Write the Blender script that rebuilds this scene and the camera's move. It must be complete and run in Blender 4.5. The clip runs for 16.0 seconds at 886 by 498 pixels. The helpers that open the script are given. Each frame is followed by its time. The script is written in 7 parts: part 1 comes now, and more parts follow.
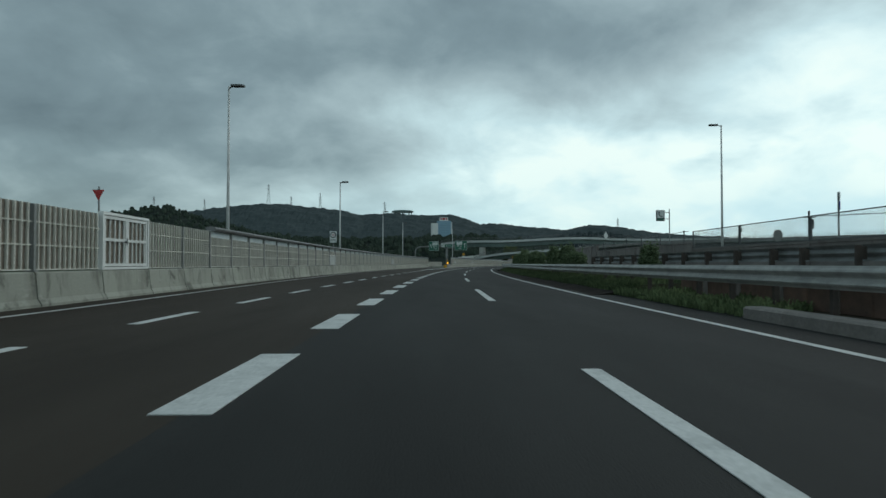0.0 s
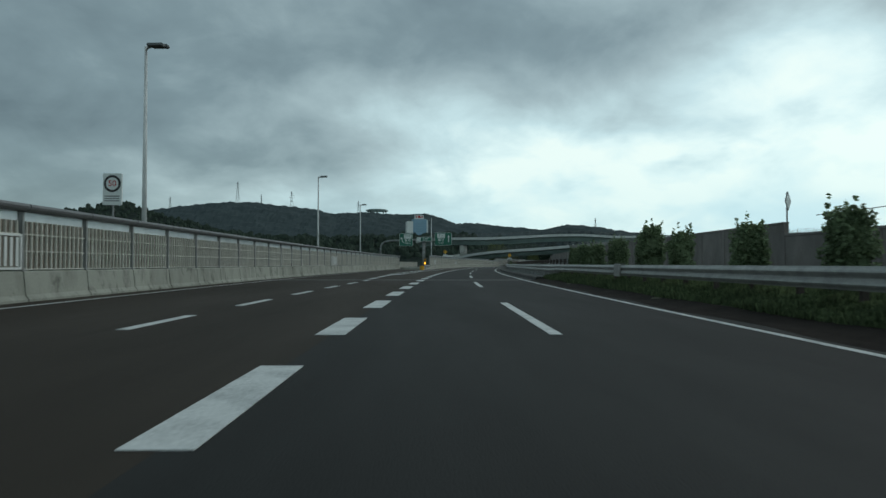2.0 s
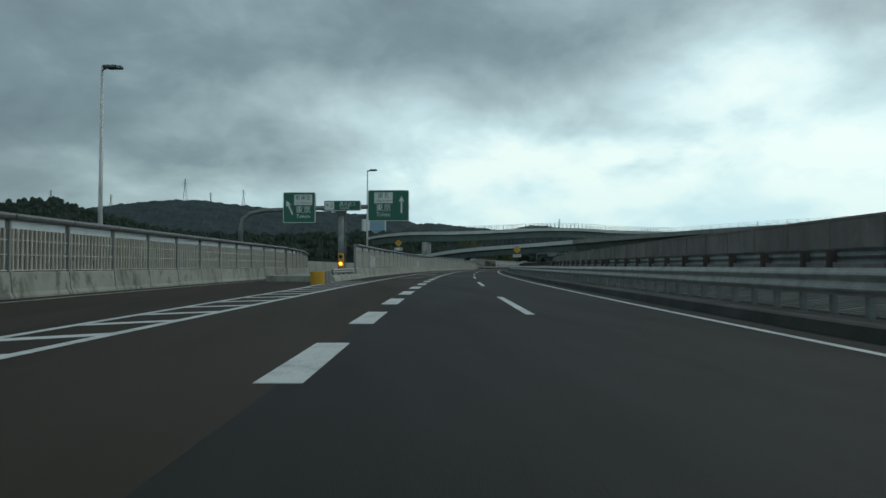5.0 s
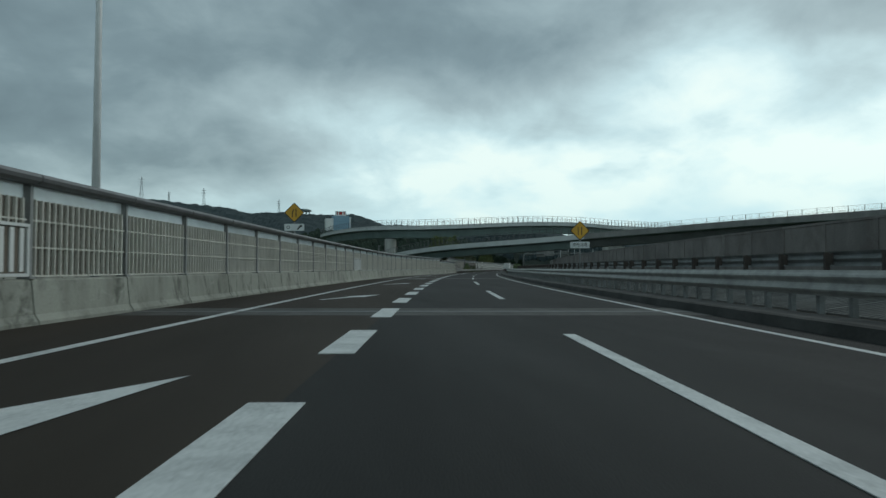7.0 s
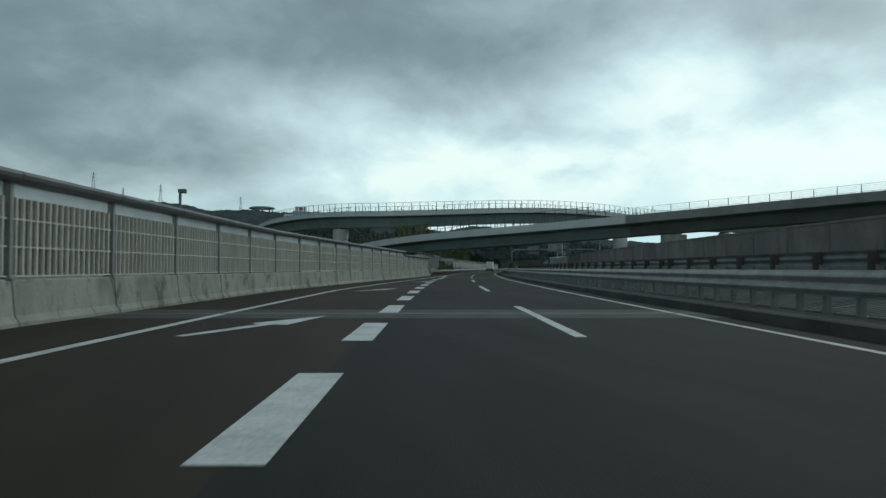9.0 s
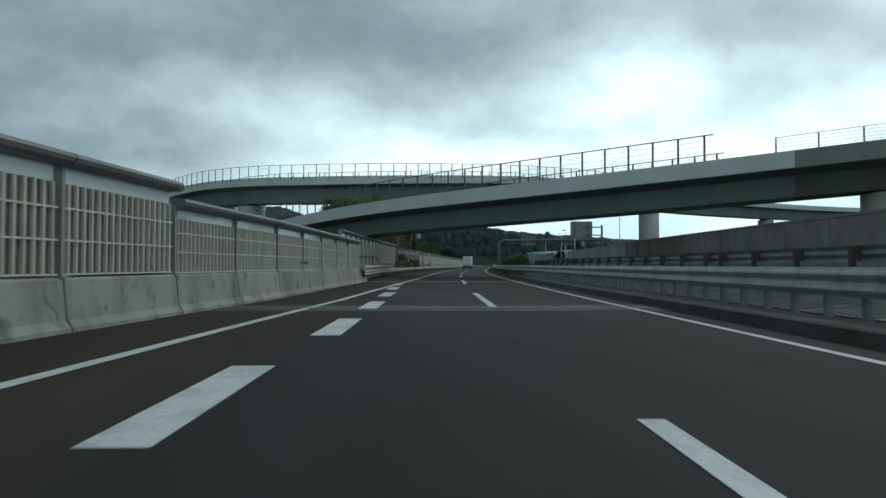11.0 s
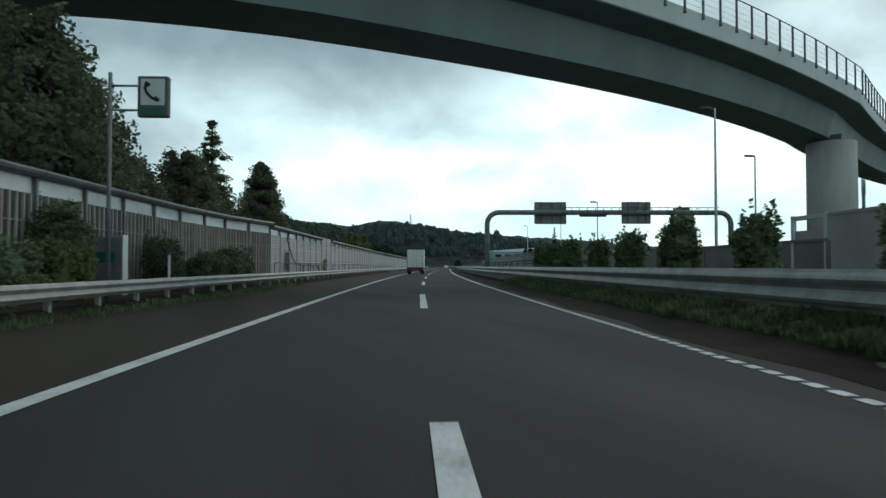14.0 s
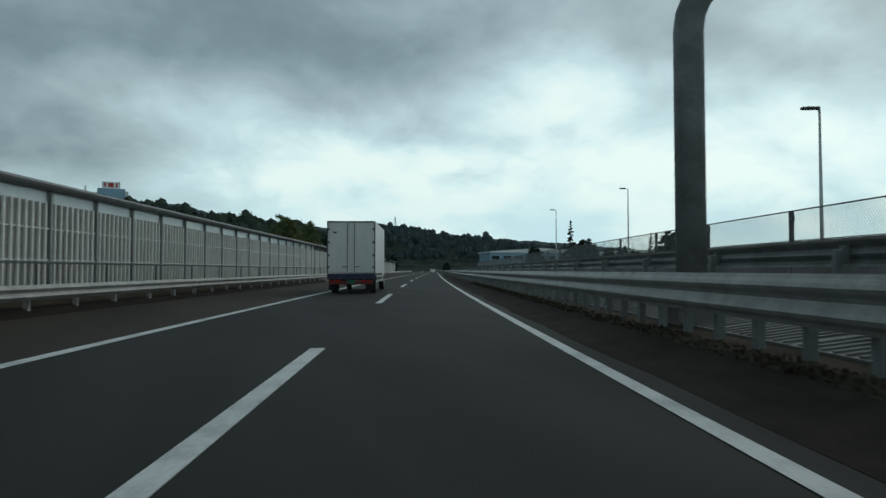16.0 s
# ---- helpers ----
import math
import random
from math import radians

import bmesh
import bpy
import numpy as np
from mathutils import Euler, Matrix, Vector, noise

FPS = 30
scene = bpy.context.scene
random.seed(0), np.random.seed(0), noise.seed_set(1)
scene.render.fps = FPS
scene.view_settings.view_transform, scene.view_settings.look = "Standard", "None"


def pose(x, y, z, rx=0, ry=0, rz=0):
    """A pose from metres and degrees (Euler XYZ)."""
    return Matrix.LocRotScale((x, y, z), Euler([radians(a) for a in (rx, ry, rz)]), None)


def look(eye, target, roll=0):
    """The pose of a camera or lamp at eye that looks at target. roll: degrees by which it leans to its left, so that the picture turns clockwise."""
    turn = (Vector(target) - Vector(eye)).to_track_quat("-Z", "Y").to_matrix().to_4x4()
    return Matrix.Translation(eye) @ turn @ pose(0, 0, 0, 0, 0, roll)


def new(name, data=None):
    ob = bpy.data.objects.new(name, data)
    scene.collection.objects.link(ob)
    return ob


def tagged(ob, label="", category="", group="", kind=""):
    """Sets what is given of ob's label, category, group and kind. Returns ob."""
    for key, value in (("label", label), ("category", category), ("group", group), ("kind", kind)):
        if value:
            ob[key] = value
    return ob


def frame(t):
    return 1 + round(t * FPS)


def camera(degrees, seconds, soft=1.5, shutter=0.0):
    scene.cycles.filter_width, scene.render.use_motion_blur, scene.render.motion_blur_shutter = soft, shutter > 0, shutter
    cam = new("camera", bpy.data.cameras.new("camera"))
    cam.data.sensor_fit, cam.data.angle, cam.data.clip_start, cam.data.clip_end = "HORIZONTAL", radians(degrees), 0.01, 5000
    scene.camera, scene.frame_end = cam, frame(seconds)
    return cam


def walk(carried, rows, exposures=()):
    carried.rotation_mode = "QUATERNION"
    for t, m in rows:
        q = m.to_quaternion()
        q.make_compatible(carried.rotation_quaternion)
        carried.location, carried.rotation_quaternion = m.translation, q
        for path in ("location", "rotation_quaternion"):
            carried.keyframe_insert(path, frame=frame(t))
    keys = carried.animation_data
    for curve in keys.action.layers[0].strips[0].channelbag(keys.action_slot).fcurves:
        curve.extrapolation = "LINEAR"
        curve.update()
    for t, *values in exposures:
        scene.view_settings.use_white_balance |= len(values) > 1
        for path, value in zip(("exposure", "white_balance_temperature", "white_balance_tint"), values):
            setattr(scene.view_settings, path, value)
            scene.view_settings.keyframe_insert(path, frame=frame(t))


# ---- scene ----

# ---- the road's line: s metres along, d metres to its right, z up ----
BEND = [9.53, 9.32, 9.08, 8.84, 8.56, 8.36, 8.52, 8.75, 8.76, 8.14, 6.69, 4.77, 2.91, 1.43, 0.39, -0.25, -0.65, -0.91, -1.12, -1.32]
LINE_S = np.arange(-140.0, 1500.0, 2.0)
bend = np.interp(LINE_S, -20 + 40.0 * np.arange(len(BEND)), np.array(BEND) * 1e-4)
bend[LINE_S > 740] = 0.0
turn = np.concatenate([[0], np.cumsum((bend[1:] + bend[:-1]) / 2 * 2.0)])
turn -= np.interp(0.0, LINE_S, turn)
LINE_X = np.concatenate([[0], np.cumsum((np.sin(turn[1:]) + np.sin(turn[:-1])) / 2 * 2.0)])
LINE_Y = np.concatenate([[0], np.cumsum((np.cos(turn[1:]) + np.cos(turn[:-1])) / 2 * 2.0)])
LINE_X -= np.interp(0.0, LINE_S, LINE_X)
LINE_Y -= np.interp(0.0, LINE_S, LINE_Y)


def heading(s):
    return float(np.interp(s, LINE_S, turn))


def place(s, d, z=0.0):
    """A point of the world from its place along the road."""
    a = heading(s)
    return Vector((np.interp(s, LINE_S, LINE_X) + d * math.cos(a), np.interp(s, LINE_S, LINE_Y) - d * math.sin(a), z))


def stand(s, d, z=0.0, spin=0.0):
    """The pose of a thing beside the road: its x to the right, its y along the road."""
    return Matrix.Translation(place(s, d, z)) @ Matrix.Rotation(-heading(s) + radians(spin), 4, "Z")


# ---- camera ----
HEIGHT = 1.087
PHASE = 2.4
PATH = [
    (0, 3.88, -1.661, 1.20, 1.31), (0.5, 16.02, -1.617, 0.91, 1.34), (1, 28.17, -1.679, 0.76, 1.31), (1.5, 40.35, -1.702, 0.71, 1.24),
    (2, 52.63, -1.836, 0.84, 1.34), (2.5, 64.95, -1.831, 0.76, 1.05), (3, 77.38, -1.833, 0.77, 1.18), (3.5, 89.97, -1.970, 0.85, 1.47),
    (4, 102.67, -1.951, 0.66, 1.38), (6.5, 167.01, -2.166, 0.78, 1.76), (7, 179.94, -2.190, 0.79, 1.73), (7.5, 192.89, -2.278, 0.79, 1.66),
    (8, 205.95, -2.386, 0.89, 1.62), (8.5, 219.12, -2.324, 0.92, 1.72), (9, 232.38, -2.315, 1.06, 1.72), (11.5, 299.33, -1.583, 1.84, 1.47),
    (12, 312.62, -1.672, 2.41, 1.69), (12.5, 325.81, -1.373, 2.32, 1.83), (13, 339.05, -0.962, 2.40, 1.81), (13.5, 352.46, -0.668, 2.50, 1.76),
    (14, 365.97, -0.242, 2.86, 1.54), (14.5, 379.65, 0.189, 2.99, 1.44), (15, 393.49, 0.681, 2.99, 1.43), (15.5, 407.45, 1.100, 2.70, 1.82),
    (16, 421.50, 1.381, 2.26, 1.89)]
cam = camera(69.65, 16.0, soft=1.5, shutter=0.07)
rows = []
for t, s, d, yaw, pitch in PATH:
    x, y, z = place(s, d, HEIGHT)
    rows.append((t, pose(x, y, z, 90 + pitch, 0, -math.degrees(heading(s)) - yaw)))
walk(cam, rows, exposures=[(0, 0.12), (4, 0.1), (7, 0.1), (9, 0.12), (11, 0.35), (12, 0.75), (12.6, 1.2), (13, 1.27), (13.4, 0.84), (14, 0.46), (14.5, 0.31), (15, 0.19), (16, 0.03)])


# ---- daylight: a broken overcast, brightest low ahead and to the right ----
def cloudy_sky():
    world = bpy.data.worlds.new("overcast")
    scene.world = world
    world.use_nodes = True
    nt = world.node_tree
    nt.nodes.clear()
    N, K = nt.nodes.new, nt.links.new

    def calc(op, a, b=None, c=None, clamp=False):
        n = N("ShaderNodeMath")
        n.operation, n.use_clamp = op, clamp
        for i, v in enumerate((a, b, c)):
            if v is None:
                continue
            if isinstance(v, (int, float)):
                n.inputs[i].default_value = v
            else:
                K(v, n.inputs[i])
        return n.outputs[0]

    def span(v, a, b, lo, hi):
        n = N("ShaderNodeMapRange")
        n.interpolation_type = "SMOOTHSTEP"
        K(v, n.inputs["Value"])
        for k, w in zip(("From Min", "From Max", "To Min", "To Max"), (a, b, lo, hi)):
            n.inputs[k].default_value = w
        return n.outputs["Result"]

    def blend(f, a, b):
        n = N("ShaderNodeMix")
        n.data_type = "RGBA"
        if isinstance(f, float):
            n.inputs[0].default_value = f
        else:
            K(f, n.inputs[0])
        for i, v in ((6, a), (7, b)):
            if isinstance(v, tuple):
                n.inputs[i].default_value = (*v, 1)
            else:
                K(v, n.inputs[i])
        return n.outputs[2]

    co = N("ShaderNodeTexCoord").outputs["Generated"]
    sep = N("ShaderNodeSeparateXYZ")
    K(co, sep.inputs[0])
    x, y, z = sep.outputs
    up = calc("MAXIMUM", z, 0.0)
    den = calc("ADD", up, 0.42)
    flat = N("ShaderNodeCombineXYZ")
    K(calc("DIVIDE", x, den), flat.inputs[0])
    K(calc("DIVIDE", y, den), flat.inputs[1])
    flat.inputs[2].default_value = 4.3

    def puffs(scale, detail, rough, bend=0.0):
        n = N("ShaderNodeTexNoise")
        K(flat.outputs[0], n.inputs["Vector"])
        n.inputs["Scale"].default_value, n.inputs["Detail"].default_value = scale, detail
        n.inputs["Roughness"].default_value, n.inputs["Distortion"].default_value = rough, bend
        return n.outputs["Fac"]

    mid, fine, curl = puffs(2.6, 3.0, 0.45, 0.4), puffs(7.0, 3.0, 0.5, 0.2), puffs(4.4, 6.0, 0.56, 0.25)
    side = span(calc("ADD", calc("MULTIPLY", x, 0.75), calc("MULTIPLY", y, 0.55)), 0.0, 0.95, 0.0, 1.0)
    side = calc("MAXIMUM", side, span(calc("MULTIPLY", y, -1.0), -0.1, 0.7, 0.0, 0.95))
    low = span(up, 0.08, 0.36, 1.0, 0.0)
    lit = calc("ADD", calc("MULTIPLY_ADD", side, 0.25, 0.235), calc("MULTIPLY", low, calc("MULTIPLY_ADD", side, 0.42, 0.08)))
    # bearing and height in degrees, bent a little so that the cloud edges wander
    bear = calc("MULTIPLY_ADD", mid, 9.0, calc("MULTIPLY_ADD", calc("ARCTAN2", x, y), 57.3, -4.5))
    rise = calc("MULTIPLY_ADD", fine, 5.0, calc("MULTIPLY_ADD", calc("ARCSINE", z), 57.3, -2.5))
    # thin bright openings and thick dark banks: bearing, height, their spreads, amount
    for a0, e0, sa, se, k in ((33, 16, 9, 5.5, 0.34), (-26, 16, 7, 3, 0.10), (4, 10, 8, 4, 0.15), (-7, 12, 7, 4, -0.10), (18, 9, 10, 2.4, 0.24), (13, 19, 13, 3.6, -0.07), (0, 20, 12, 4, -0.12),
                              (-14, 9.5, 5, 1.8, -0.16), (26, 8.3, 4.5, 1.2, -0.24), (50, 12, 10, 4, 0.12), (54, 4.5, 12, 2.4, -0.16), (51, 20, 5, 2.2, 0.24), (-31, 9, 9, 5, -0.10), (44, 19, 7, 2.5, -0.16)):
        u, w = calc("DIVIDE", calc("SUBTRACT", bear, a0), sa), calc("DIVIDE", calc("SUBTRACT", rise, e0), se)
        bump = calc("EXPONENT", calc("MULTIPLY", calc("ADD", calc("MULTIPLY", u, u), calc("MULTIPLY", w, w)), -1.0))
        lit = calc("MULTIPLY_ADD", bump, k, lit)
    lit = calc("MULTIPLY_ADD", calc("SUBTRACT", mid, 0.5), 0.50, lit)
    amount = calc("MULTIPLY_ADD", calc("SUBTRACT", curl, 0.5), 0.62, lit, clamp=True)
    ramp = N("ShaderNodeValToRGB")
    K(amount, ramp.inputs[0])
    els = ramp.color_ramp.elements
    els[0].position, els[0].color = 0.0, (0.105, 0.150, 0.165, 1)
    els[1].position, els[1].color = 1.0, (0.82, 0.96, 0.91, 1)
    for p_, c_ in ((0.3, (0.19, 0.265, 0.285)), (0.55, (0.345, 0.455, 0.475)), (0.8, (0.55, 0.735, 0.76)), (0.92, (0.72, 0.90, 0.89))):
        e = els.new(p_)
        e.color = (*c_, 1)
    air = N("ShaderNodeTexSky")
    air.sky_type, air.sun_disc = "NISHITA", False
    air.sun_elevation, air.sun_rotation = radians(38), radians(62)
    K(co, air.inputs[0])
    gap = N("ShaderNodeMix")
    gap.data_type, gap.blend_type = "RGBA", "MULTIPLY"
    gap.inputs[0].default_value = 1.0
    K(air.outputs[0], gap.inputs[6])
    gap.inputs[7].default_value = (0.09, 0.10, 0.095, 1)
    sky = blend(0.12, ramp.outputs[0], gap.outputs[2])
    # clear pale blue low ahead, under the cloud base
    sky = blend(calc("MULTIPLY", calc("MULTIPLY", span(up, 0.05, 0.17, 0.88, 0.0), side), span(mid, 0.35, 0.6, 1.0, 0.4)), sky, (0.50, 0.735, 0.80))
    # the land below the horizon
    sky = blend(span(z, -0.06, 0.0, 0.0, 1.0), (0.07, 0.085, 0.08), sky)
    bg, out = N("ShaderNodeBackground"), N("ShaderNodeOutputWorld")
    K(sky, bg.inputs["Color"])
    bg.inputs["Strength"].default_value = 1.0
    K(bg.outputs[0], out.inputs["Surface"])


cloudy_sky()
sun_data = bpy.data.lights.new("sun", "SUN")
sun_data.energy, sun_data.angle, sun_data.color = 0.5, radians(25), (1.0, 0.97, 0.92)
sun = new("sun", sun_data)
sun.matrix_world = look((0, 0, 60), (0 - 60 * math.sin(radians(62)), -60 * math.cos(radians(62)), 60 - 47))


# ---- materials ----
def hue(r, g, b):
    return (r, g, b, 1)


def stuff_of(name, base, dark=None, rough=0.7, metal=0.0, scale=3.0, grain=40.0, mix=0.5, bump=0.15, streak=(1, 1, 1), spread=(0.35, 0.65), fleck=0.12, vary=0.0, relief=0.02, coat=0.0):
    """A surface of two colours in large soft patches, with fine grain, uneven gloss and relief."""
    m = bpy.data.materials.new(name)
    m.use_nodes = True
    nt = m.node_tree
    b = nt.nodes["Principled BSDF"]
    N, K = nt.nodes.new, nt.links.new
    dark = dark or tuple(c * 0.7 for c in base)
    co = N("ShaderNodeTexCoord").outputs["Object"]
    mp = N("ShaderNodeMapping")
    mp.inputs["Scale"].default_value = streak
    K(co, mp.inputs[0])
    info = N("ShaderNodeObjectInfo")
    shift = N("ShaderNodeVectorMath")
    shift.operation = "MULTIPLY_ADD"
    comb = N("ShaderNodeCombineXYZ")
    for i in range(3):
        K(info.outputs["Random"], comb.inputs[i])
    K(comb.outputs[0], shift.inputs[0])
    shift.inputs[1].default_value = (37, 53, 71)
    K(mp.outputs[0], shift.inputs[2])
    one, two = N("ShaderNodeTexNoise"), N("ShaderNodeTexNoise")
    one.inputs["Scale"].default_value, one.inputs["Detail"].default_value, one.inputs["Roughness"].default_value = scale, 6, 0.62
    K(shift.outputs[0], one.inputs["Vector"])
    two.inputs["Scale"].default_value, two.inputs["Detail"].default_value = grain, 3
    K(co, two.inputs["Vector"])
    rg = N("ShaderNodeMapRange")
    rg.inputs["From Min"].default_value, rg.inputs["From Max"].default_value, rg.inputs["To Max"].default_value = spread[0], spread[1], mix
    K(one.outputs["Fac"], rg.inputs["Value"])
    c1 = N("ShaderNodeMix")
    c1.data_type = "RGBA"
    c1.inputs[6].default_value, c1.inputs[7].default_value = hue(*base), hue(*dark)
    K(rg.outputs[0], c1.inputs[0])
    c2 = N("ShaderNodeMix")
    c2.data_type, c2.blend_type = "RGBA", "OVERLAY"
    c2.inputs[0].default_value = fleck * 2
    K(c1.outputs[2], c2.inputs[6])
    K(two.outputs["Fac"], c2.inputs[7])
    last = c2.outputs[2]
    if vary:
        hs = N("ShaderNodeHueSaturation")
        mr = N("ShaderNodeMapRange")
        mr.inputs["To Min"].default_value, mr.inputs["To Max"].default_value = 1 - vary, 1 + vary
        K(info.outputs["Random"], mr.inputs["Value"])
        K(mr.outputs[0], hs.inputs["Value"])
        K(last, hs.inputs["Color"])
        last = hs.outputs[0]
    K(last, b.inputs["Base Color"])
    rr = N("ShaderNodeMapRange")
    rr.inputs["To Min"].default_value, rr.inputs["To Max"].default_value = max(rough - 0.12, 0.05), min(rough + 0.12, 1)
    K(one.outputs["Fac"], rr.inputs["Value"])
    K(rr.outputs[0], b.inputs["Roughness"])
    b.inputs["Metallic"].default_value = metal
    b.inputs["Coat Weight"].default_value = coat
    if bump:
        bp = N("ShaderNodeBump")
        bp.inputs["Strength"].default_value, bp.inputs["Distance"].default_value = bump, relief
        K(two.outputs["Fac"], bp.inputs["Height"])
        K(bp.outputs[0], b.inputs["Normal"])
    return m


def stained(m, colour, scale, streak, lo, hi, amount):
    """Adds a second layer of blotches with fairly sharp rims to a surface."""
    nt = m.node_tree
    b, N, K = nt.nodes["Principled BSDF"], nt.nodes.new, nt.links.new
    mp, tex, rg, mx = N("ShaderNodeMapping"), N("ShaderNodeTexNoise"), N("ShaderNodeMapRange"), N("ShaderNodeMix")
    rnd, add = N("ShaderNodeObjectInfo").outputs["Random"], N("ShaderNodeVectorMath")
    add.operation = "ADD"
    far = N("ShaderNodeMath")
    far.operation = "MULTIPLY"
    far.inputs[1].default_value = 91.0
    K(rnd, far.inputs[0])
    K(N("ShaderNodeTexCoord").outputs["Object"], mp.inputs[0])
    mp.inputs["Scale"].default_value = streak
    K(mp.outputs[0], add.inputs[0])
    K(far.outputs[0], add.inputs[1])
    K(add.outputs[0], tex.inputs["Vector"])
    tex.inputs["Scale"].default_value, tex.inputs["Detail"].default_value, tex.inputs["Roughness"].default_value, tex.inputs["Distortion"].default_value = scale, 7, 0.68, 0.6
    rg.inputs["From Min"].default_value, rg.inputs["From Max"].default_value, rg.inputs["To Max"].default_value = lo, hi, amount
    K(tex.outputs["Fac"], rg.inputs["Value"])
    mx.data_type = "RGBA"
    K(rg.outputs[0], mx.inputs[0])
    K(b.inputs["Base Color"].links[0].from_socket, mx.inputs[6])
    mx.inputs[7].default_value = hue(*colour)
    K(mx.outputs[2], b.inputs["Base Color"])
    return m


def leafy(name, light, dark, scale=2.0):
    m = stuff_of(name, light, dark, rough=0.75, scale=scale, grain=9.0, mix=1.0, bump=0.0, fleck=0.2, vary=0.15)
    nt = m.node_tree
    b = nt.nodes["Principled BSDF"]
    isl = nt.nodes.new("ShaderNodeNewGeometry").outputs["Random Per Island"]
    hs, mr = nt.nodes.new("ShaderNodeHueSaturation"), nt.nodes.new("ShaderNodeMapRange")
    mr.inputs["To Min"].default_value, mr.inputs["To Max"].default_value = 0.55, 1.5
    nt.links.new(isl, mr.inputs["Value"])
    nt.links.new(mr.outputs[0], hs.inputs["Value"])
    nt.links.new(b.inputs["Base Color"].links[0].from_socket, hs.inputs["Color"])
    nt.links.new(hs.outputs[0], b.inputs["Base Color"])
    b.inputs["Specular IOR Level"].default_value = 0.25
    # light that passes through the leaves
    tl, mx = nt.nodes.new("ShaderNodeBsdfTranslucent"), nt.nodes.new("ShaderNodeMixShader")
    nt.links.new(hs.outputs[0], tl.inputs["Color"])
    mx.inputs[0].default_value = 0.5
    nt.links.new(b.outputs[0], mx.inputs[1])
    nt.links.new(tl.outputs[0], mx.inputs[2])
    nt.links.new(mx.outputs[0], nt.nodes["Material Output"].inputs["Surface"])
    return m


def clear(name, colour, alpha=0.35):
    """A dusty clear sheet: part of the light goes straight through, the rest is scattered on."""
    m = bpy.data.materials.new(name)
    m.use_nodes = True
    nt = m.node_tree
    b = nt.nodes["Principled BSDF"]
    N, K = nt.nodes.new, nt.links.new
    b.inputs["Base Color"].default_value = hue(*colour)
    b.inputs["Roughness"].default_value = 0.07
    tl, half = N("ShaderNodeBsdfTranslucent"), N("ShaderNodeMixShader")
    tl.inputs[0].default_value = hue(*colour)
    half.inputs[0].default_value = 0.35
    K(b.outputs[0], half.inputs[1])
    K(tl.outputs[0], half.inputs[2])
    tr, mx = N("ShaderNodeBsdfTransparent"), N("ShaderNodeMixShader")
    dust, spread = N("ShaderNodeTexNoise"), N("ShaderNodeMapRange")
    dust.inputs["Scale"].default_value, dust.inputs["Detail"].default_value = 1.8, 5.0
    spread.inputs["To Min"].default_value, spread.inputs["To Max"].default_value = alpha - 0.15, alpha + 0.15
    K(N("ShaderNodeTexCoord").outputs["Object"], dust.inputs["Vector"])
    K(dust.outputs["Fac"], spread.inputs["Value"])
    K(spread.outputs[0], mx.inputs[0])
    K(tr.outputs[0], mx.inputs[1])
    K(half.outputs[0], mx.inputs[2])
    K(mx.outputs[0], nt.nodes["Material Output"].inputs["Surface"])
    return m


def glow(name, colour, strength):
    m = stuff_of(name, colour, bump=0)
    b = m.node_tree.nodes["Principled BSDF"]
    b.inputs["Emission Color"].default_value = hue(*colour)
    b.inputs["Emission Strength"].default_value = strength
    return m


ASPHALT_WARM = stuff_of("asphalt_warm", (0.041, 0.0385, 0.036), (0.031, 0.029, 0.0275), rough=0.82, scale=0.35, grain=60, mix=1.0, bump=0.35, fleck=0.2, streak=(1.6, 0.25, 1))
ASPHALT = stuff_of("asphalt", (0.0265, 0.0268, 0.0258), (0.0195, 0.0198, 0.019), rough=0.82, scale=0.35, grain=60, mix=1.0, bump=0.35, fleck=0.2, streak=(1.6, 0.25, 1))
ASPHALT_BROWN = stuff_of("asphalt_brown", (0.043, 0.034, 0.0255), (0.030, 0.0238, 0.018), rough=0.85, scale=0.3, grain=60, mix=1.0, bump=0.35, fleck=0.2, streak=(1.4, 0.2, 1))
ASPHALT_FAR = stuff_of("asphalt_old", (0.06, 0.062, 0.062), (0.045, 0.046, 0.046), rough=0.85, scale=0.3, grain=50, bump=0.2)
JOINT = stuff_of("joint_concrete", (0.085, 0.084, 0.078), (0.05, 0.05, 0.047), rough=0.85, scale=1.2, grain=30, mix=1.0, bump=0.3, fleck=0.2)
PAINT = stuff_of("road_paint", (0.60, 0.62, 0.61), (0.34, 0.36, 0.36), rough=0.65, scale=1.6, grain=25, mix=0.85, bump=0.15, fleck=0.25, spread=(0.45, 0.72))
CONCRETE = stuff_of("concrete", (0.325, 0.333, 0.288), (0.14, 0.144, 0.12), rough=0.88, scale=0.8, grain=22, mix=0.95, bump=0.12, streak=(1, 1, 0.4), spread=(0.48, 0.78), fleck=0.10, vary=0.08)
CONCRETE_PALE = stuff_of("pale_smooth_concrete", (0.36, 0.355, 0.335), (0.28, 0.275, 0.26), rough=0.8, scale=0.6, grain=14, mix=0.9, bump=0.1, streak=(1, 1, 0.25), fleck=0.1, vary=0.05)
CONCRETE_OLD = stuff_of("weathered_concrete", (0.235, 0.215, 0.20), (0.16, 0.146, 0.137), rough=0.9, scale=0.5, grain=18, mix=1.0, bump=0.2, streak=(1, 1, 0.6), fleck=0.2, vary=0.10)
CONCRETE_DARK = stuff_of("dark_kerb_concrete", (0.062, 0.060, 0.056), (0.030, 0.029, 0.027), rough=0.9, scale=0.7, grain=18, mix=1.0, bump=0.25, fleck=0.2)
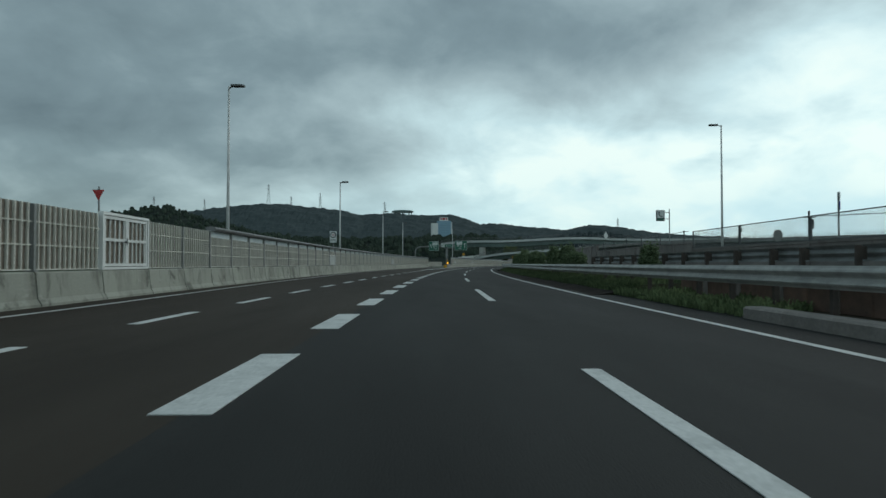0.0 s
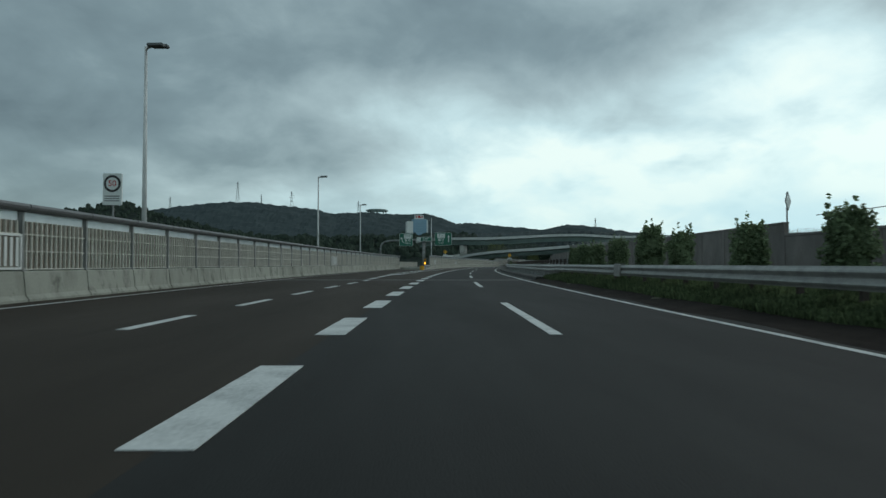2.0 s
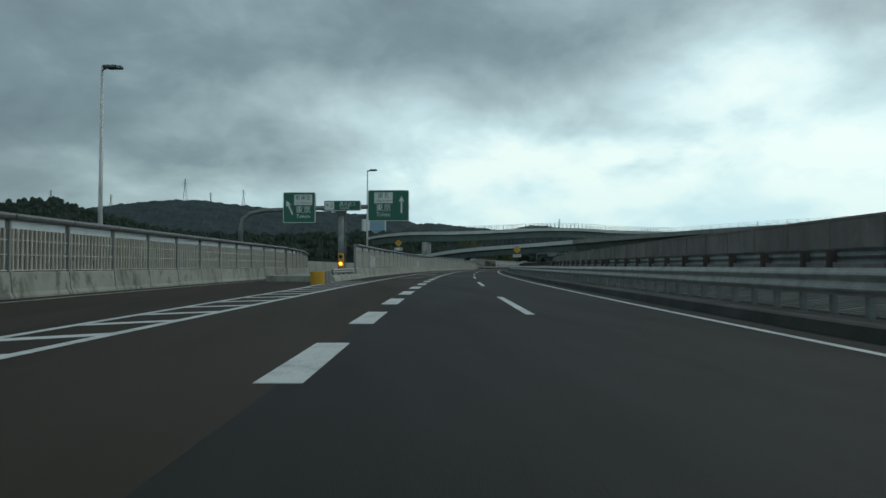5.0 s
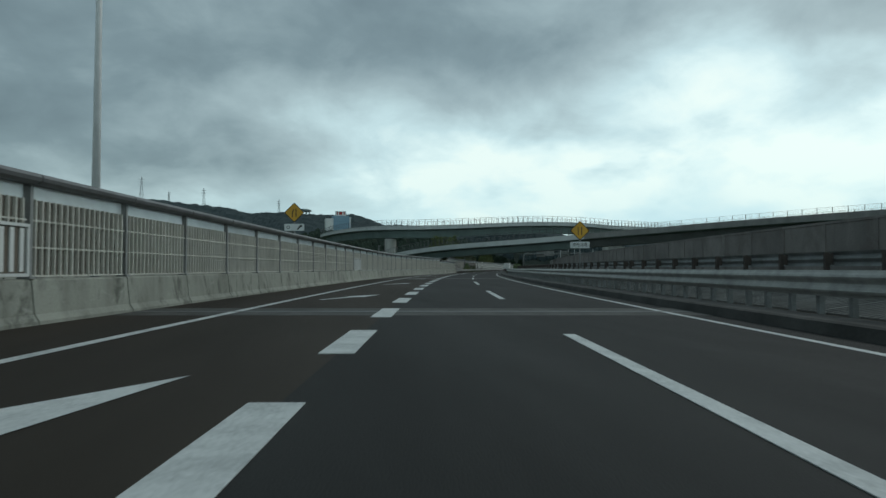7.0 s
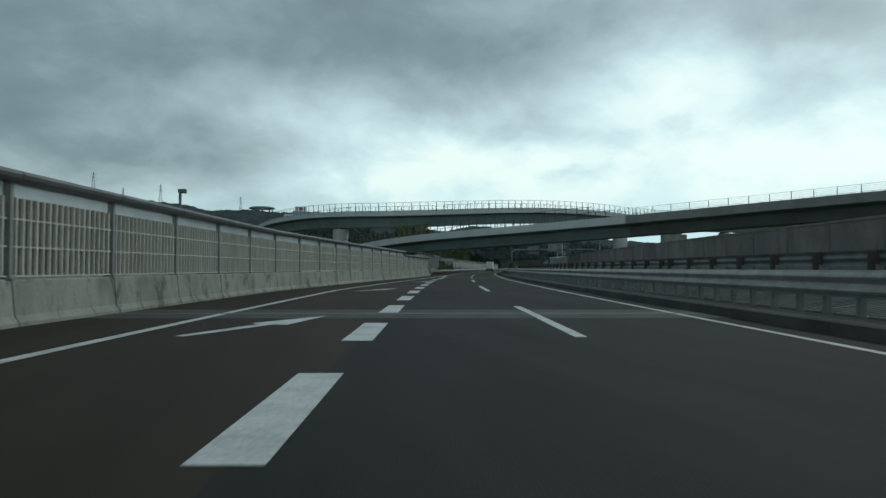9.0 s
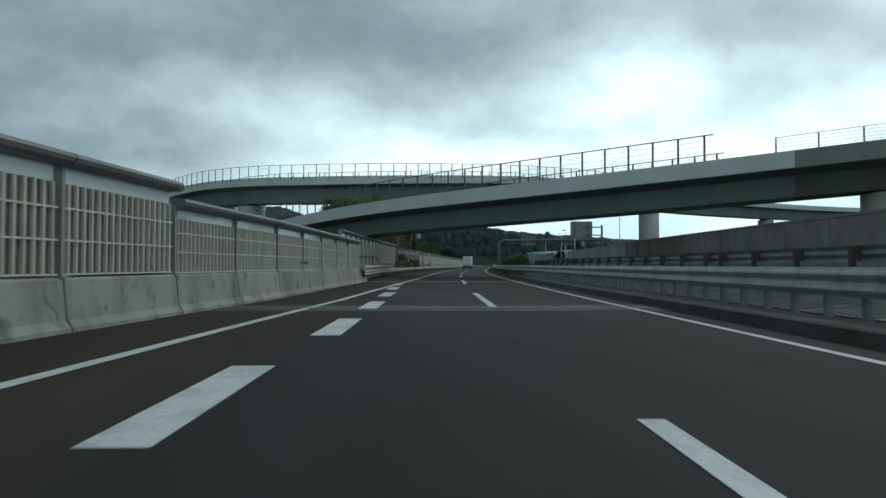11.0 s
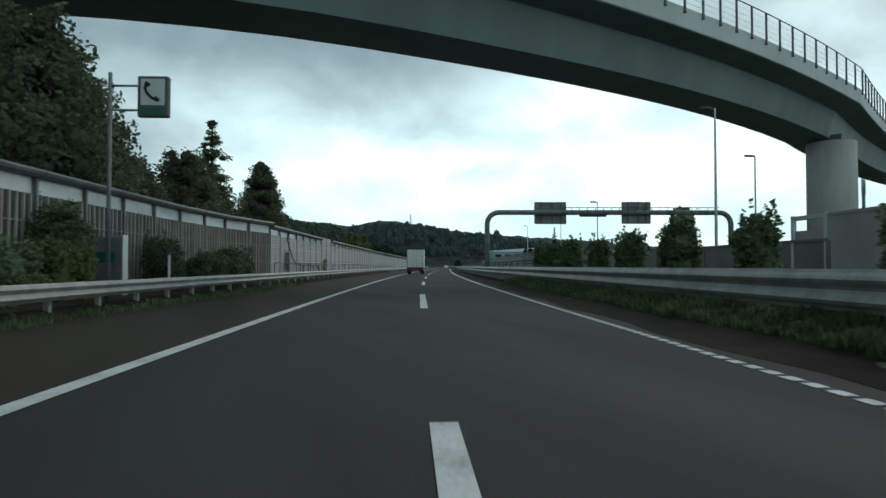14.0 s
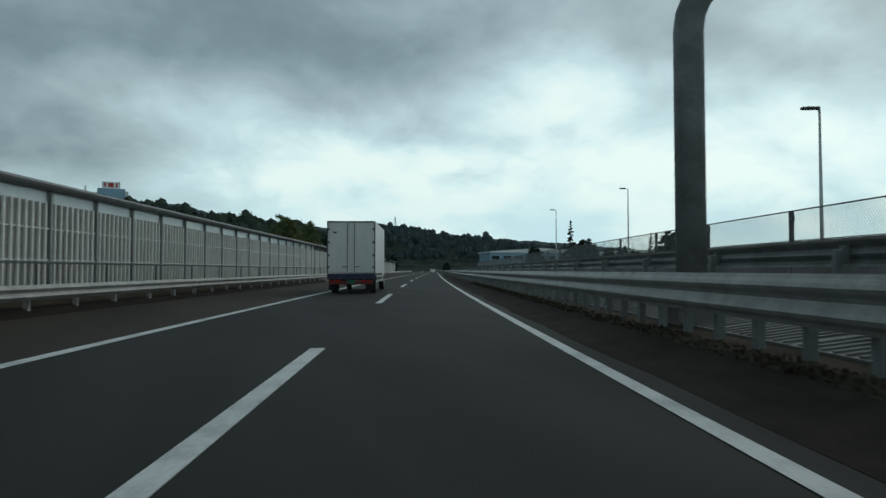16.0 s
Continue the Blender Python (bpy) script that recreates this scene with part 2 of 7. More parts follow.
# darker parapet and girder colours for one end of the first ramp
PARAPET_DARK = stuff_of("weathered_parapet", (0.25, 0.248, 0.238), (0.175, 0.172, 0.165), rough=0.85, scale=0.3, grain=8, mix=1.0, bump=0.08, streak=(1, 1, 0.25))
GIRDER_DARK = stuff_of("weathered_girder", (0.115, 0.125, 0.122), (0.085, 0.092, 0.09), rough=0.7, scale=0.25, grain=8, mix=0.9, bump=0.05)
GLASS_PALE = stuff_of("pale_window", (0.17, 0.29, 0.38), (0.15, 0.26, 0.34), rough=0.3, scale=0.5, grain=3, bump=0)
PIER = stuff_of("pier_concrete", (0.40, 0.40, 0.37), (0.28, 0.28, 0.26), rough=0.85, scale=0.8, grain=20, mix=0.8, bump=0.2, streak=(1, 1, 0.2))
SLAT = stuff_of("cream_paint", (0.68, 0.665, 0.60), (0.46, 0.44, 0.385), rough=0.5, scale=2.5, grain=60, mix=0.7, bump=0.05, streak=(1, 1, 0.3), vary=0.06)
SLAT_OLD = stuff_of("weathered_brown_slat", (0.43, 0.39, 0.35), (0.28, 0.25, 0.225), rough=0.7, scale=2.5, grain=50, mix=0.9, bump=0.08, streak=(1, 1, 0.3), vary=0.15)
SLAT_WHITE = stuff_of("white_slat_paint", (0.80, 0.80, 0.77), (0.64, 0.63, 0.59), rough=0.45, scale=2.5, grain=60, mix=0.7, bump=0.04, streak=(1, 1, 0.3), vary=0.05)
SLAT_AGED = stuff_of("aged_slat_paint", (0.66, 0.625, 0.575), (0.46, 0.425, 0.38), rough=0.55, scale=2.5, grain=60, mix=0.8, bump=0.05, streak=(1, 1, 0.3), vary=0.07)
BACKING_PALE = stuff_of("pale_absorber", (0.335, 0.31, 0.28), (0.235, 0.21, 0.185), rough=0.85, scale=0.8, grain=60, mix=0.9, bump=0.1, vary=0.12)
BACKING_DARK = stuff_of("brown_absorber", (0.098, 0.086, 0.076), (0.062, 0.055, 0.049), rough=0.9, scale=1.2, grain=60, mix=0.9, bump=0.2, vary=0.15)
BACKING_OLD = stuff_of("dark_absorber", (0.105, 0.094, 0.085), (0.07, 0.063, 0.057), rough=0.9, scale=1.5, grain=60, mix=0.8, bump=0.2, vary=0.08)
WALL_POST = stuff_of("post_grey_paint", (0.30, 0.31, 0.30), (0.21, 0.215, 0.205), rough=0.55, scale=1.6, grain=30, mix=0.9, bump=0.05, streak=(1, 1, 0.3))
BACKING = stuff_of("grey_absorber", (0.195, 0.165, 0.130), (0.130, 0.110, 0.088), rough=0.85, scale=1.5, grain=80, mix=0.8, bump=0.2, vary=0.08)
STEEL = stuff_of("galvanised_steel", (0.40, 0.395, 0.375), (0.26, 0.258, 0.245), rough=0.55, metal=0.15, scale=2.2, grain=35, mix=0.9, bump=0.06, fleck=0.15, vary=0.05)
STEEL_DULL = stuff_of("dull_steel", (0.25, 0.265, 0.265), (0.15, 0.155, 0.15), rough=0.6, metal=0.35, scale=1.6, grain=30, mix=0.9, bump=0.08, fleck=0.15, vary=0.06)
STEEL_DARK = stuff_of("dark_grey_paint", (0.10, 0.107, 0.11), (0.065, 0.07, 0.07), rough=0.55, scale=2.0, grain=30, bump=0.05)
RUST = stuff_of("rusty_steel", (0.085, 0.066, 0.056), (0.055, 0.047, 0.042), rough=0.8, metal=0.2, scale=3, grain=30, mix=1.0, bump=0.1)
WHITE = stuff_of("white_paint", (0.74, 0.75, 0.73), (0.60, 0.61, 0.59), rough=0.45, scale=0.9, grain=30, mix=0.7, bump=0.03, streak=(1, 1, 0.3))
ACRYLIC = clear("acrylic", (0.94, 0.97, 0.97), 0.85)
CAP = stuff_of("cap_grey_paint", (0.17, 0.172, 0.175), (0.12, 0.122, 0.124), rough=0.5, scale=1.5, grain=30, mix=0.8, bump=0.04)
POLE = stuff_of("pale_galvanised", (0.62, 0.63, 0.62), (0.48, 0.49, 0.48), rough=0.5, scale=1.5, grain=30, mix=0.8, bump=0.03)
PLATE = stuff_of("dull_plate", (0.20, 0.20, 0.19), (0.12, 0.12, 0.115), rough=0.7, scale=1.2, grain=25, mix=1.0, bump=0.1)
GIRDER = stuff_of("girder_green_grey", (0.165, 0.225, 0.216), (0.125, 0.172, 0.166), rough=0.55, scale=0.25, grain=30, mix=0.9, bump=0.02, fleck=0.05, streak=(1, 1, 0.3))
PARAPET = stuff_of("parapet_grey", (0.52, 0.54, 0.53), (0.43, 0.45, 0.44), rough=0.6, scale=0.3, grain=30, mix=0.9, bump=0.02, fleck=0.04, streak=(1, 1, 0.3))
GREEN = stuff_of("sign_green", (0.003, 0.112, 0.070), (0.002, 0.092, 0.058), rough=0.45, scale=1, grain=30, bump=0)
SIGN_WHITE = stuff_of("sign_white", (0.62, 0.65, 0.64), (0.55, 0.57, 0.56), rough=0.5, scale=2, grain=30, bump=0)
SIGN_BACK = stuff_of("sign_back_grey", (0.28, 0.28, 0.27), (0.19, 0.19, 0.18), rough=0.6, metal=0.2, scale=1.2, grain=20, mix=0.9, bump=0.04)
YELLOW = stuff_of("sign_yellow", (0.62, 0.33, 0.02), (0.45, 0.24, 0.02), rough=0.5, scale=2, grain=30, bump=0)
NAVY = stuff_of("navy_paint", (0.022, 0.028, 0.075), (0.016, 0.02, 0.05), rough=0.5, bump=0)
DARK_RED = stuff_of("dull_red_paint", (0.14, 0.022, 0.018), (0.09, 0.018, 0.015), rough=0.6, bump=0)
RED = stuff_of("sign_red", (0.42, 0.02, 0.02), (0.30, 0.02, 0.02), rough=0.5, bump=0)
BLUE = stuff_of("sign_blue", (0.02, 0.05, 0.26), (0.02, 0.04, 0.2), rough=0.5, bump=0)
BLACK = stuff_of("black_rubber", (0.018, 0.018, 0.019), (0.012, 0.012, 0.012), rough=0.75, scale=4, grain=40, bump=0.05)
SOIL = stuff_of("soil", (0.065, 0.052, 0.038), (0.035, 0.03, 0.022), rough=0.95, scale=1.5, grain=12, mix=1, bump=0.6, fleck=0.06)
DIRT = stuff_of("road_dirt", (0.032, 0.026, 0.0225), (0.018, 0.015, 0.0135), rough=0.95, scale=1.1, grain=40, mix=1, bump=0.5, fleck=0.10)
LAND = stuff_of("land", (0.06, 0.075, 0.045), (0.045, 0.05, 0.035), rough=0.95, scale=0.02, grain=0.4, mix=1, bump=0.3, fleck=0.2, relief=0.3)
BRICK = stuff_of("red_brick", (0.165, 0.10, 0.074), (0.105, 0.072, 0.058), rough=0.9, scale=3, grain=25, mix=1, bump=0.3, vary=0.2)
LEAF = leafy("leaf_green", (0.182, 0.242, 0.135), (0.120, 0.165, 0.094), 1.0)
LEAF_OLIVE = leafy("leaf_olive", (0.195, 0.232, 0.100), (0.110, 0.140, 0.066), 0.5)
LEAF_DARK = leafy("leaf_dark", (0.178, 0.200, 0.125), (0.115, 0.132, 0.084), 0.6)
LEAF_FAR = leafy("leaf_blueish", (0.032, 0.052, 0.034), (0.020, 0.035, 0.025), 1.2)
GRASS = leafy("grass_blades", (0.135, 0.182, 0.088), (0.086, 0.118, 0.060), 0.35)
TURF = stuff_of("turf", (0.075, 0.088, 0.040), (0.055, 0.052, 0.032), rough=0.95, scale=1.2, grain=14, mix=1, bump=0.6, fleck=0.25)
BARK = stuff_of("bark", (0.075, 0.06, 0.045), (0.04, 0.032, 0.025), rough=0.95, scale=3, grain=14, mix=1, bump=0.6, streak=(1, 1, 0.2))
DRY_GRASS = leafy("dry_grass", (0.075, 0.062, 0.044), (0.042, 0.036, 0.026), 0.8)
FOREST = stuff_of("forest_canopy", (0.056, 0.074, 0.056), (0.038, 0.053, 0.043), rough=0.95, scale=0.05, grain=0.3, mix=1, bump=0.15, fleck=0.10, relief=3.0)
# hillside between the crowns, its dark colour painting the shadow among the trees
FOREST_SHADE = stuff_of("forest_shade", (0.026, 0.036, 0.030), (0.018, 0.026, 0.022), rough=0.95, scale=0.05, grain=0.3, mix=1, bump=0)
# distant woods, with the aerial haze mixed into the base colour as blue grey
FOREST_HAZED = stuff_of("far_forest", (0.060, 0.079, 0.082), (0.045, 0.061, 0.065), rough=0.95, scale=0.02, grain=0.10, mix=1, bump=0.08, fleck=0.06, relief=4.0)
for m_ in (FOREST, FOREST_HAZED, FOREST_SHADE, LAND, SOIL, DIRT):
    m_.node_tree.nodes["Principled BSDF"].inputs["Specular IOR Level"].default_value = 0.06
stained(CONCRETE, (0.085, 0.088, 0.074), 1.5, (1, 1, 0.55), 0.53, 0.64, 0.75)
stained(CONCRETE, (0.44, 0.44, 0.40), 2.1, (1, 0.6, 1.2), 0.60, 0.70, 0.55)
stained(CONCRETE, (0.16, 0.085, 0.045), 3.4, (1, 1, 0.35), 0.69, 0.76, 0.6)
stained(CONCRETE_OLD, (0.10, 0.075, 0.062), 0.7, (1, 1, 0.7), 0.52, 0.70, 0.5)
stained(STEEL_DULL, (0.13, 0.085, 0.062), 2.2, (1, 1, 0.5), 0.62, 0.72, 0.5)
stained(SLAT, (0.30, 0.24, 0.18), 2.6, (1, 1, 0.4), 0.60, 0.74, 0.5)
stained(SLAT_AGED, (0.26, 0.19, 0.14), 2.2, (1, 1, 0.35), 0.58, 0.74, 0.55)
stained(WALL_POST, (0.17, 0.105, 0.075), 2.6, (1, 1, 0.3), 0.60, 0.72, 0.6)
stained(JOINT, (0.03, 0.029, 0.028), 2.0, (1, 1, 1), 0.52, 0.64, 0.6)
for m_ in (ASPHALT, ASPHALT_BROWN, ASPHALT_WARM):
    m_.node_tree.nodes["Principled BSDF"].inputs["Specular IOR Level"].default_value = 0.22
LAMP_AMBER = glow("amber_lamp", (1.0, 0.42, 0.03), 3.0)
TAIL_RED = stuff_of("tail_lamp_red", (0.35, 0.02, 0.015), (0.25, 0.02, 0.015), rough=0.25, bump=0)
GLASS_DARK = stuff_of("dark_glass", (0.02, 0.024, 0.026), (0.015, 0.018, 0.02), rough=0.12, bump=0)
BLUE_WALL = stuff_of("pale_blue_cladding", (0.22, 0.36, 0.46), (0.18, 0.30, 0.39), rough=0.6, scale=0.1, grain=3, bump=0)


# ---- mesh helpers ----
def solid(bm, x0, x1, y0, y1, z0, z1, m=None):
    """Adds a box to bm."""
    vs = [bm.verts.new((x, y, z) if m is None else m @ Vector((x, y, z))) for z in (z0, z1) for x, y in ((x0, y0), (x1, y0), (x1, y1), (x0, y1))]
    for f in ((3, 2, 1, 0), (4, 5, 6, 7), (0, 1, 5, 4), (1, 2, 6, 5), (2, 3, 7, 6), (3, 0, 4, 7)):
        bm.faces.new([vs[i] for i in f])


def rod(bm, a, b, r0, r1=None, n=10, cap=True):
    """Adds a round bar from a to b."""
    a, b = Vector(a), Vector(b)
    r1 = r0 if r1 is None else r1
    q = (b - a).to_track_quat("Z", "Y")
    rings = [[bm.verts.new(p + q @ Vector((r * math.cos(6.2832 * i / n), r * math.sin(6.2832 * i / n), 0))) for i in range(n)] for p, r in ((a, r0), (b, r1))]
    for i in range(n):
        bm.faces.new((rings[0][i], rings[0][(i + 1) % n], rings[1][(i + 1) % n], rings[1][i]))
    if cap:
        bm.faces.new(rings[0][::-1])
        bm.faces.new(rings[1])


def pipe(bm, pts, r, n=10):
    """Adds a bent round bar through pts."""
    pts = [Vector(p) for p in pts]
    rings = []
    for i, p in enumerate(pts):
        w = (pts[min(i + 1, len(pts) - 1)] - pts[max(i - 1, 0)]).normalized()
        side = w.cross(Vector((0.01, 1, 0.02))).normalized()
        up = side.cross(w)
        rings.append([bm.verts.new(p + r * (math.cos(6.2832 * k / n) * side + math.sin(6.2832 * k / n) * up)) for k in range(n)])
    for a, b in zip(rings, rings[1:]):
        for k in range(n):
            bm.faces.new((a[k], a[(k + 1) % n], b[(k + 1) % n], b[k]))
    bm.faces.new(rings[0][::-1])
    bm.faces.new(rings[-1])


def prism(bm, outline, y0, y1, m=None):
    """Adds an outline in x and z, pulled from y0 to y1."""
    a = [bm.verts.new((x, y0, z) if m is None else m @ Vector((x, y0, z))) for x, z in outline]
    b = [bm.verts.new((x, y1, z) if m is None else m @ Vector((x, y1, z))) for x, z in outline]
    k = len(outline)
    for i in range(k):
        bm.faces.new((a[i], a[(i + 1) % k], b[(i + 1) % k], b[i]))
    bm.faces.new(a[::-1])
    bm.faces.new(b)


def mesh_of(name, bm, material, smooth=False, bevel=0.0):
    if bevel:
        bmesh.ops.bevel(bm, geom=bm.edges[:], offset=bevel, segments=1, affect="EDGES")
    bmesh.ops.recalc_face_normals(bm, faces=bm.faces[:])
    me = bpy.data.meshes.new(name)
    bm.to_mesh(me)
    bm.free()
    me.materials.append(material)
    if smooth:
        for p in me.polygons:
            p.use_smooth = True
    return me


def part(name, bm, material, parent=None, label="", smooth=False, bevel=0.0):
    ob = new(name, mesh_of(name, bm, material, smooth, bevel) if isinstance(bm, bmesh.types.BMesh) else bm)
    if parent is not None:
        ob.parent = parent
    return tagged(ob, label) if label else ob


def base(name, m, label, category, group="", kind=""):
    """The empty root of a thing at the pose m."""
    ob = new(name)
    ob.matrix_basis = m
    return tagged(ob, label, category, group, kind)


def piece(me, parent, m=None):
    """Another object on a mesh, under its thing."""
    ob = new(me.name.split(".")[0], me)
    ob.parent = parent
    if m is not None:
        ob.matrix_basis = m
    return ob


def swept(bm, profile, s0, s1, step=2.0, shift=None, closed=True, lift=None):
    """Adds a profile of (d, z) pulled along the road from s0 to s1. shift and lift move it sideways and up along s."""
    n = max(1, int(math.ceil((s1 - s0) / step)))
    rings = []
    for i in range(n + 1):
        s = s0 + (s1 - s0) * i / n
        o, u = (shift(s) if shift else 0.0), (lift(s) if lift else 0.0)
        rings.append([bm.verts.new(place(s, d + o, z + u)) for d, z in profile])
    k = len(profile)
    for a, b in zip(rings, rings[1:]):
        for j in range(k if closed else k - 1):
            bm.faces.new((a[j], a[(j + 1) % k], b[(j + 1) % k], b[j]))
    if closed:
        bm.faces.new(rings[0][::-1])
        bm.faces.new(rings[-1])


def along(xs, ys):
    return lambda s: float(np.interp(s, xs, ys))


def in_world(name, bm, material, parent, label="", smooth=False):
    """A part whose mesh is already in world coordinates."""
    ob = part(name, bm, material, parent, label, smooth)
    if parent is not None:
        ob.matrix_parent_inverse = parent.matrix_basis.inverted()
    return ob


# ---- ground and roads ----
MAIN_LEFT = along([-60, 20, 118, 264, 306, 333, 350, 700], [-10.3, -10.4, -7.1, -7.35, -4.4, -3.42, -3.3, -3.3])
WALL_EXIT = along([-80, 20, 45, 82, 124, 160, 190], [-11.3, -11.7, -12.9, -14.2, -15.4, -16.6, -17.6])
WALL_MERGE = along([180, 200, 262, 300, 308, 330], [-10.0, -10.1, -10.3, -7.3, -6.75, -6.45])
RAIL_LEFT = along([322, 327, 345, 356, 383, 437, 700], [-6.3, -6.42, -7.5, -7.5, -7.8, -7.8, -7.8])

bm = bmesh.new()
rings = [[bm.verts.new((60 + r * math.cos(6.2832 * i / 48), 200 + r * math.sin(6.2832 * i / 48), -0.6)) for i in range(48)] for r in (300, 900, 2200, 4400)]
hub = bm.verts.new((60, 200, -0.6))
for i in range(48):
    bm.faces.new((hub, rings[0][i], rings[0][(i + 1) % 48]))
    for a, b in zip(rings, rings[1:]):
        bm.faces.new((a[i], b[i], b[(i + 1) % 48], a[(i + 1) % 48]))
ground = tagged(part("ground", bm, LAND), "dull green fields and scrub round the motorway", "ground", kind="structure")

bm = bmesh.new()
swept(bm, [(-3.45, 0), (4.9, 0), (4.9, -0.5), (-3.45, -0.5)], -80, 302, 4.0)
road = tagged(part("road", bm, ASPHALT), "dark grey asphalt motorway carriageway with white lane lines", "road", kind="structure")
bm = bmesh.new()
swept(bm, [(-3.45, 0), (4.9, 0), (4.9, -0.5), (-3.45, -0.5)], 302, 403, 4.0)
road_on = tagged(part("road_beyond", bm, ASPHALT_WARM), "older brownish grey asphalt motorway carriageway with white lane lines", "road", kind="structure")
bm = bmesh.new()
swept(bm, [(-3.45, 0), (4.9, 0), (4.9, -0.5), (-3.45, -0.5)], 403, 1100, 4.0)
road_last = tagged(part("road_bridge", bm, ASPHALT), "dark grey asphalt on the bridge deck with white lane lines", "road", kind="structure")
bm = bmesh.new()
swept(bm, [(-24, 0), (-3.45, 0), (-3.45, -0.5), (-24, -0.5)], -80, 300, 4.0)
swept(bm, [(-12, 0), (-3.45, 0), (-3.45, -0.5), (-12, -0.5)], 300, 1100, 4.0)
road_side = tagged(part("road_side_lane", bm, ASPHALT_BROWN), "brownish asphalt exit lane and hard shoulder", "road", kind="structure")
bm = bmesh.new()
swept(bm, [(8.0, 0.42), (16.9, 0.42), (16.9, -0.5), (8.0, -0.5)], -80, 1100, 4.0)
tagged(part("road_opposite", bm, ASPHALT_FAR), "grey asphalt carriageway of the other direction", "road", kind="structure")

for s0, s1 in ((94.5, 96.6), (194.6, 197.2), (246.2, 249.0), (301.0, 303.2), (325.8, 328.6)):
    bm = bmesh.new()
    left = -18.0 if s0 < 180 else WALL_MERGE(s0) + 0.3
    swept(bm, [(left, 0.004), (4.5, 0.004)], s0, s1, 0.7, closed=False)
    j = tagged(part("expansion_joint", bm, JOINT), "pale worn concrete strip across the asphalt", "expansion joint", kind="structure")
    bm = bmesh.new()
    mid = (s0 + s1) / 2
    swept(bm, [(left, 0.009), (4.5, 0.009)], mid - 0.12, mid + 0.12, 0.12, closed=False)
    part("steel_comb", bm, STEEL_DARK, j)


# ---- road markings ----
def stripe(name, s0, s1, d0, d1, owner, step=2.0, z=0.008, shift=None):
    bm = bmesh.new()
    swept(bm, [(d0, z), (d1, z)], s0, s1, step, shift, closed=False)
    return part(name, bm, PAINT, owner)


def dash_mesh(name, length, width):
    bm = bmesh.new()
    solid(bm, -width / 2, width / 2, 0, length, 0.0, 0.007)
    return mesh_of(name, bm, PAINT)


thin, thick, slim = dash_mesh("lane_dash", 8.0, 0.20), dash_mesh("wide_dash", 3.05, 0.46), dash_mesh("exit_dash", 2.9, 0.22)
for k in range(-2, 45):
    piece(thin, road if k < 15 else road_on if k < 20 else road_last, stand(PHASE + 20 * k, 0.0, 0.002))
for k in range(-4, 54):
    s = 2.5 + 5.985 * k
    if s < 322:
        piece(thick, road_side, stand(s + (0.2 if s > 305 else 0), -3.46 if s < 290 else -3.20 - 0.040 * max(s - 305, 0), 0.003))
for k in range(-4, 20):
    s = 15.3 + 5.98 * (k - 2)
    if s < 98:
        piece(slim, road_side, stand(s, -7.0, 0.003))
    elif s < 116:
        piece(thick, road_side, stand(s, -7.35 - 0.03 * (s - 98), 0.003))
stripe("edge_line", -80, 302, 3.32, 3.48, road, 4.0)
stripe("edge_line", 302, 357.9, 3.32, 3.48, road_on, 4.0)
stripe("edge_line", 402, 1000, 3.31, 3.49, road_last, 4.0)
stripe("edge_line", -80, 178, 1.25, 1.43, road_side, 4.0, shift=WALL_EXIT)
stripe("edge_line", 117, 1000, -0.12, 0.10, road_side, 3.0, shift=lambda s: MAIN_LEFT(s))
GORE_LEFT = along([117, 158, 180], [-8.25, -8.9, -10.2])
stripe("gore_line", 117, 176, -0.1, 0.1, road_side, 3.0, shift=GORE_LEFT)
bm = bmesh.new()
tip = [place(116.2, -8.35, 0.013), place(116.2, -6.95, 0.013), place(119.6, -7.0, 0.013), place(118.6, -8.2, 0.013)]
bm.faces.new([bm.verts.new(v) for v in tip])
part("gore_nose", bm, PAINT, road_side)
for k in range(22):
    s = 121 + 2.45 * k
    bm = bmesh.new()
    r, g = MAIN_LEFT(s) - 0.1, GORE_LEFT(s) + 0.1
    bm.faces.new([bm.verts.new(place(a, b, 0.004)) for a, b in ((s, r), (s + 0.5, r), (s - 0.35, g), (s - 0.85, g))])
    part("gore_bar", bm, PAINT, road_side)
for s in (186.4, 206.2, 226.4, 246.9, 266.4, 286.0):
    bm = bmesh.new()
    o = MAIN_LEFT(s) + 7.35
    pts = [(-4.4, -6.30), (-4.3, -6.48), (-2.15, -5.72), (-2.0, -5.95), (0, -4.8), (-2.35, -5.15), (-2.25, -5.42)]
    bm.faces.new([bm.verts.new(place(s + a, b + o, 0.008)) for a, b in pts])
    part("merge_arrow", bm, PAINT, road_side)
# rumble bars along the right edge line where the bridge begins again
bar = dash_mesh("rumble_bar", 0.23, 0.14)
for k in range(124):
    piece(bar, road_on, stand(358 + 0.355 * k, 3.40, 0.004))


# ---- noise walls on the left ----
def block_mesh(length):
    bm = bmesh.new()
    prism(bm, [(-0.22, 0), (0.26, 0), (0.26, 0.07), (0.17, 0.20), (0.10, 0.84), (0.06, 0.88), (-0.18, 0.88), (-0.22, 0.84)], 0.008, length - 0.008)
    return mesh_of("barrier_block", bm, CONCRETE)


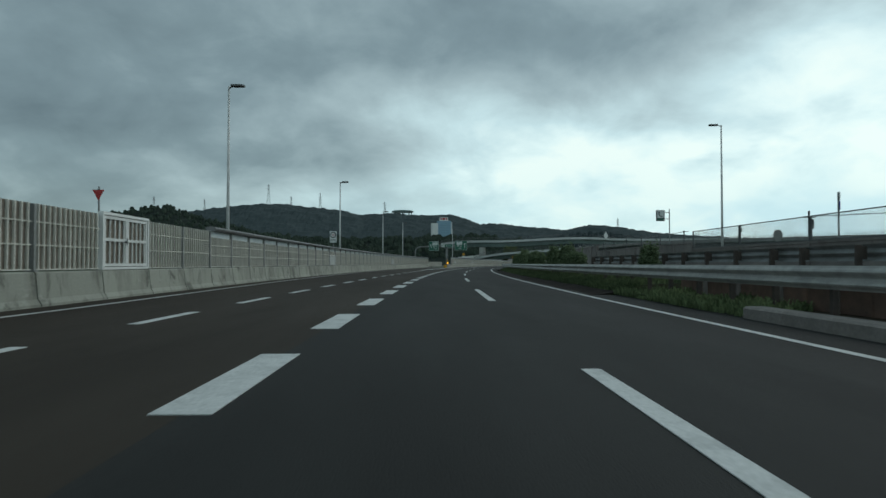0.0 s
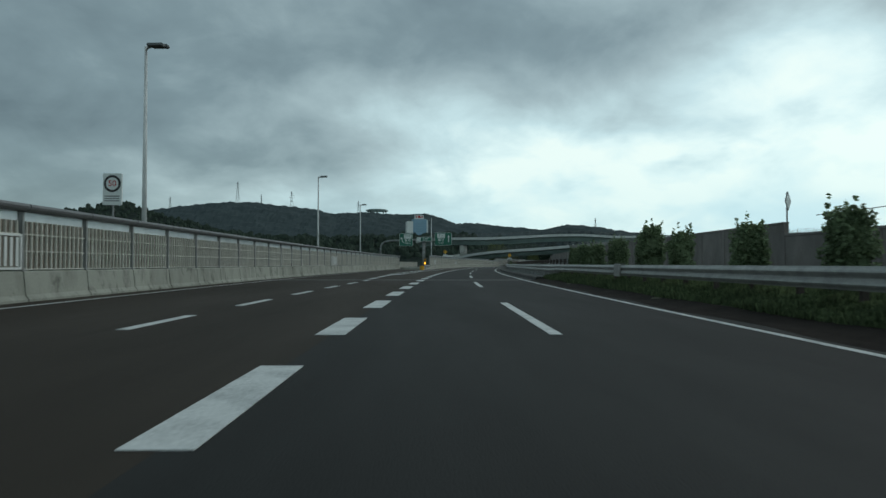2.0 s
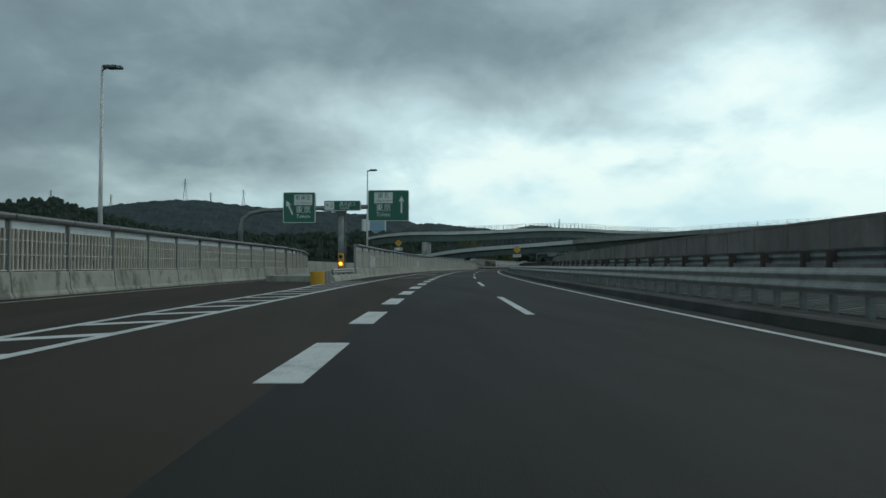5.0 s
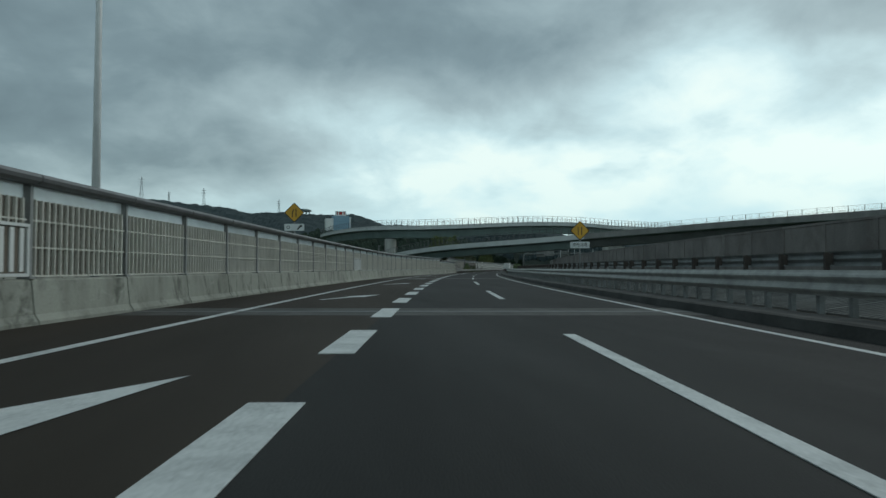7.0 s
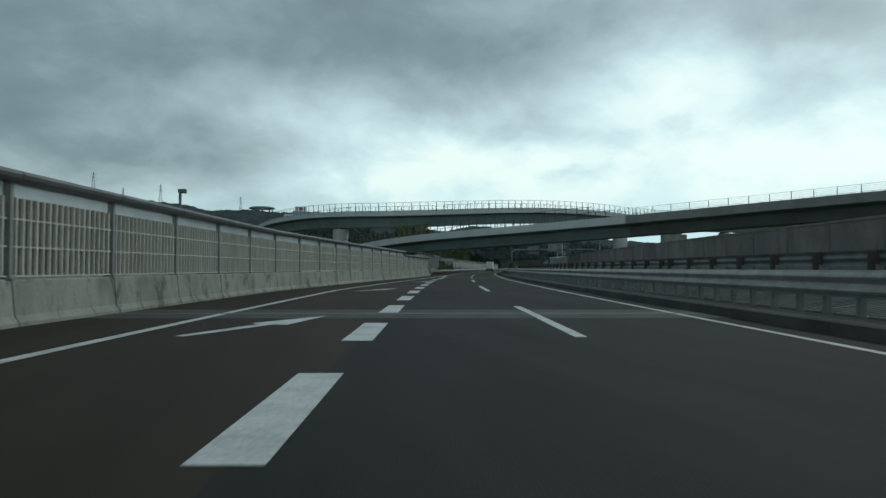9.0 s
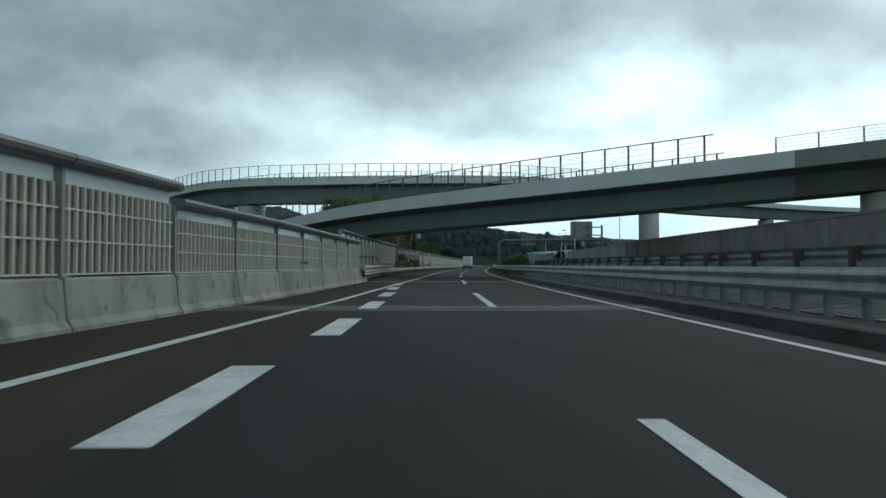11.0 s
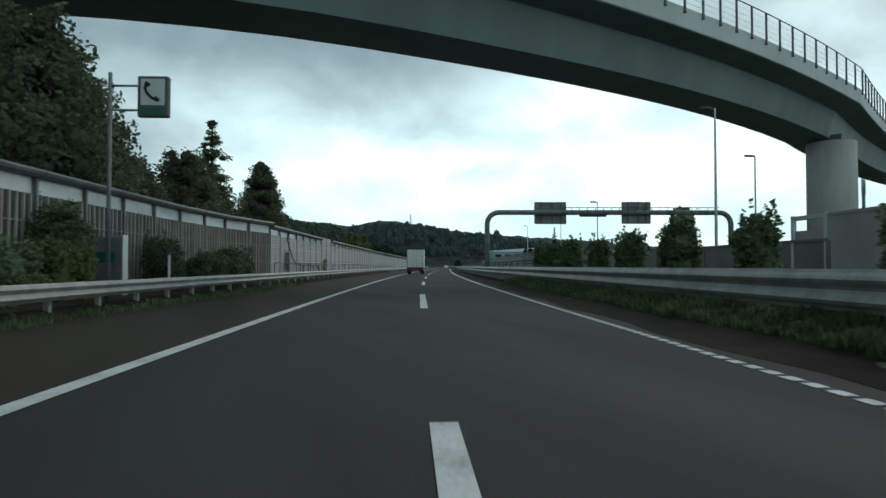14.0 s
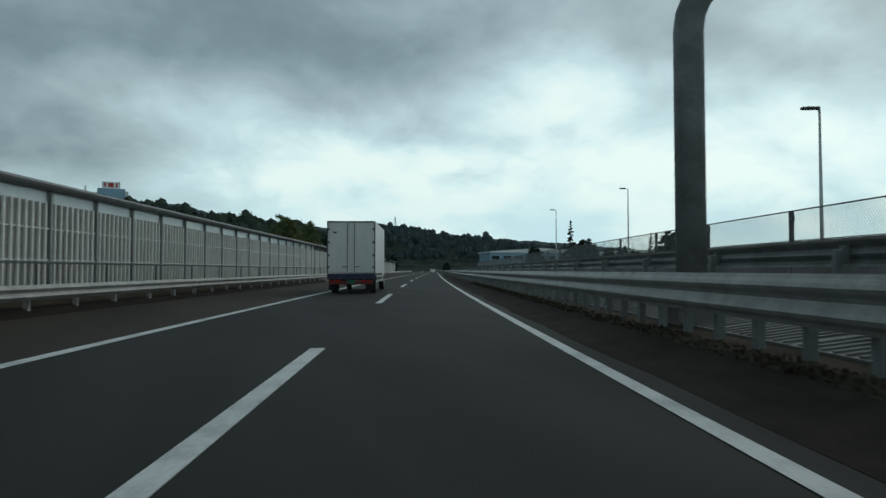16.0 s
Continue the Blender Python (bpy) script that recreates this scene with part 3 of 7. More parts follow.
def panel_meshes(length, z0, z1, z2, cap, paint, behind, step=0.25, half=0.019):
    """The parts of one panel of a noise wall, its face to the right, y along the wall."""
    out = []
    bm = bmesh.new()
    h = (z2 if cap else z1) - 0.01
    solid(bm, 0.056, 0.072, -0.042, 0.042, z0, h)
    solid(bm, -0.09, 0.056, -0.012, 0.012, z0, h)
    solid(bm, -0.106, -0.09, -0.055, 0.055, z0, h)
    solid(bm, -0.14, 0.12, -0.09, 0.09, z0, z0 + 0.05)
    out.append(("post", mesh_of("post", bm, WALL_POST), (0, 0, 0)))
    bm = bmesh.new()
    solid(bm, -0.09, -0.012, 0.06, length - 0.06, z0 + 0.05, z1)
    out.append(("absorber", mesh_of("absorber", bm, behind), (0, 0, 0)))
    bm = bmesh.new()
    solid(bm, -0.010, 0.045, 0.06, length - 0.06, 0, 0.03)
    rail = mesh_of("rail", bm, paint)
    for z in (z0 + 0.04, z0 + 0.04 + (z1 - z0) * 0.36, z0 + 0.04 + (z1 - z0) * 0.70):
        out.append(("rail", rail, (0, 0, z)))
    bm = bmesh.new()
    solid(bm, -0.010, 0.052, -half, half, z0 + 0.05, z1, None)
    slat = mesh_of("slat", bm, paint)
    n = int(round((length - 0.14) / step))
    for i in range(n):
        out.append(("slat", slat, (0.002, 0.07 + (i + 0.5) * (length - 0.14) / n, 0)))
    if cap:
        bm = bmesh.new()
        solid(bm, -0.05, -0.035, 0.07, length - 0.07, z1, z2 - 0.02)
        out.append(("clear_strip", mesh_of("clear_strip", bm, ACRYLIC), (0, 0, 0)))
        bm = bmesh.new()
        prism(bm, [(-0.16, z2 - 0.06), (0.18, z2 - 0.06), (0.27, z2 - 0.01), (0.30, z2 + 0.06), (0.26, z2 + 0.13), (0.05, z2 + 0.17), (-0.16, z2 + 0.12)], 0.004, length - 0.004)
        out.append(("cap", mesh_of("cap", bm, CAP), (0, 0, 0)))
    return out


def chord(s, e, line):
    """The pose at the start of a straight piece from s to e along a line beside the road."""
    a, b = place(s, line(s)), place(e, line(e))
    return Matrix.Translation(a) @ Matrix.Rotation(math.atan2(b.y - a.y, b.x - a.x) - math.pi / 2, 4, "Z")


def noise_wall(s0, s1, line, pitch, z0, z1, z2, cap, blocks, label, group, skip=(), paint=None, behind=None):
    parts = panel_meshes(pitch, z0, z1, z2, cap, paint or SLAT, behind or BACKING, 0.21 if pitch > 3.5 else 0.25 if blocks else 0.30, 0.019 if blocks else 0.03)
    bulk = block_mesh(pitch) if blocks else None
    low = None
    if not blocks:
        bm = bmesh.new()
        prism(bm, [(-0.2, 0), (0.2, 0), (0.2, z0 - 0.02), (0.16, z0), (-0.2, z0)], 0.006, pitch - 0.006)
        low = mesh_of("footing", bm, CONCRETE_OLD)
    n = int((s1 - s0) / pitch)
    for i in range(n):
        s = s0 + i * pitch
        m = chord(s, s + pitch, line)
        if blocks:
            b = base("concrete_barrier", m, "stained grey precast concrete barrier block beside the road", "barrier", group + " barriers")
            piece(bulk, b)
        else:
            b = base("wall_footing", m, "grey concrete footing under the noise wall", "footing", group + " footings")
            piece(low, b)
        if i in skip:
            continue
        w = base("noise_wall_panel", m, label, "noise wall", group)
        for name, me, at in parts:
            piece(me, w, Matrix.Translation(at))
    return n


noise_wall(2.8, 33.6, WALL_EXIT, 3.4, 0.88, 2.60, 2.62, False, True, "cream slatted noise wall panel on a concrete barrier", "plain noise wall panels", skip=(6,))
noise_wall(33.4, 188, WALL_EXIT, 3.4, 0.88, 2.32, 2.66, True, True, "cream slatted noise wall panel with a clear strip and steel cap", "capped noise wall panels")
noise_wall(181, 300.1, WALL_MERGE, 3.72, 0.88, 2.42, 2.76, True, True, "cream slatted noise wall panel with a clear strip and steel cap", "capped noise wall panels")
noise_wall(300.05, 324.8, WALL_MERGE, 3.52, 0.86, 2.12, 2.42, True, True, "low cream slatted noise wall panel with a clear strip and cap", "low noise wall panels")
WALL_RAMP = along([188, 200, 226], [-17.6, -19.6, -26.0])
noise_wall(187.2, 218, WALL_RAMP, 3.4, 0.88, 2.32, 2.66, True, True, "cream slatted noise wall panel along the exit ramp", "exit ramp noise wall panels")
WALL_SIDE = along([320, 700], [-8.75, -8.75])
WALL_BACK = along([367.8, 369.6, 374, 384, 392, 398, 402.4], [-8.75, -9.3, -10.1, -10.1, -10.1, -9.7, -8.7])
noise_wall(328.95, 331.45, WALL_SIDE, 2.45, 0.40, 3.20, 3.22, False, False, "uncapped slatted noise wall panel at the wall's end", "tall noise wall panels", paint=SLAT_AGED, behind=BACKING_DARK)
noise_wall(331.4, 369.0, WALL_SIDE, 2.45, 0.40, 3.05, 3.50, True, False, "dusty cream slatted noise wall panel with a clear strip and steel cap", "tall noise wall panels", paint=SLAT_AGED, behind=BACKING_DARK)
noise_wall(368.15, 402.6, WALL_BACK, 2.45, 0.40, 2.95, 3.45, True, False, "weathered brown grey slatted noise wall panel behind shrubs", "set back noise wall panels", paint=SLAT_OLD, behind=BACKING_OLD)
noise_wall(402.45, 419.65, WALL_SIDE, 2.45, 0.40, 2.90, 3.30, True, False, "cream slatted noise wall panel with a clear strip and steel cap", "tall noise wall panels", paint=SLAT_WHITE, behind=BACKING_PALE)
noise_wall(424.5, 480.9, WALL_SIDE, 2.45, 0.40, 2.90, 3.30, True, False, "cream slatted noise wall panel with a clear strip and steel cap", "tall noise wall panels", paint=SLAT_WHITE, behind=BACKING_PALE)
# two slatted panels without a cap
noise_wall(419.6, 424.55, WALL_SIDE, 2.45, 0.40, 3.50, 3.52, False, False, "uncapped pale slatted noise wall panel, taller than its neighbours", "uncapped noise wall panels", paint=SLAT_WHITE, behind=BACKING_PALE)

# black cables slung along the left wall, with their drops
for pts, drops in (([(333.6, 1.45), (333.8, 1.78), (334.4, 1.80), (338, 1.73), (342, 1.82), (347, 1.83), (350, 1.88), (351, 1.6), (352.4, 1.3), (357, 1.24), (360.4, 1.2), (363, 1.14), (365.6, 1.2), (366.8, 1.18), (367.4, 1.7), (367.8, 2.5), (367.9, 2.95)], (338, 347, 360.4, 365.6)),
                   ([(405.9, 2.9), (406.6, 2.3), (407.6, 1.6), (408.6, 1.28), (409.6, 1.22), (411, 1.12), (413, 1.2), (415, 1.1), (416.6, 1.12), (417.6, 0.75)], (411, 413, 415))):
    c = base("cable", stand(pts[0][0], -8.6), "black cable slung along the noise wall", "cable", "wall cables")
    bm = bmesh.new()
    pipe(bm, [place(s, -8.53, z) for s, z in pts], 0.036, 6)
    in_world("run", bm, BLACK, c)
    for s in drops:
        bm = bmesh.new()
        pipe(bm, [place(s, -8.53, float(np.interp(s, [p[0] for p in pts], [p[1] for p in pts]))), place(s, -8.53, 0.0)], 0.022, 6)
        in_world("drop", bm, BLACK, c)
c = base("equipment_box", stand(406.3, -8.52), "grey steel equipment box on the noise wall", "box")
bm = bmesh.new()
solid(bm, -0.10, 0.12, -0.22, 0.22, 0.85, 1.95)
part("case", bm, STEEL_DULL, c, bevel=0.02)
bm = bmesh.new()
solid(bm, 0.121, 0.135, -0.18, 0.18, 0.92, 1.88)
part("door", bm, STEEL, c, bevel=0.01)
bm = bmesh.new()
solid(bm, -0.04, 0.04, -0.05, 0.05, 0.0, 0.845)
part("foot", bm, STEEL_DARK, c)


c = base("junction_box", stand(333.6, -8.55), "small grey junction box where the cable leaves the noise wall", "box")
bm = bmesh.new()
solid(bm, -0.08, 0.10, -0.17, 0.17, 1.0, 1.45)
part("case", bm, STEEL_DULL, c, bevel=0.015)
bm = bmesh.new()
solid(bm, 0.101, 0.115, -0.14, 0.14, 1.04, 1.41)
part("door", bm, STEEL, c, bevel=0.006)
bm = bmesh.new()
solid(bm, -0.03, 0.03, -0.04, 0.04, 0.0, 0.998)
part("foot", bm, STEEL_DARK, c)

# the same wall farther on, its slats joined
for k in range(10):
    a = 480 + k * 12.0
    w = base("noise_wall_run", stand(a, -8.75), "far run of cream slatted noise wall with a steel cap", "noise wall", "far noise wall runs")
    bm = bmesh.new()
    swept(bm, [(-0.09, 0.0), (-0.03, 0.0), (-0.03, 2.9), (-0.09, 2.9)], a, a + 11.98, 4.0, WALL_SIDE)
    in_world("absorber", bm, BACKING_PALE, w)
    bm = bmesh.new()
    for j in range(48):
        solid(bm, -0.02, 0.07, -0.03, 0.03, 0.4, 2.9, stand(a + 0.12 + 0.25 * j, -8.75))
    tagged(in_world("slats", bm, SLAT_WHITE, w), kind="stuff")
    bm = bmesh.new()
    swept(bm, [(-0.16, 3.2), (0.30, 3.24), (0.40, 3.32), (0.36, 3.4), (0.05, 3.47), (-0.16, 3.42)], a, a + 11.98, 4.0, WALL_SIDE)
    in_world("cap", bm, CAP, w)
    for j in range(5):
        bm = bmesh.new()
        solid(bm, -0.1, 0.09, -0.06, 0.06, 0.0, 3.25, stand(a + 2.45 * j, -8.75))
        in_world("post", bm, STEEL_DULL, w)

b = base("concrete_barrier", chord(324.7, 327.2, WALL_MERGE), "stained grey precast concrete barrier end block", "barrier")
piece(block_mesh(2.5), b)


def service_gate(m, w, z0, z1, name="service_gate"):
    g = base(name, m, "white metal double service gate in the noise wall", "gate")
    bm = bmesh.new()
    for y in (0, w):
        solid(bm, -0.06, 0.10, y - 0.05, y + 0.05, z0, z1)
    solid(bm, -0.06, 0.10, 0.05, w - 0.05, z1 - 0.09, z1)
    solid(bm, -0.06, 0.10, 0.05, w - 0.05, z0, z0 + 0.08)
    part("gate_frame", bm, WHITE, g)
    for k in (0, 1):
        y0, y1 = 0.07 + k * (w / 2 - 0.05), w / 2 + k * (w / 2 - 0.07)
        bm = bmesh.new()
        for a, b in ((y0, y0 + 0.08), (y1 - 0.08, y1)):
            solid(bm, 0.0, 0.07, a, b, z0 + 0.1, z1 - 0.1)
        for z in (z0 + 0.1, (z0 + z1) / 2, z1 - 0.2):
            solid(bm, 0.002, 0.068, y0 + 0.08, y1 - 0.08, z, z + 0.09)
        leaf = part("gate_leaf", bm, WHITE, g)
        bm = bmesh.new()
        solid(bm, -0.03, -0.01, y0 + 0.01, y1 - 0.01, z0 + 0.1, z1 - 0.1)
        part("gate_back", bm, BACKING, leaf)
        for i in range(5):
            y = y0 + 0.15 + i * (y1 - y0 - 0.3) / 4
            bm = bmesh.new()
            solid(bm, 0.01, 0.05, y - 0.02, y + 0.02, z0 + 0.19, z1 - 0.2)
            part("gate_bar", bm, WHITE, leaf)
    bm = bmesh.new()
    rod(bm, (0.13, w / 2 - 0.12, (z0 + z1) / 2 - 0.1), (0.13, w / 2 - 0.12, (z0 + z1) / 2 + 0.12), 0.02)
    solid(bm, 0.06, 0.14, w / 2 - 0.15, w / 2 - 0.09, (z0 + z1) / 2 - 0.03, (z0 + z1) / 2 + 0.03)
    part("gate_handle", bm, STEEL_DARK, g)


service_gate(chord(23.2 + 0.05, 26.6, WALL_EXIT), 3.3, 0.90, 2.68)


def inspection_door(m, w, z0, label="low white double inspection door set in the noise wall"):
    g = base("inspection_door", m, label, "door", "inspection doors")
    bm = bmesh.new()
    for a, b, c, e in ((0.08, 0.14, z0, z0 + 1.0), (w - 0.14, w - 0.08, z0, z0 + 1.0), (w / 2 - 0.035, w / 2 + 0.035, z0 + 0.06, z0 + 0.94), (0.14, w - 0.14, z0 + 0.94, z0 + 1.0), (0.14, w - 0.14, z0, z0 + 0.06)):
        solid(bm, 0.06, 0.115, a, b, c, e)
    part("door_frame", bm, WHITE, g)
    for x0, x1 in ((0.14, w / 2 - 0.04), (w / 2 + 0.04, w - 0.14)):
        bm = bmesh.new()
        solid(bm, 0.062, 0.07, x0, x1, z0 + 0.06, z0 + 0.94)
        leaf = part("door_leaf", bm, BACKING, g)
        bm = bmesh.new()
        n = 6
        for k in range(n):
            y = x0 + (k + 0.5) * (x1 - x0) / n
            solid(bm, 0.072, 0.10, y - 0.055, y + 0.055, z0 + 0.09, z0 + 0.91)
        part("door_bars", bm, WHITE, leaf)


for s_, line, w in ((188.44, WALL_MERGE, 3.72), (121.8, WALL_EXIT, 3.4), (67.4, WALL_EXIT, 3.4), (233.08, WALL_MERGE, 3.72)):
    inspection_door(chord(s_, s_ + w, line), w, 0.93)


# ---- guardrails ----
def wave(z0, z1, face, lobes):
    """The outline of a rolled steel beam, its lobes towards face."""
    h, t, out = (z1 - z0), 0.012, []
    n = 6 * lobes
    for i in range(n + 1):
        a = i / n
        out.append((face * (0.085 * (0.5 - 0.5 * math.cos(6.2832 * lobes * a)) - 0.0), z0 + h * a))
    return out + [(x - face * t, z) for x, z in out[::-1]]


def guardrail(s0, s1, line, z0, z1, face, lobes, gap, post_top, label, group, metal=STEEL, post_metal=STEEL_DULL, foot=0.0, lift=0.0, ends=False):
    n = max(1, int(round((s1 - s0) / 24)))
    bm = bmesh.new()
    solid(bm, -0.06, 0.06, -0.055, 0.055, foot, post_top)
    post = mesh_of("post", bm, post_metal, bevel=0.008)
    bm = bmesh.new()
    solid(bm, min(0.055 * face, 0.16 * face), max(0.055 * face, 0.16 * face), -0.05, 0.05, z0 + 0.04, z1 - 0.05)
    spacer = mesh_of("spacer", bm, post_metal)
    for i in range(n):
        a, b = s0 + (s1 - s0) * i / n, s0 + (s1 - s0) * (i + 1) / n
        g = base("guardrail", stand(a, line(a)), label, "guardrail", group)
        bm = bmesh.new()
        swept(bm, [(x + 0.17 * face, z) for x, z in wave(z0, z1, face, lobes)], a, b - 0.01, 2.0, line)
        in_world("beam", bm, metal, g, smooth=False)
        inv = g.matrix_basis.inverted()
        k = 0
        while a + gap * (k + 0.5) < b:
            s = a + gap * (k + 0.5)
            p = piece(post, g, inv @ stand(s, line(s)))
            piece(spacer, p)
            k += 1


RIGHT = lambda s: 5.60
OPP = lambda s: 7.75
guardrail(-50, 95, RIGHT, 0.62, 1.05, -1, 2, 2.0, 1.02, "grey galvanised steel guardrail along the median", "median guardrails", post_metal=RUST)
guardrail(95, 346, RIGHT, 0.54, 1.05, -1, 2, 1.05, 1.02, "grey galvanised steel guardrail on closely set posts along the bridge median", "median guardrails")
guardrail(346, 402, RIGHT, 0.49, 1.05, -1, 2, 2.0, 1.02, "grey galvanised steel guardrail along the planted median", "median guardrails")
guardrail(402, 560, RIGHT, 0.49, 1.05, -1, 2, 1.05, 1.02, "grey galvanised steel guardrail on closely set posts along the bridge median", "median guardrails")
guardrail(560, 1000, RIGHT, 0.62, 1.05, -1, 2, 4.0, 1.02, "grey galvanised steel guardrail along the median", "median guardrails")
guardrail(-50, 44, OPP, 1.14, 1.52, 1, 2, 2.2, 1.50, "dull weathered guardrail of the other carriageway, seen from behind", "far guardrails", STEEL_DULL, RUST)
guardrail(98, 353, OPP, 1.14, 1.52, 1, 2, 2.2, 1.50, "dull weathered guardrail of the other carriageway, seen from behind", "far guardrails", STEEL_DULL, RUST)
guardrail(405, 620, OPP, 1.14, 1.52, 1, 2, 4.2, 1.40, "dull grey guardrail of the other carriageway, seen from behind", "far guardrails", STEEL_DULL, STEEL_DULL)
guardrail(325.5, 350, RAIL_LEFT, 0.76, 1.06, 1, 1, 2.1, 1.03, "pale upper guardrail before the noise wall", "left guardrails", foot=0.70, post_metal=STEEL)
guardrail(325.5, 348.6, RAIL_LEFT, 0.38, 0.74, 1, 2, 2.1, 0.70, "pale galvanised steel guardrail before the noise wall", "left guardrails", post_metal=STEEL)
guardrail(348.6, 700, RAIL_LEFT, 0.38, 0.74, 1, 2, 2.1, 0.70, "pale galvanised steel guardrail before the noise wall", "left guardrails", post_metal=STEEL)
# bright rounded end of the upper left rail
bm = bmesh.new()
solid(bm, 0.16, 0.30, -0.5, 0.02, 0.74, 1.07)
tagged(part("rail_end", bm, STEEL, bevel=0.03), "pale folded steel end of a guardrail", "guardrail end").matrix_basis = stand(325.4, -6.4)

# ---- median ----
bm = bmesh.new()
swept(bm, [(4.15, 0.0), (4.20, 0.20), (4.27, 0.23), (5.2, 0.20), (5.2, 0.0)], 95.4, 342.5, 4.0)
tagged(part("kerb", bm, CONCRETE_DARK), "dark stained low concrete kerb of the median", "kerb", kind="structure")
bm = bmesh.new()
swept(bm, [(4.5, 0.0), (4.5, 0.20), (4.56, 0.24), (4.9, 0.24), (4.9, 0.0)], -50, 16.5, 4.0)
tagged(part("kerb", bm, CONCRETE_OLD), "grey raised concrete kerb at the end of the median", "kerb", kind="structure")
bm = bmesh.new()
swept(bm, [(5.2, -0.4), (5.2, 0.10), (7.2, 0.16), (8.0, 0.40), (8.0, -0.4)], -80, 1000, 4.0)
median = tagged(part("median", bm, SOIL), "dark earth and grit strip between the carriageways", "median", kind="structure")

for a, b in ((26, 95.4), (342.5, 402)):
    bm = bmesh.new()
    swept(bm, [(4.3, -0.2), (4.32, 0.02), (4.75, 0.10), (5.5, 0.34), (7.65, 0.44), (7.65, -0.2)], a, b, 4.0)
    tagged(part("turf_bank", bm, TURF), "sloping bank of rough turf on the median", "turf", kind="structure")

bm = bmesh.new()
swept(bm, [(4.62, -0.1), (4.64, 0.03), (4.80, 0.11), (5.22, 0.15), (5.22, -0.1)], 402, 1000, 4.0)
tagged(part("verge", bm, SOIL), "strip of dark brown grit along the median", "verge", kind="structure")

# dirt ridge whose dark colour also paints the shade below the rail
bm = bmesh.new()
swept(bm, [(-0.25, -0.2), (-0.22, 0.19), (0.02, 0.17), (0.13, 0.07), (0.24, 0.01), (0.25, -0.2)], 327.4, 480, 2.0, RAIL_LEFT)
tagged(part("verge", bm, DIRT), "low ridge of dirt under the left guardrail, coloured dark for shade", "verge", kind="structure")
bm = bmesh.new()
n_ = 70
for i in range(n_):
    a, b = 327.4 + 2.18 * i, 327.4 + 2.18 * (i + 1)
    f = [bm.verts.new(place(s, d, z)) for s, d, z in ((a, WALL_BACK(a) if 368 < a < 402 else -8.55, 0.36), (a, RAIL_LEFT(a) - 0.2, 0.185), (b, RAIL_LEFT(b) - 0.2, 0.185), (b, WALL_BACK(b) if 368 < b < 402 else -8.55, 0.36))]
    bm.faces.new(f)
tagged(part("verge", bm, SOIL), "strip of dark earth between guardrail and noise wall", "verge", kind="structure")

for a, b in ((26, 95.4), (342.5, 402), (402, 560)):
    bm = bmesh.new()
    swept(bm, [(3.78, 0.004), (4.15, 0.022), (4.5, 0.075), (4.78, 0.135), (4.78, -0.1), (3.78, -0.1)], a, b, 2.0, shift=lambda s: 0.09 * math.sin(s * 0.9) + 0.06 * math.sin(s * 2.3))
    tagged(part("dirt_strip", bm, DIRT), "dark brown grit swept against the median", "verge", kind="structure")

# rust red panels below the rail at the start
bm = bmesh.new()
solid(bm, -0.03, 0.03, 0.03, 0.97, 0.13, 0.60)
tile = mesh_of("red_panel", bm, BRICK, bevel=0.01)
w = tagged(base("low_wall", stand(-40, 6.1), "low wall of rust red panels between grey posts", "wall"), kind="structure")
inv = w.matrix_basis.inverted()
for k in range(64):
    piece(tile, w, inv @ stand(-40 + k, 6.1 + 0.02 * (k % 2)))
bm = bmesh.new()
solid(bm, -0.05, 0.05, -0.06, 0.06, 0.1, 0.64)
pm = mesh_of("panel_post", bm, CONCRETE_OLD)
for k in range(0, 64, 2):
    piece(pm, w, inv @ stand(-40 + k, 6.05))

# ribbed cover plates between the two bridges
bm = bmesh.new()
prism(bm, [(0.0, 0.16), (1.5, 0.42), (1.5, 0.37), (0.0, 0.11)], 0.02, 2.08)
for k in range(9):
    mm = Matrix.Translation((0, 0.1 + k * 0.22, 0)) @ Matrix.Rotation(radians(-14), 4, "Z")
    prism(bm, [(0.02, 0.15), (1.46, 0.40), (1.46, 0.44), (0.02, 0.19)], 0.0, 0.07, mm)
plate = mesh_of("cover_plate", bm, PLATE)
for a, b in ((95, 342), (402, 520)):
    w = tagged(base("median_cover", stand(a, 5.95), "row of pale ribbed cover plates between the carriageways", "cover plates"), kind="structure")
    inv = w.matrix_basis.inverted()
    for k in range(int((b - a) / 2.1)):
        piece(plate, w, inv @ stand(a + 2.1 * k, 5.95))


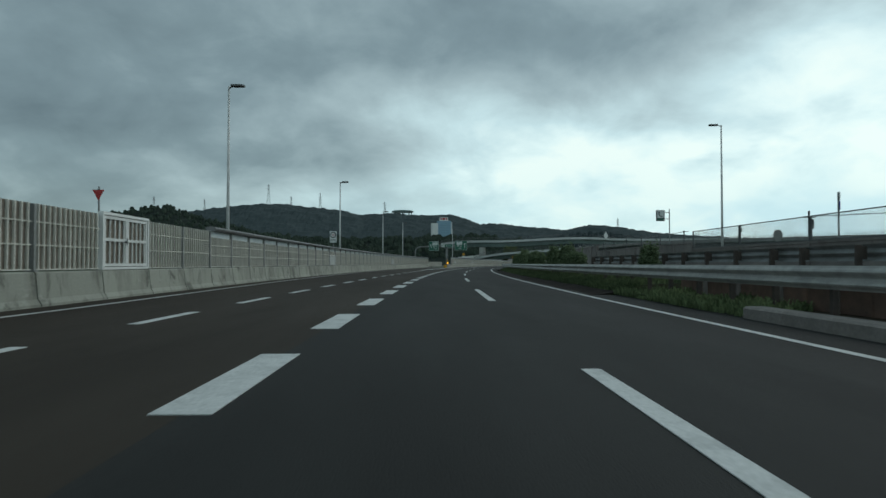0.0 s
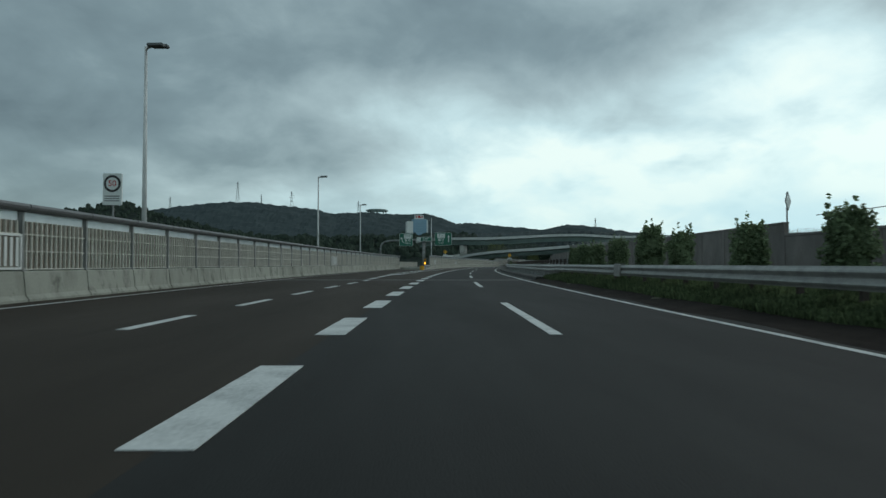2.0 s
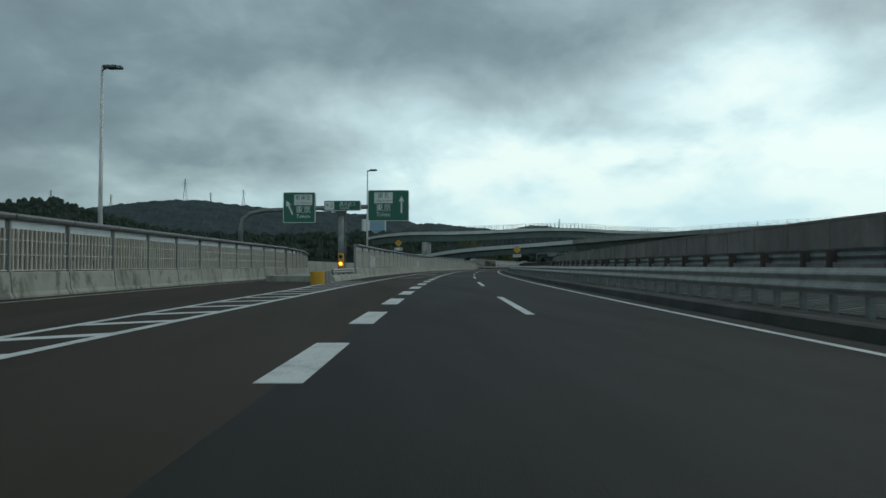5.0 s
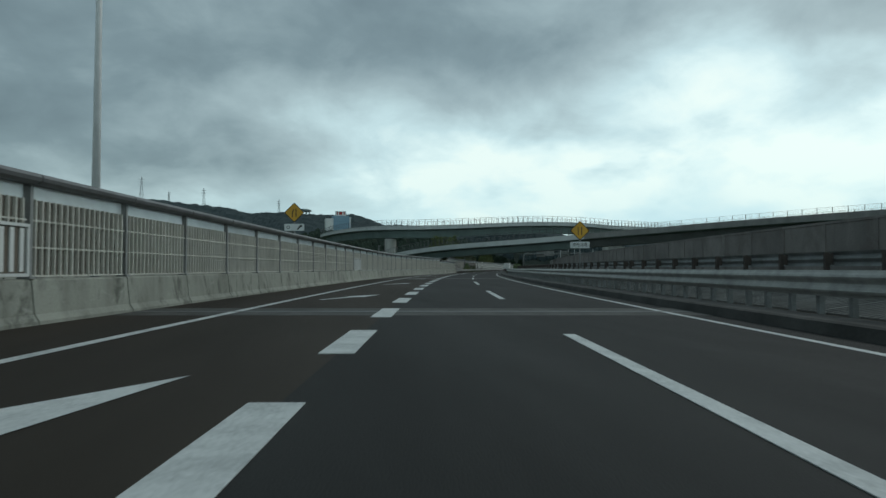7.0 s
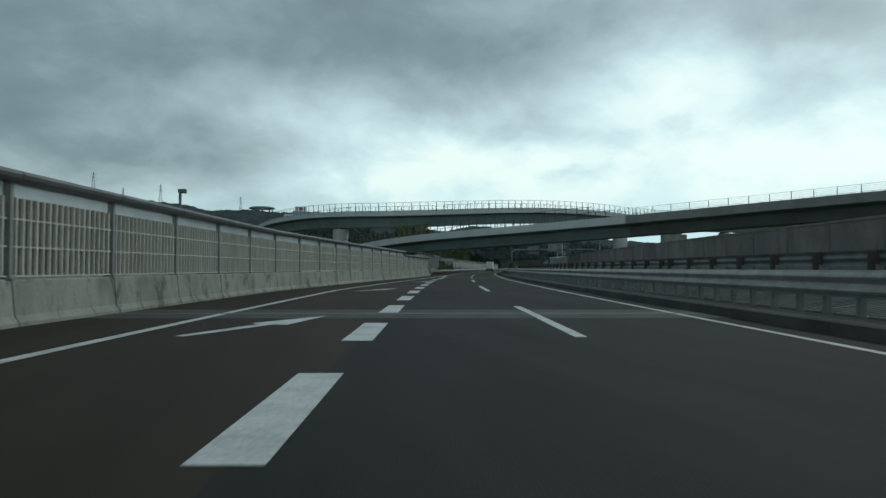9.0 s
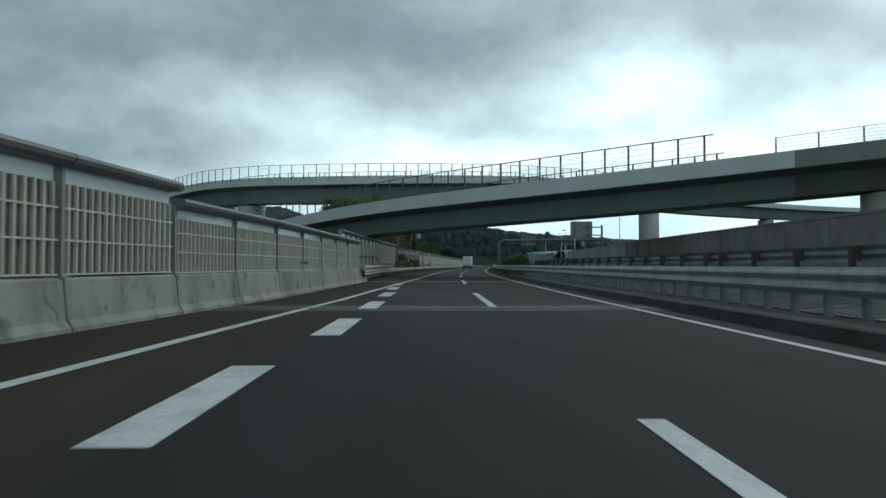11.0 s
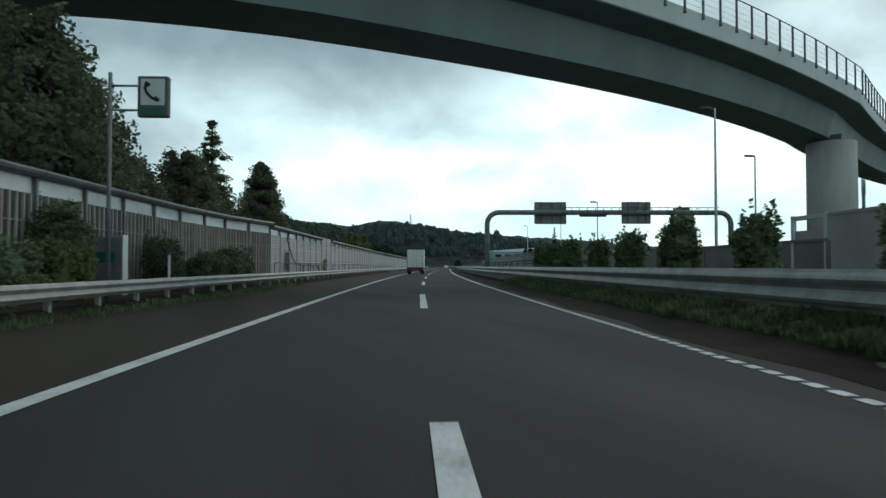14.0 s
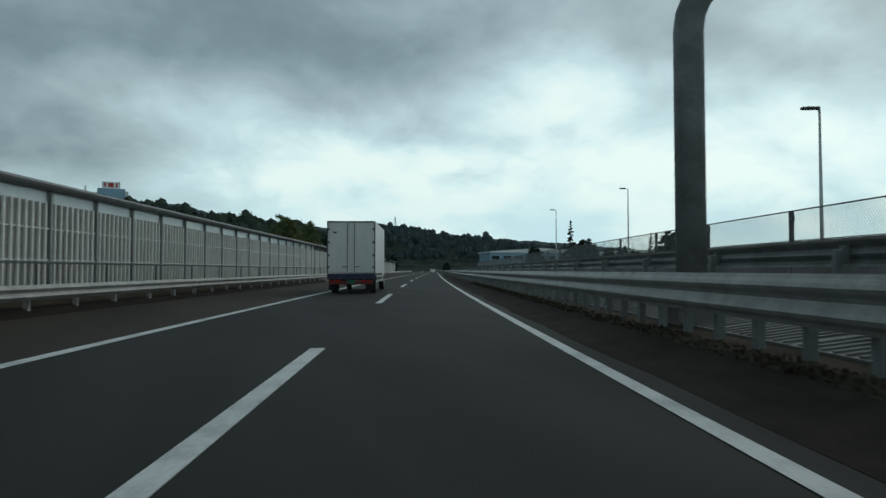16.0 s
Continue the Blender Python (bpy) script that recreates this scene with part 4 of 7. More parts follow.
# ---- the far wall of the other carriageway ----
def far_wall(s0, s1, top, label, pitch=4.0, mesh_top=0.0, net=True, material=None):
    bm = bmesh.new()
    prism(bm, [(-0.12, 0.3), (0.15, 0.3), (0.15, top), (0.18, top + 0.02), (0.18, top + 0.12), (-0.16, top + 0.12), (-0.16, top), (-0.12, top - 0.02)], 0.012, pitch - 0.012)
    solid(bm, -0.17, -0.12, -0.12, 0.12, 0.3, top)
    me = mesh_of("wall_slab", bm, material or CONCRETE_OLD)
    frame_me = net_me = None
    if mesh_top:
        bm = bmesh.new()
        z0, z1 = top + 0.14, mesh_top
        for y in (0.12, pitch - 0.12):
            solid(bm, -0.04, 0.04, y - 0.04, y + 0.04, z0 - 0.1, z1)
        solid(bm, -0.03, 0.03, 0.17, pitch - 0.17, z1 - 0.05, z1)
        solid(bm, -0.03, 0.03, 0.17, pitch - 0.17, z0, z0 + 0.04)
        solid(bm, -0.05, 0.05, -0.16, 0.07, z1 - 0.45, z1 - 0.2)
        frame_me = mesh_of("fence_frame", bm, STEEL_DARK)
        bm = bmesh.new()
        h, L = z1 - z0, pitch - 0.3
        step = 0.16
        k = -h
        while k < L:
            for flip in (0, 1):
                ya, yb, za, zb = k, k + h, z0, z1
                if ya < 0:
                    za, ya = z0 - k, 0.0
                if yb > L:
                    zb, yb = z0 + (L - k), L
                if flip:
                    ya, yb = L - ya, L - yb
                rod(bm, (0.01 * flip, 0.15 + ya, za), (0.01 * flip, 0.15 + yb, zb), 0.006, n=3, cap=False)
            k += step
        net_me = mesh_of("wire_net", bm, STEEL_DULL)
    line = lambda s: 17.05
    for i in range(int((s1 - s0) / pitch)):
        s = s0 + i * pitch
        m = chord(s, s + pitch, line)
        w = base("parapet_wall", m, label, "wall", "far parapet walls")
        piece(me, w)
        if mesh_top:
            f = base("mesh_fence", m, "dark framed wire mesh fence panel on the wall", "fence", "mesh fences")
            piece(frame_me, f)
            if net:
                piece(net_me, f)


far_wall(-60, 52.1, 2.10, "weathered brown grey concrete parapet wall", pitch=8.0, mesh_top=3.5)
far_wall(52, 88, 2.60, "weathered brown grey concrete parapet wall")
far_wall(88, 352, 3.28, "tall weathered brown grey concrete wall with stained joints")
far_wall(352, 392, 3.2, "tall smooth pale grey concrete wall with upright joints", material=CONCRETE_PALE)
far_wall(392, 416, 2.15, "low weathered grey concrete parapet wall")
far_wall(416, 640, 2.15, "weathered grey concrete parapet wall", pitch=8.0, mesh_top=3.6)
g = base("cable_fence", stand(53, 17.05), "single cable strung over dark posts on the parapet wall", "fence")
inv = g.matrix_basis.inverted()
bm = bmesh.new()
rod(bm, (0, 0, 2.6), (0, 0, 3.62), 0.045, n=8)
solid(bm, -0.05, 0.05, -0.12, 0.12, 3.55, 3.64)
pm = mesh_of("post", bm, STEEL_DARK)
for k in range(6):
    piece(pm, g, inv @ stand(54 + 6 * k, 17.05))
bm = bmesh.new()
pipe(bm, [place(53 + 2 * k, 17.05, 3.58 - 0.05 * math.sin(math.pi * ((2 * k - 1) % 6) / 6)) for k in range(17)], 0.022, 6)
in_world("cable", bm, STEEL_DARK, g)
bm = bmesh.new()
swept(bm, [(16.9, -0.5), (17.4, -0.5), (17.4, 2.3), (16.9, 2.3)], 640, 1100, 8.0)
tagged(part("wall_far", bm, CONCRETE_OLD), "weathered grey concrete parapet wall", "wall", kind="structure")


# ---- the two overpasses ----
def overpass(name, label, curve, d0, d1, wide, profile_near, girder, fence, piers, worn=None):
    """A bridge deck whose near edge runs along curve(d) -> s, z. profile_near: height of the parapet face; girder:
    depth in all. worn: the d beyond which parapet and girder take darker colours.
    """
    n = 60
    edge, across = [], []
    for i in range(n + 1):
        d = d0 + (d1 - d0) * i / n
        s, z = curve(d)
        edge.append(place(s, d, z))
    for i in range(n + 1):
        w = edge[min(i + 1, n)] - edge[max(i - 1, 0)]
        w.z = 0
        w.normalize()
        across.append(Vector((-w.y, w.x, 0)))
    root = base(name, Matrix.Translation(edge[n // 2]), label, "bridge")
    p, g = profile_near, girder

    def sweep(nm, outline, material, lab="", i0=0, i1=n):
        bm = bmesh.new()
        rings = [[bm.verts.new(e + a * u + Vector((0, 0, v))) for u, v in outline] for e, a in zip(edge[i0:i1 + 1], across[i0:i1 + 1])]
        k = len(outline)
        for a, b in zip(rings, rings[1:]):
            for j in range(k):
                bm.faces.new((a[j], a[(j + 1) % k], b[(j + 1) % k], b[j]))
        bm.faces.new(rings[0])
        bm.faces.new(rings[-1][::-1])
        return in_world(nm, bm, material, root, lab)

    k = n if worn is None else int((worn - d0) / (d1 - d0) * n)
    near = [(0, 0), (0.28, 0), (0.28, -p + 0.25), (0.1, -p + 0.1), (0.06, -p), (0.0, -p)]
    box = [(2.0, -p - 0.33), (wide - 2.0, -p - 0.33), (wide - 2.7, -g), (2.7, -g)]
    sweep("parapet", near, PARAPET, "pale grey parapet face", 0, k)
    sweep("girder", box, GIRDER, "green grey steel box girder", 0, k)
    if k < n:
        sweep("parapet", near, PARAPET_DARK, "dark grey parapet face", k, n)
        sweep("girder", box, GIRDER_DARK, "dark grey girder", k, n)
    sweep("parapet", [(wide, 0), (wide, -p), (wide - 0.06, -p), (wide - 0.1, -p + 0.1), (wide - 0.28, -p + 0.25), (wide - 0.28, 0)], PARAPET, "pale grey parapet face")
    sweep("deck", [(0.07, -p + 0.02), (wide - 0.07, -p + 0.02), (wide - 0.07, -p - 0.05), (wide - 2.0, -p - 0.32), (2.0, -p - 0.32), (0.07, -p - 0.05)], GIRDER)
    # fence of posts and thin rails
    length = [0.0]
    for a, b in zip(edge, edge[1:]):
        length.append(length[-1] + (b - a).length)
    ds = [d0 + (d1 - d0) * i / n for i in range(n + 1)]
    def at(l, u, v):
        i = min(max(int(np.searchsorted(length, l)) - 1, 0), n - 1)
        a = (l - length[i]) / (length[i + 1] - length[i])
        return edge[i].lerp(edge[i + 1], a) + across[i] * u + Vector((0, 0, v))

    for f0, f1, high, gap, dark, outer in fence:
        l0, l1 = np.interp(f0, ds, length), np.interp(f1, ds, length)
        bm = bmesh.new()
        solid(bm, -0.06 if dark else -0.03, 0.06 if dark else 0.025, -0.05, 0.05, -0.34 if outer else -0.02, high)
        if outer:
            solid(bm, -0.09, 0.09, -0.07, 0.07, -0.40, -0.30)
        post = mesh_of("fence_post", bm, STEEL_DARK if dark else STEEL)
        inv = root.matrix_basis.inverted()
        for u in ((-0.075, wide + 0.075) if outer else (0.14, wide - 0.14)):
            k = 0
            while l0 + k * gap < l1:
                piece(post, root, inv @ Matrix.Translation(at(l0 + k * gap, u, 0)))
                k += 1
            for j, v in enumerate((high, high * 0.78, high * 0.56, high * 0.34, high * 0.14)):
                bm = bmesh.new()
                m = int((l1 - l0) / 3)
                pts = [at(l0 + (l1 - l0) * i / m, u, v) for i in range(m + 1)]
                pipe(bm, pts, (0.042 if dark else 0.02) if j == 0 else 0.010, 6 if j == 0 else 4)
                in_world("fence_rail", bm, (STEEL_DARK if j == 0 else STEEL_DULL) if dark else STEEL, root)
    for ps, pd, r, low in piers:
        s, z = curve(pd)
        i = min(max(int((pd - d0) / (d1 - d0) * n), 0), n)
        c = place(ps, pd)
        top = z - g
        bm = bmesh.new()
        rod(bm, (c.x, c.y, low), (c.x, c.y, top - 0.35), r, r, 28)
        in_world("pier", bm, PIER, root, "round pale concrete pier", True)
        bm = bmesh.new()
        mm = Matrix.Translation((c.x, c.y, 0)) @ Matrix.Rotation(math.atan2(across[i].y, across[i].x), 4, "Z")
        solid(bm, -1.2, 1.2, -0.9, 0.9, top - 0.36, top + 0.3, mm)
        in_world("bearing", bm, STEEL_DARK, root)
    return root


def curve_a(d):
    u = min(d, 70) / 30
    s = 343.4 - 20.24 * u + 6.8 * u * u - 3.72 * u ** 3
    z = 7.86 + 1.106 * u + 0.797 * u * u - 0.294 * u ** 3 - 0.0084 * u ** 4 if u > 0 else 7.86 + 1.106 * u - 0.53 * u * u + 0.272 * u ** 3
    return s - 1.55 * max(d - 70, 0), z - 0.02 * max(d - 70, 0)


def curve_b(d):
    u = min(d, 39) / 30
    if u < 0:
        s, z = 393.3 + 21.5 * u + 14.4 * u * u, 16.24 + 2.58 * u + 1.45 * u * u
        return s, z if u > -0.89 else 15.09 + 0.41 * min(1.0, (-0.89 - u) / 0.61)
    s, z = 393.3 + 21.5 * u - 0.9 * u * u + 0.99 * u ** 3, 16.24 + 2.58 * u - 1.19 * u * u - 0.336 * u ** 3
    e = max(d - 39, 0)
    return s + 1.2 * e - 0.004 * e * e, z + 0.02 * e


overpass("ramp_bridge", "curved grey green steel ramp bridge with pale parapet and fence", curve_a, -45, 125, 9.0, 1.2, 3.0, ((-45, 18.4, 1.9, 1.85, True, False), (22, 120, 1.05, 2.6, False, False)), [(331.5, 30.5, 1.9, -0.6), (292, 68, 1.8, -0.6)], worn=25)
overpass("ramp_bridge", "high curved steel ramp bridge on round concrete piers", curve_b, -80, 150, 9.0, 1.3, 3.9, ((-80, 70, 1.9, 2.05, True, True),), [(393.0, -37, 2.0, -0.6), (425.2, 38.2, 2.1, -0.6), (470, 80, 2.0, -0.6)])


# ---- lamps, signs and gantries ----
def street_lamp(s, d, top, reach, double=True, z0=0.0):
    """A tapered pole with one or two flat heads on short arms; reach is towards the road."""
    m = stand(s, d, z0)
    g = base("street_lamp", m, "tall tapered pale steel street lamp with a flat head", "street lamp", "street lamps")
    h = top - z0
    bm = bmesh.new()
    rod(bm, (0, 0, 0), (0, 0, h), 0.13, 0.06, 10)
    part("pole", bm, POLE, g, smooth=True)
    for k in ((0, 1) if double else (0,)):
        bm = bmesh.new()
        sgn = 1 if reach > 0 else -1
        y = -0.45 * k
        rod(bm, (0, 0, h - 0.12 - 0.1 * k), (sgn * 0.35, y, h - 0.02 - 0.1 * k), 0.035, n=8)
        a = part("arm", bm, STEEL, g)
        bm = bmesh.new()
        x0, x1 = sorted((sgn * 0.3, sgn * (0.3 + abs(reach))))
        solid(bm, x0, x1, y - 0.16, y + 0.16, h - 0.08 - 0.1 * k, h + 0.07 - 0.1 * k)
        part("lamp_head", bm, STEEL_DARK, g, bevel=0.035)


for s, d, top in ((45, -15.6, 12.7), (81.8, -15.6, 11.2), (124.5, -17.4, 11.1), (160.5, -19.7, 11.3), (197.5, -11.7, 11.6)):
    street_lamp(s, d, top, 0.75)
g = base("meter_box", stand(374.3, -9.2), "small white box at the foot of the lamp", "box")
bm = bmesh.new()
solid(bm, -0.12, 0.12, -0.06, 0.06, 1.35, 1.95)
part("case", bm, WHITE, g, bevel=0.015)
bm = bmesh.new()
solid(bm, -0.03, 0.03, -0.03, 0.03, 0, 1.34)
part("stem", bm, STEEL_DULL, g)
for s, d, top in ((59.5, 22.2, 13.1), (410.4, 20.6, 12.3), (428.9, 32.8, 12.1), (501.4, 26.8, 11.4), (531.2, 23.4, 11.5), (457.0, 24.0, 10.3)):
    street_lamp(s, d, top, -0.75, double=(425 < s < 500), z0=-0.6)


def glyphs(text, size, m, parent, material, name="lettering"):
    """Flat raised letters; x across, z up, on a face that looks back along the road."""
    c = bpy.data.curves.new(name, "FONT")
    c.body, c.size, c.align_x, c.align_y, c.extrude = text, size, "CENTER", "CENTER", 0.004
    ob = new(name, c)
    me = bpy.data.meshes.new_from_object(ob.evaluated_get(bpy.context.evaluated_depsgraph_get()))
    bpy.data.objects.remove(ob)
    me.materials.clear()
    me.materials.append(material)
    o = new(name, me)
    o.parent = parent
    o.matrix_basis = m @ Matrix.Rotation(radians(90), 4, "X")
    return o


def plate_mesh(bm, w, h, y0, y1, r=0.12):
    """A rounded plate in x and z."""
    pts = []
    for cx, cz, a0 in ((w / 2 - r, h / 2 - r, 0), (-w / 2 + r, h / 2 - r, 90), (-w / 2 + r, -h / 2 + r, 180), (w / 2 - r, -h / 2 + r, 270)):
        for k in range(5):
            a = radians(a0 + 22.5 * k)
            pts.append((cx + r * math.cos(a), cz + r * math.sin(a)))
    prism(bm, pts, y0, y1)


def arrow(bm, x, z, length, lean, y):
    m = Matrix.Translation((x, y, z)) @ Matrix.Rotation(radians(lean), 4, "Y")
    prism(bm, [(-0.07, -length / 2), (0.07, -length / 2), (0.07, length / 2 - 0.42), (0.24, length / 2 - 0.48), (0, length / 2), (-0.24, length / 2 - 0.48), (-0.07, length / 2 - 0.42)], -0.012, 0.0, m)


def guide_sign(parent, x, y, z, w, h, kind):
    m = Matrix.Translation((x, y, z))
    bm = bmesh.new()
    plate_mesh(bm, w, h, -0.03, 0.03)
    sg = part("sign_plate", bm, SIGN_WHITE, parent, "green motorway sign with white lettering and a white rim")
    sg.matrix_basis = m
    bm = bmesh.new()
    plate_mesh(bm, w - 0.09, h - 0.09, -0.042, -0.031, 0.10)
    part("green_face", bm, GREEN, sg)
    bm = bmesh.new()
    plate_mesh(bm, w - 0.02, h - 0.02, 0.031, 0.26)
    part("sign_back", bm, SIGN_BACK, sg)
    F = -0.055
    if kind == "small":
        bm = bmesh.new()
        prism(bm, [(-w / 2 + 0.08, -h / 2 + 0.08), (-w / 2 + 0.86, -h / 2 + 0.08), (-w / 2 + 0.86, h / 2 - 0.08), (-w / 2 + 0.08, h / 2 - 0.08)], -0.05, -0.043)
        part("number_panel", bm, SIGN_WHITE, sg)
        glyphs("9-2", 0.46, Matrix.Translation((-w / 2 + 0.47, F, 0)), sg, GREEN)
        glyphs("清水JCT.", 0.40, Matrix.Translation((0.46, F, 0.1)), sg, SIGN_WHITE)
        glyphs("Shimizu", 0.26, Matrix.Translation((0.2, F, -0.2)), sg, SIGN_WHITE)
        return
    x0 = -0.42 if kind == "ahead" else 0.35
    bm = bmesh.new()
    solid(bm, x0 - 0.78, x0 + 0.78, -0.05, -0.043, h / 2 - 1.10, h / 2 - 0.20)
    part("route_panel", bm, SIGN_WHITE, sg)
    glyphs("東名" if kind == "ahead" else "新東名", 0.50 if kind == "ahead" else 0.44, Matrix.Translation((x0, F, h / 2 - 0.50)), sg, GREEN)
    glyphs("TOMEI EXPWY" if kind == "ahead" else "SHIN-TOMEI EXPWY", 0.215 if kind == "ahead" else 0.150, Matrix.Translation((x0, F, h / 2 - 0.93)), sg, GREEN)
    glyphs("東京", 0.66, Matrix.Translation((x0, F, h / 2 - 1.52)), sg, SIGN_WHITE)
    glyphs("Tokyo", 0.46, Matrix.Translation((x0, F, h / 2 - 2.06)), sg, SIGN_WHITE)
    bm = bmesh.new()
    if kind == "ahead":
        arrow(bm, w / 2 - 0.62, 0.08, 1.45, 0, F + 0.01)
    else:
        arrow(bm, -w / 2 + 0.55, 0.0, 1.3, -24, F + 0.01)
    part("arrow", bm, SIGN_WHITE, sg)


g = base("sign_gantry", stand(182.0, -11.4), "grey steel T-shaped sign gantry on the concrete nose", "sign gantry")
bm = bmesh.new()
rod(bm, (0, 0, 0), (0, 0, 6.3), 0.26, 0.24, 20)
part("post", bm, STEEL_DULL, g, smooth=True)
bm = bmesh.new()
prism(bm, [(-0.45, 5.75), (0.45, 5.75), (0.3, 5.35), (-0.3, 5.35)], -0.28, 0.28)
part("collar", bm, STEEL_DARK, g)
bm = bmesh.new()
pts = [(5.8, 0, 6.15), (0.0, 0.0, 6.05), (-3.0, 0.4, 6.0), (-7.0, 1.2, 5.9), (-8.3, 1.5, 5.7), (-9.0, 1.6, 5.2), (-9.25, 1.7, 4.4), (-9.3, 1.7, 0.0)]
pipe(bm, pts, 0.19, 14)
part("crossbeam", bm, STEEL_DULL, g, smooth=True)
bm = bmesh.new()
for x in (-0.30, 0.30):
    rod(bm, (x * 0.2 + 0.35, 0.1, 0.2), (x * 0.2 + 0.35, 0.1, 6.4), 0.025, n=6)
for k in range(24):
    rod(bm, (0.29, 0.1, 0.5 + 0.24 * k), (0.41, 0.1, 0.5 + 0.24 * k), 0.014, n=5)
part("ladder", bm, STEEL_DULL, g)
guide_sign(g, 4.1, -0.45, 6.15, 3.45, 2.60, "ahead")
guide_sign(g, -3.6, 0.0, 6.05, 2.75, 2.60, "left")
guide_sign(g, 0.2, -0.5, 6.15, 3.1, 0.85, "small")


def post_sign(s, d, z, spin, label, category, height0=0.0, r=0.045, group=""):
    g = base("road_sign", stand(s, d, height0, spin), label, category, group)
    bm = bmesh.new()
    rod(bm, (0, 0.06, 0), (0, 0.06, z - height0), r, n=8)
    part("pole", bm, STEEL_DULL, g, smooth=True)
    return g


def diamond(s, d, z, size, plate, spin=0.0, h0=0.0, words=""):
    g = post_sign(s, d, z + size * 0.6, spin, "yellow diamond lane warning sign with a white plate below" if plate else "pale diamond sign on a pole", "road sign", h0)
    zz = z - h0
    bm = bmesh.new()
    m = Matrix.Translation((0, 0, zz)) @ Matrix.Rotation(radians(45), 4, "Y")
    plate_m = bmesh.new()
    plate_mesh(plate_m, size, size, -0.02, 0.02, 0.08)
    p = part("diamond_plate", plate_m, BLACK if plate else SIGN_BACK, g)
    p.matrix_basis = m
    bm.free()
    bm = bmesh.new()
    plate_mesh(bm, size - 0.07, size - 0.07, -0.03, -0.021, 0.06)
    part("diamond_face", bm, YELLOW if plate else SIGN_WHITE, p)
    if plate:
        bm = bmesh.new()
        for x, k in ((-0.13, 0.0 if words else 0.07), (0.08, 0.0)):
            prism(bm, [(x, zz - 0.26), (x + 0.05, zz - 0.26), (x + 0.05, zz - 0.05), (x + 0.05 + k, zz + 0.2), (x + k, zz + 0.2), (x, zz - 0.05)], -0.036, -0.031)
        part("symbol", bm, BLACK, g)
        bm = bmesh.new()
        plate_mesh(bm, size * 1.38, 0.38, -0.02, 0.02, 0.03)
        q = part("lower_plate", bm, SIGN_WHITE, g, "white plate with dark marks")
        q.matrix_basis = Matrix.Translation((0, 0, zz - size * 0.72 - 0.25))
        if words:
            glyphs(words, 0.22, Matrix.Translation((0, -0.026, 0)), q, BLACK)
        else:
            bm = bmesh.new()
            prism(bm, [(0.12, -0.11), (0.22, -0.13), (0.38, 0.02), (0.46, 0.02), (0.42, 0.13), (0.28, 0.12), (0.3, 0.06)], -0.026, -0.021)
            part("arrow_mark", bm, BLACK, q)
            bm = bmesh.new()
            for k in range(16):
                a, b = 6.2832 * k / 16, 6.2832 * (k + 1) / 16
                bm.faces.new([bm.verts.new((-0.33 + r * math.cos(t_), -0.025, r * math.sin(t_))) for r, t_ in ((0.10, a), (0.10, b), (0.06, b), (0.06, a))])
            part("ring_mark", bm, STEEL_DARK, q)


diamond(215.3, -10.55, 4.2, 0.80, True)
diamond(217.5, 5.8, 3.3, 0.82, True, words="走行注意")
diamond(91.0, 18.7, 4.85, 0.86, False, 48)

# speed limit sign on the left wall
g = post_sign(79.8, -16.0, 4.95, 0, "white speed limit sign with a dark ring and red digits", "road sign")
bm = bmesh.new()
plate_mesh(bm, 0.82, 1.36, -0.03, 0.03, 0.05)
p = part("plate", bm, SIGN_WHITE, g)
p.matrix_basis = Matrix.Translation((0, 0, 4.3))
bm = bmesh.new()
for k in range(28):
    a, b = 6.2832 * k / 28, 6.2832 * (k + 1) / 28
    bm.faces.new([bm.verts.new((r * math.cos(q), -0.036, 0.24 + r * math.sin(q))) for r, q in ((0.37, a), (0.37, b), (0.27, b), (0.27, a))])
part("ring", bm, BLACK, p)
glyphs("50", 0.36, Matrix.Translation((0, -0.037, 0.24)), p, RED)
for z in (-0.30, -0.40, -0.50):
    bm = bmesh.new()
    solid(bm, -0.32, 0.32, -0.036, -0.031, z - 0.025, z + 0.025)
    part("text_bar", bm, STEEL_DULL, p)


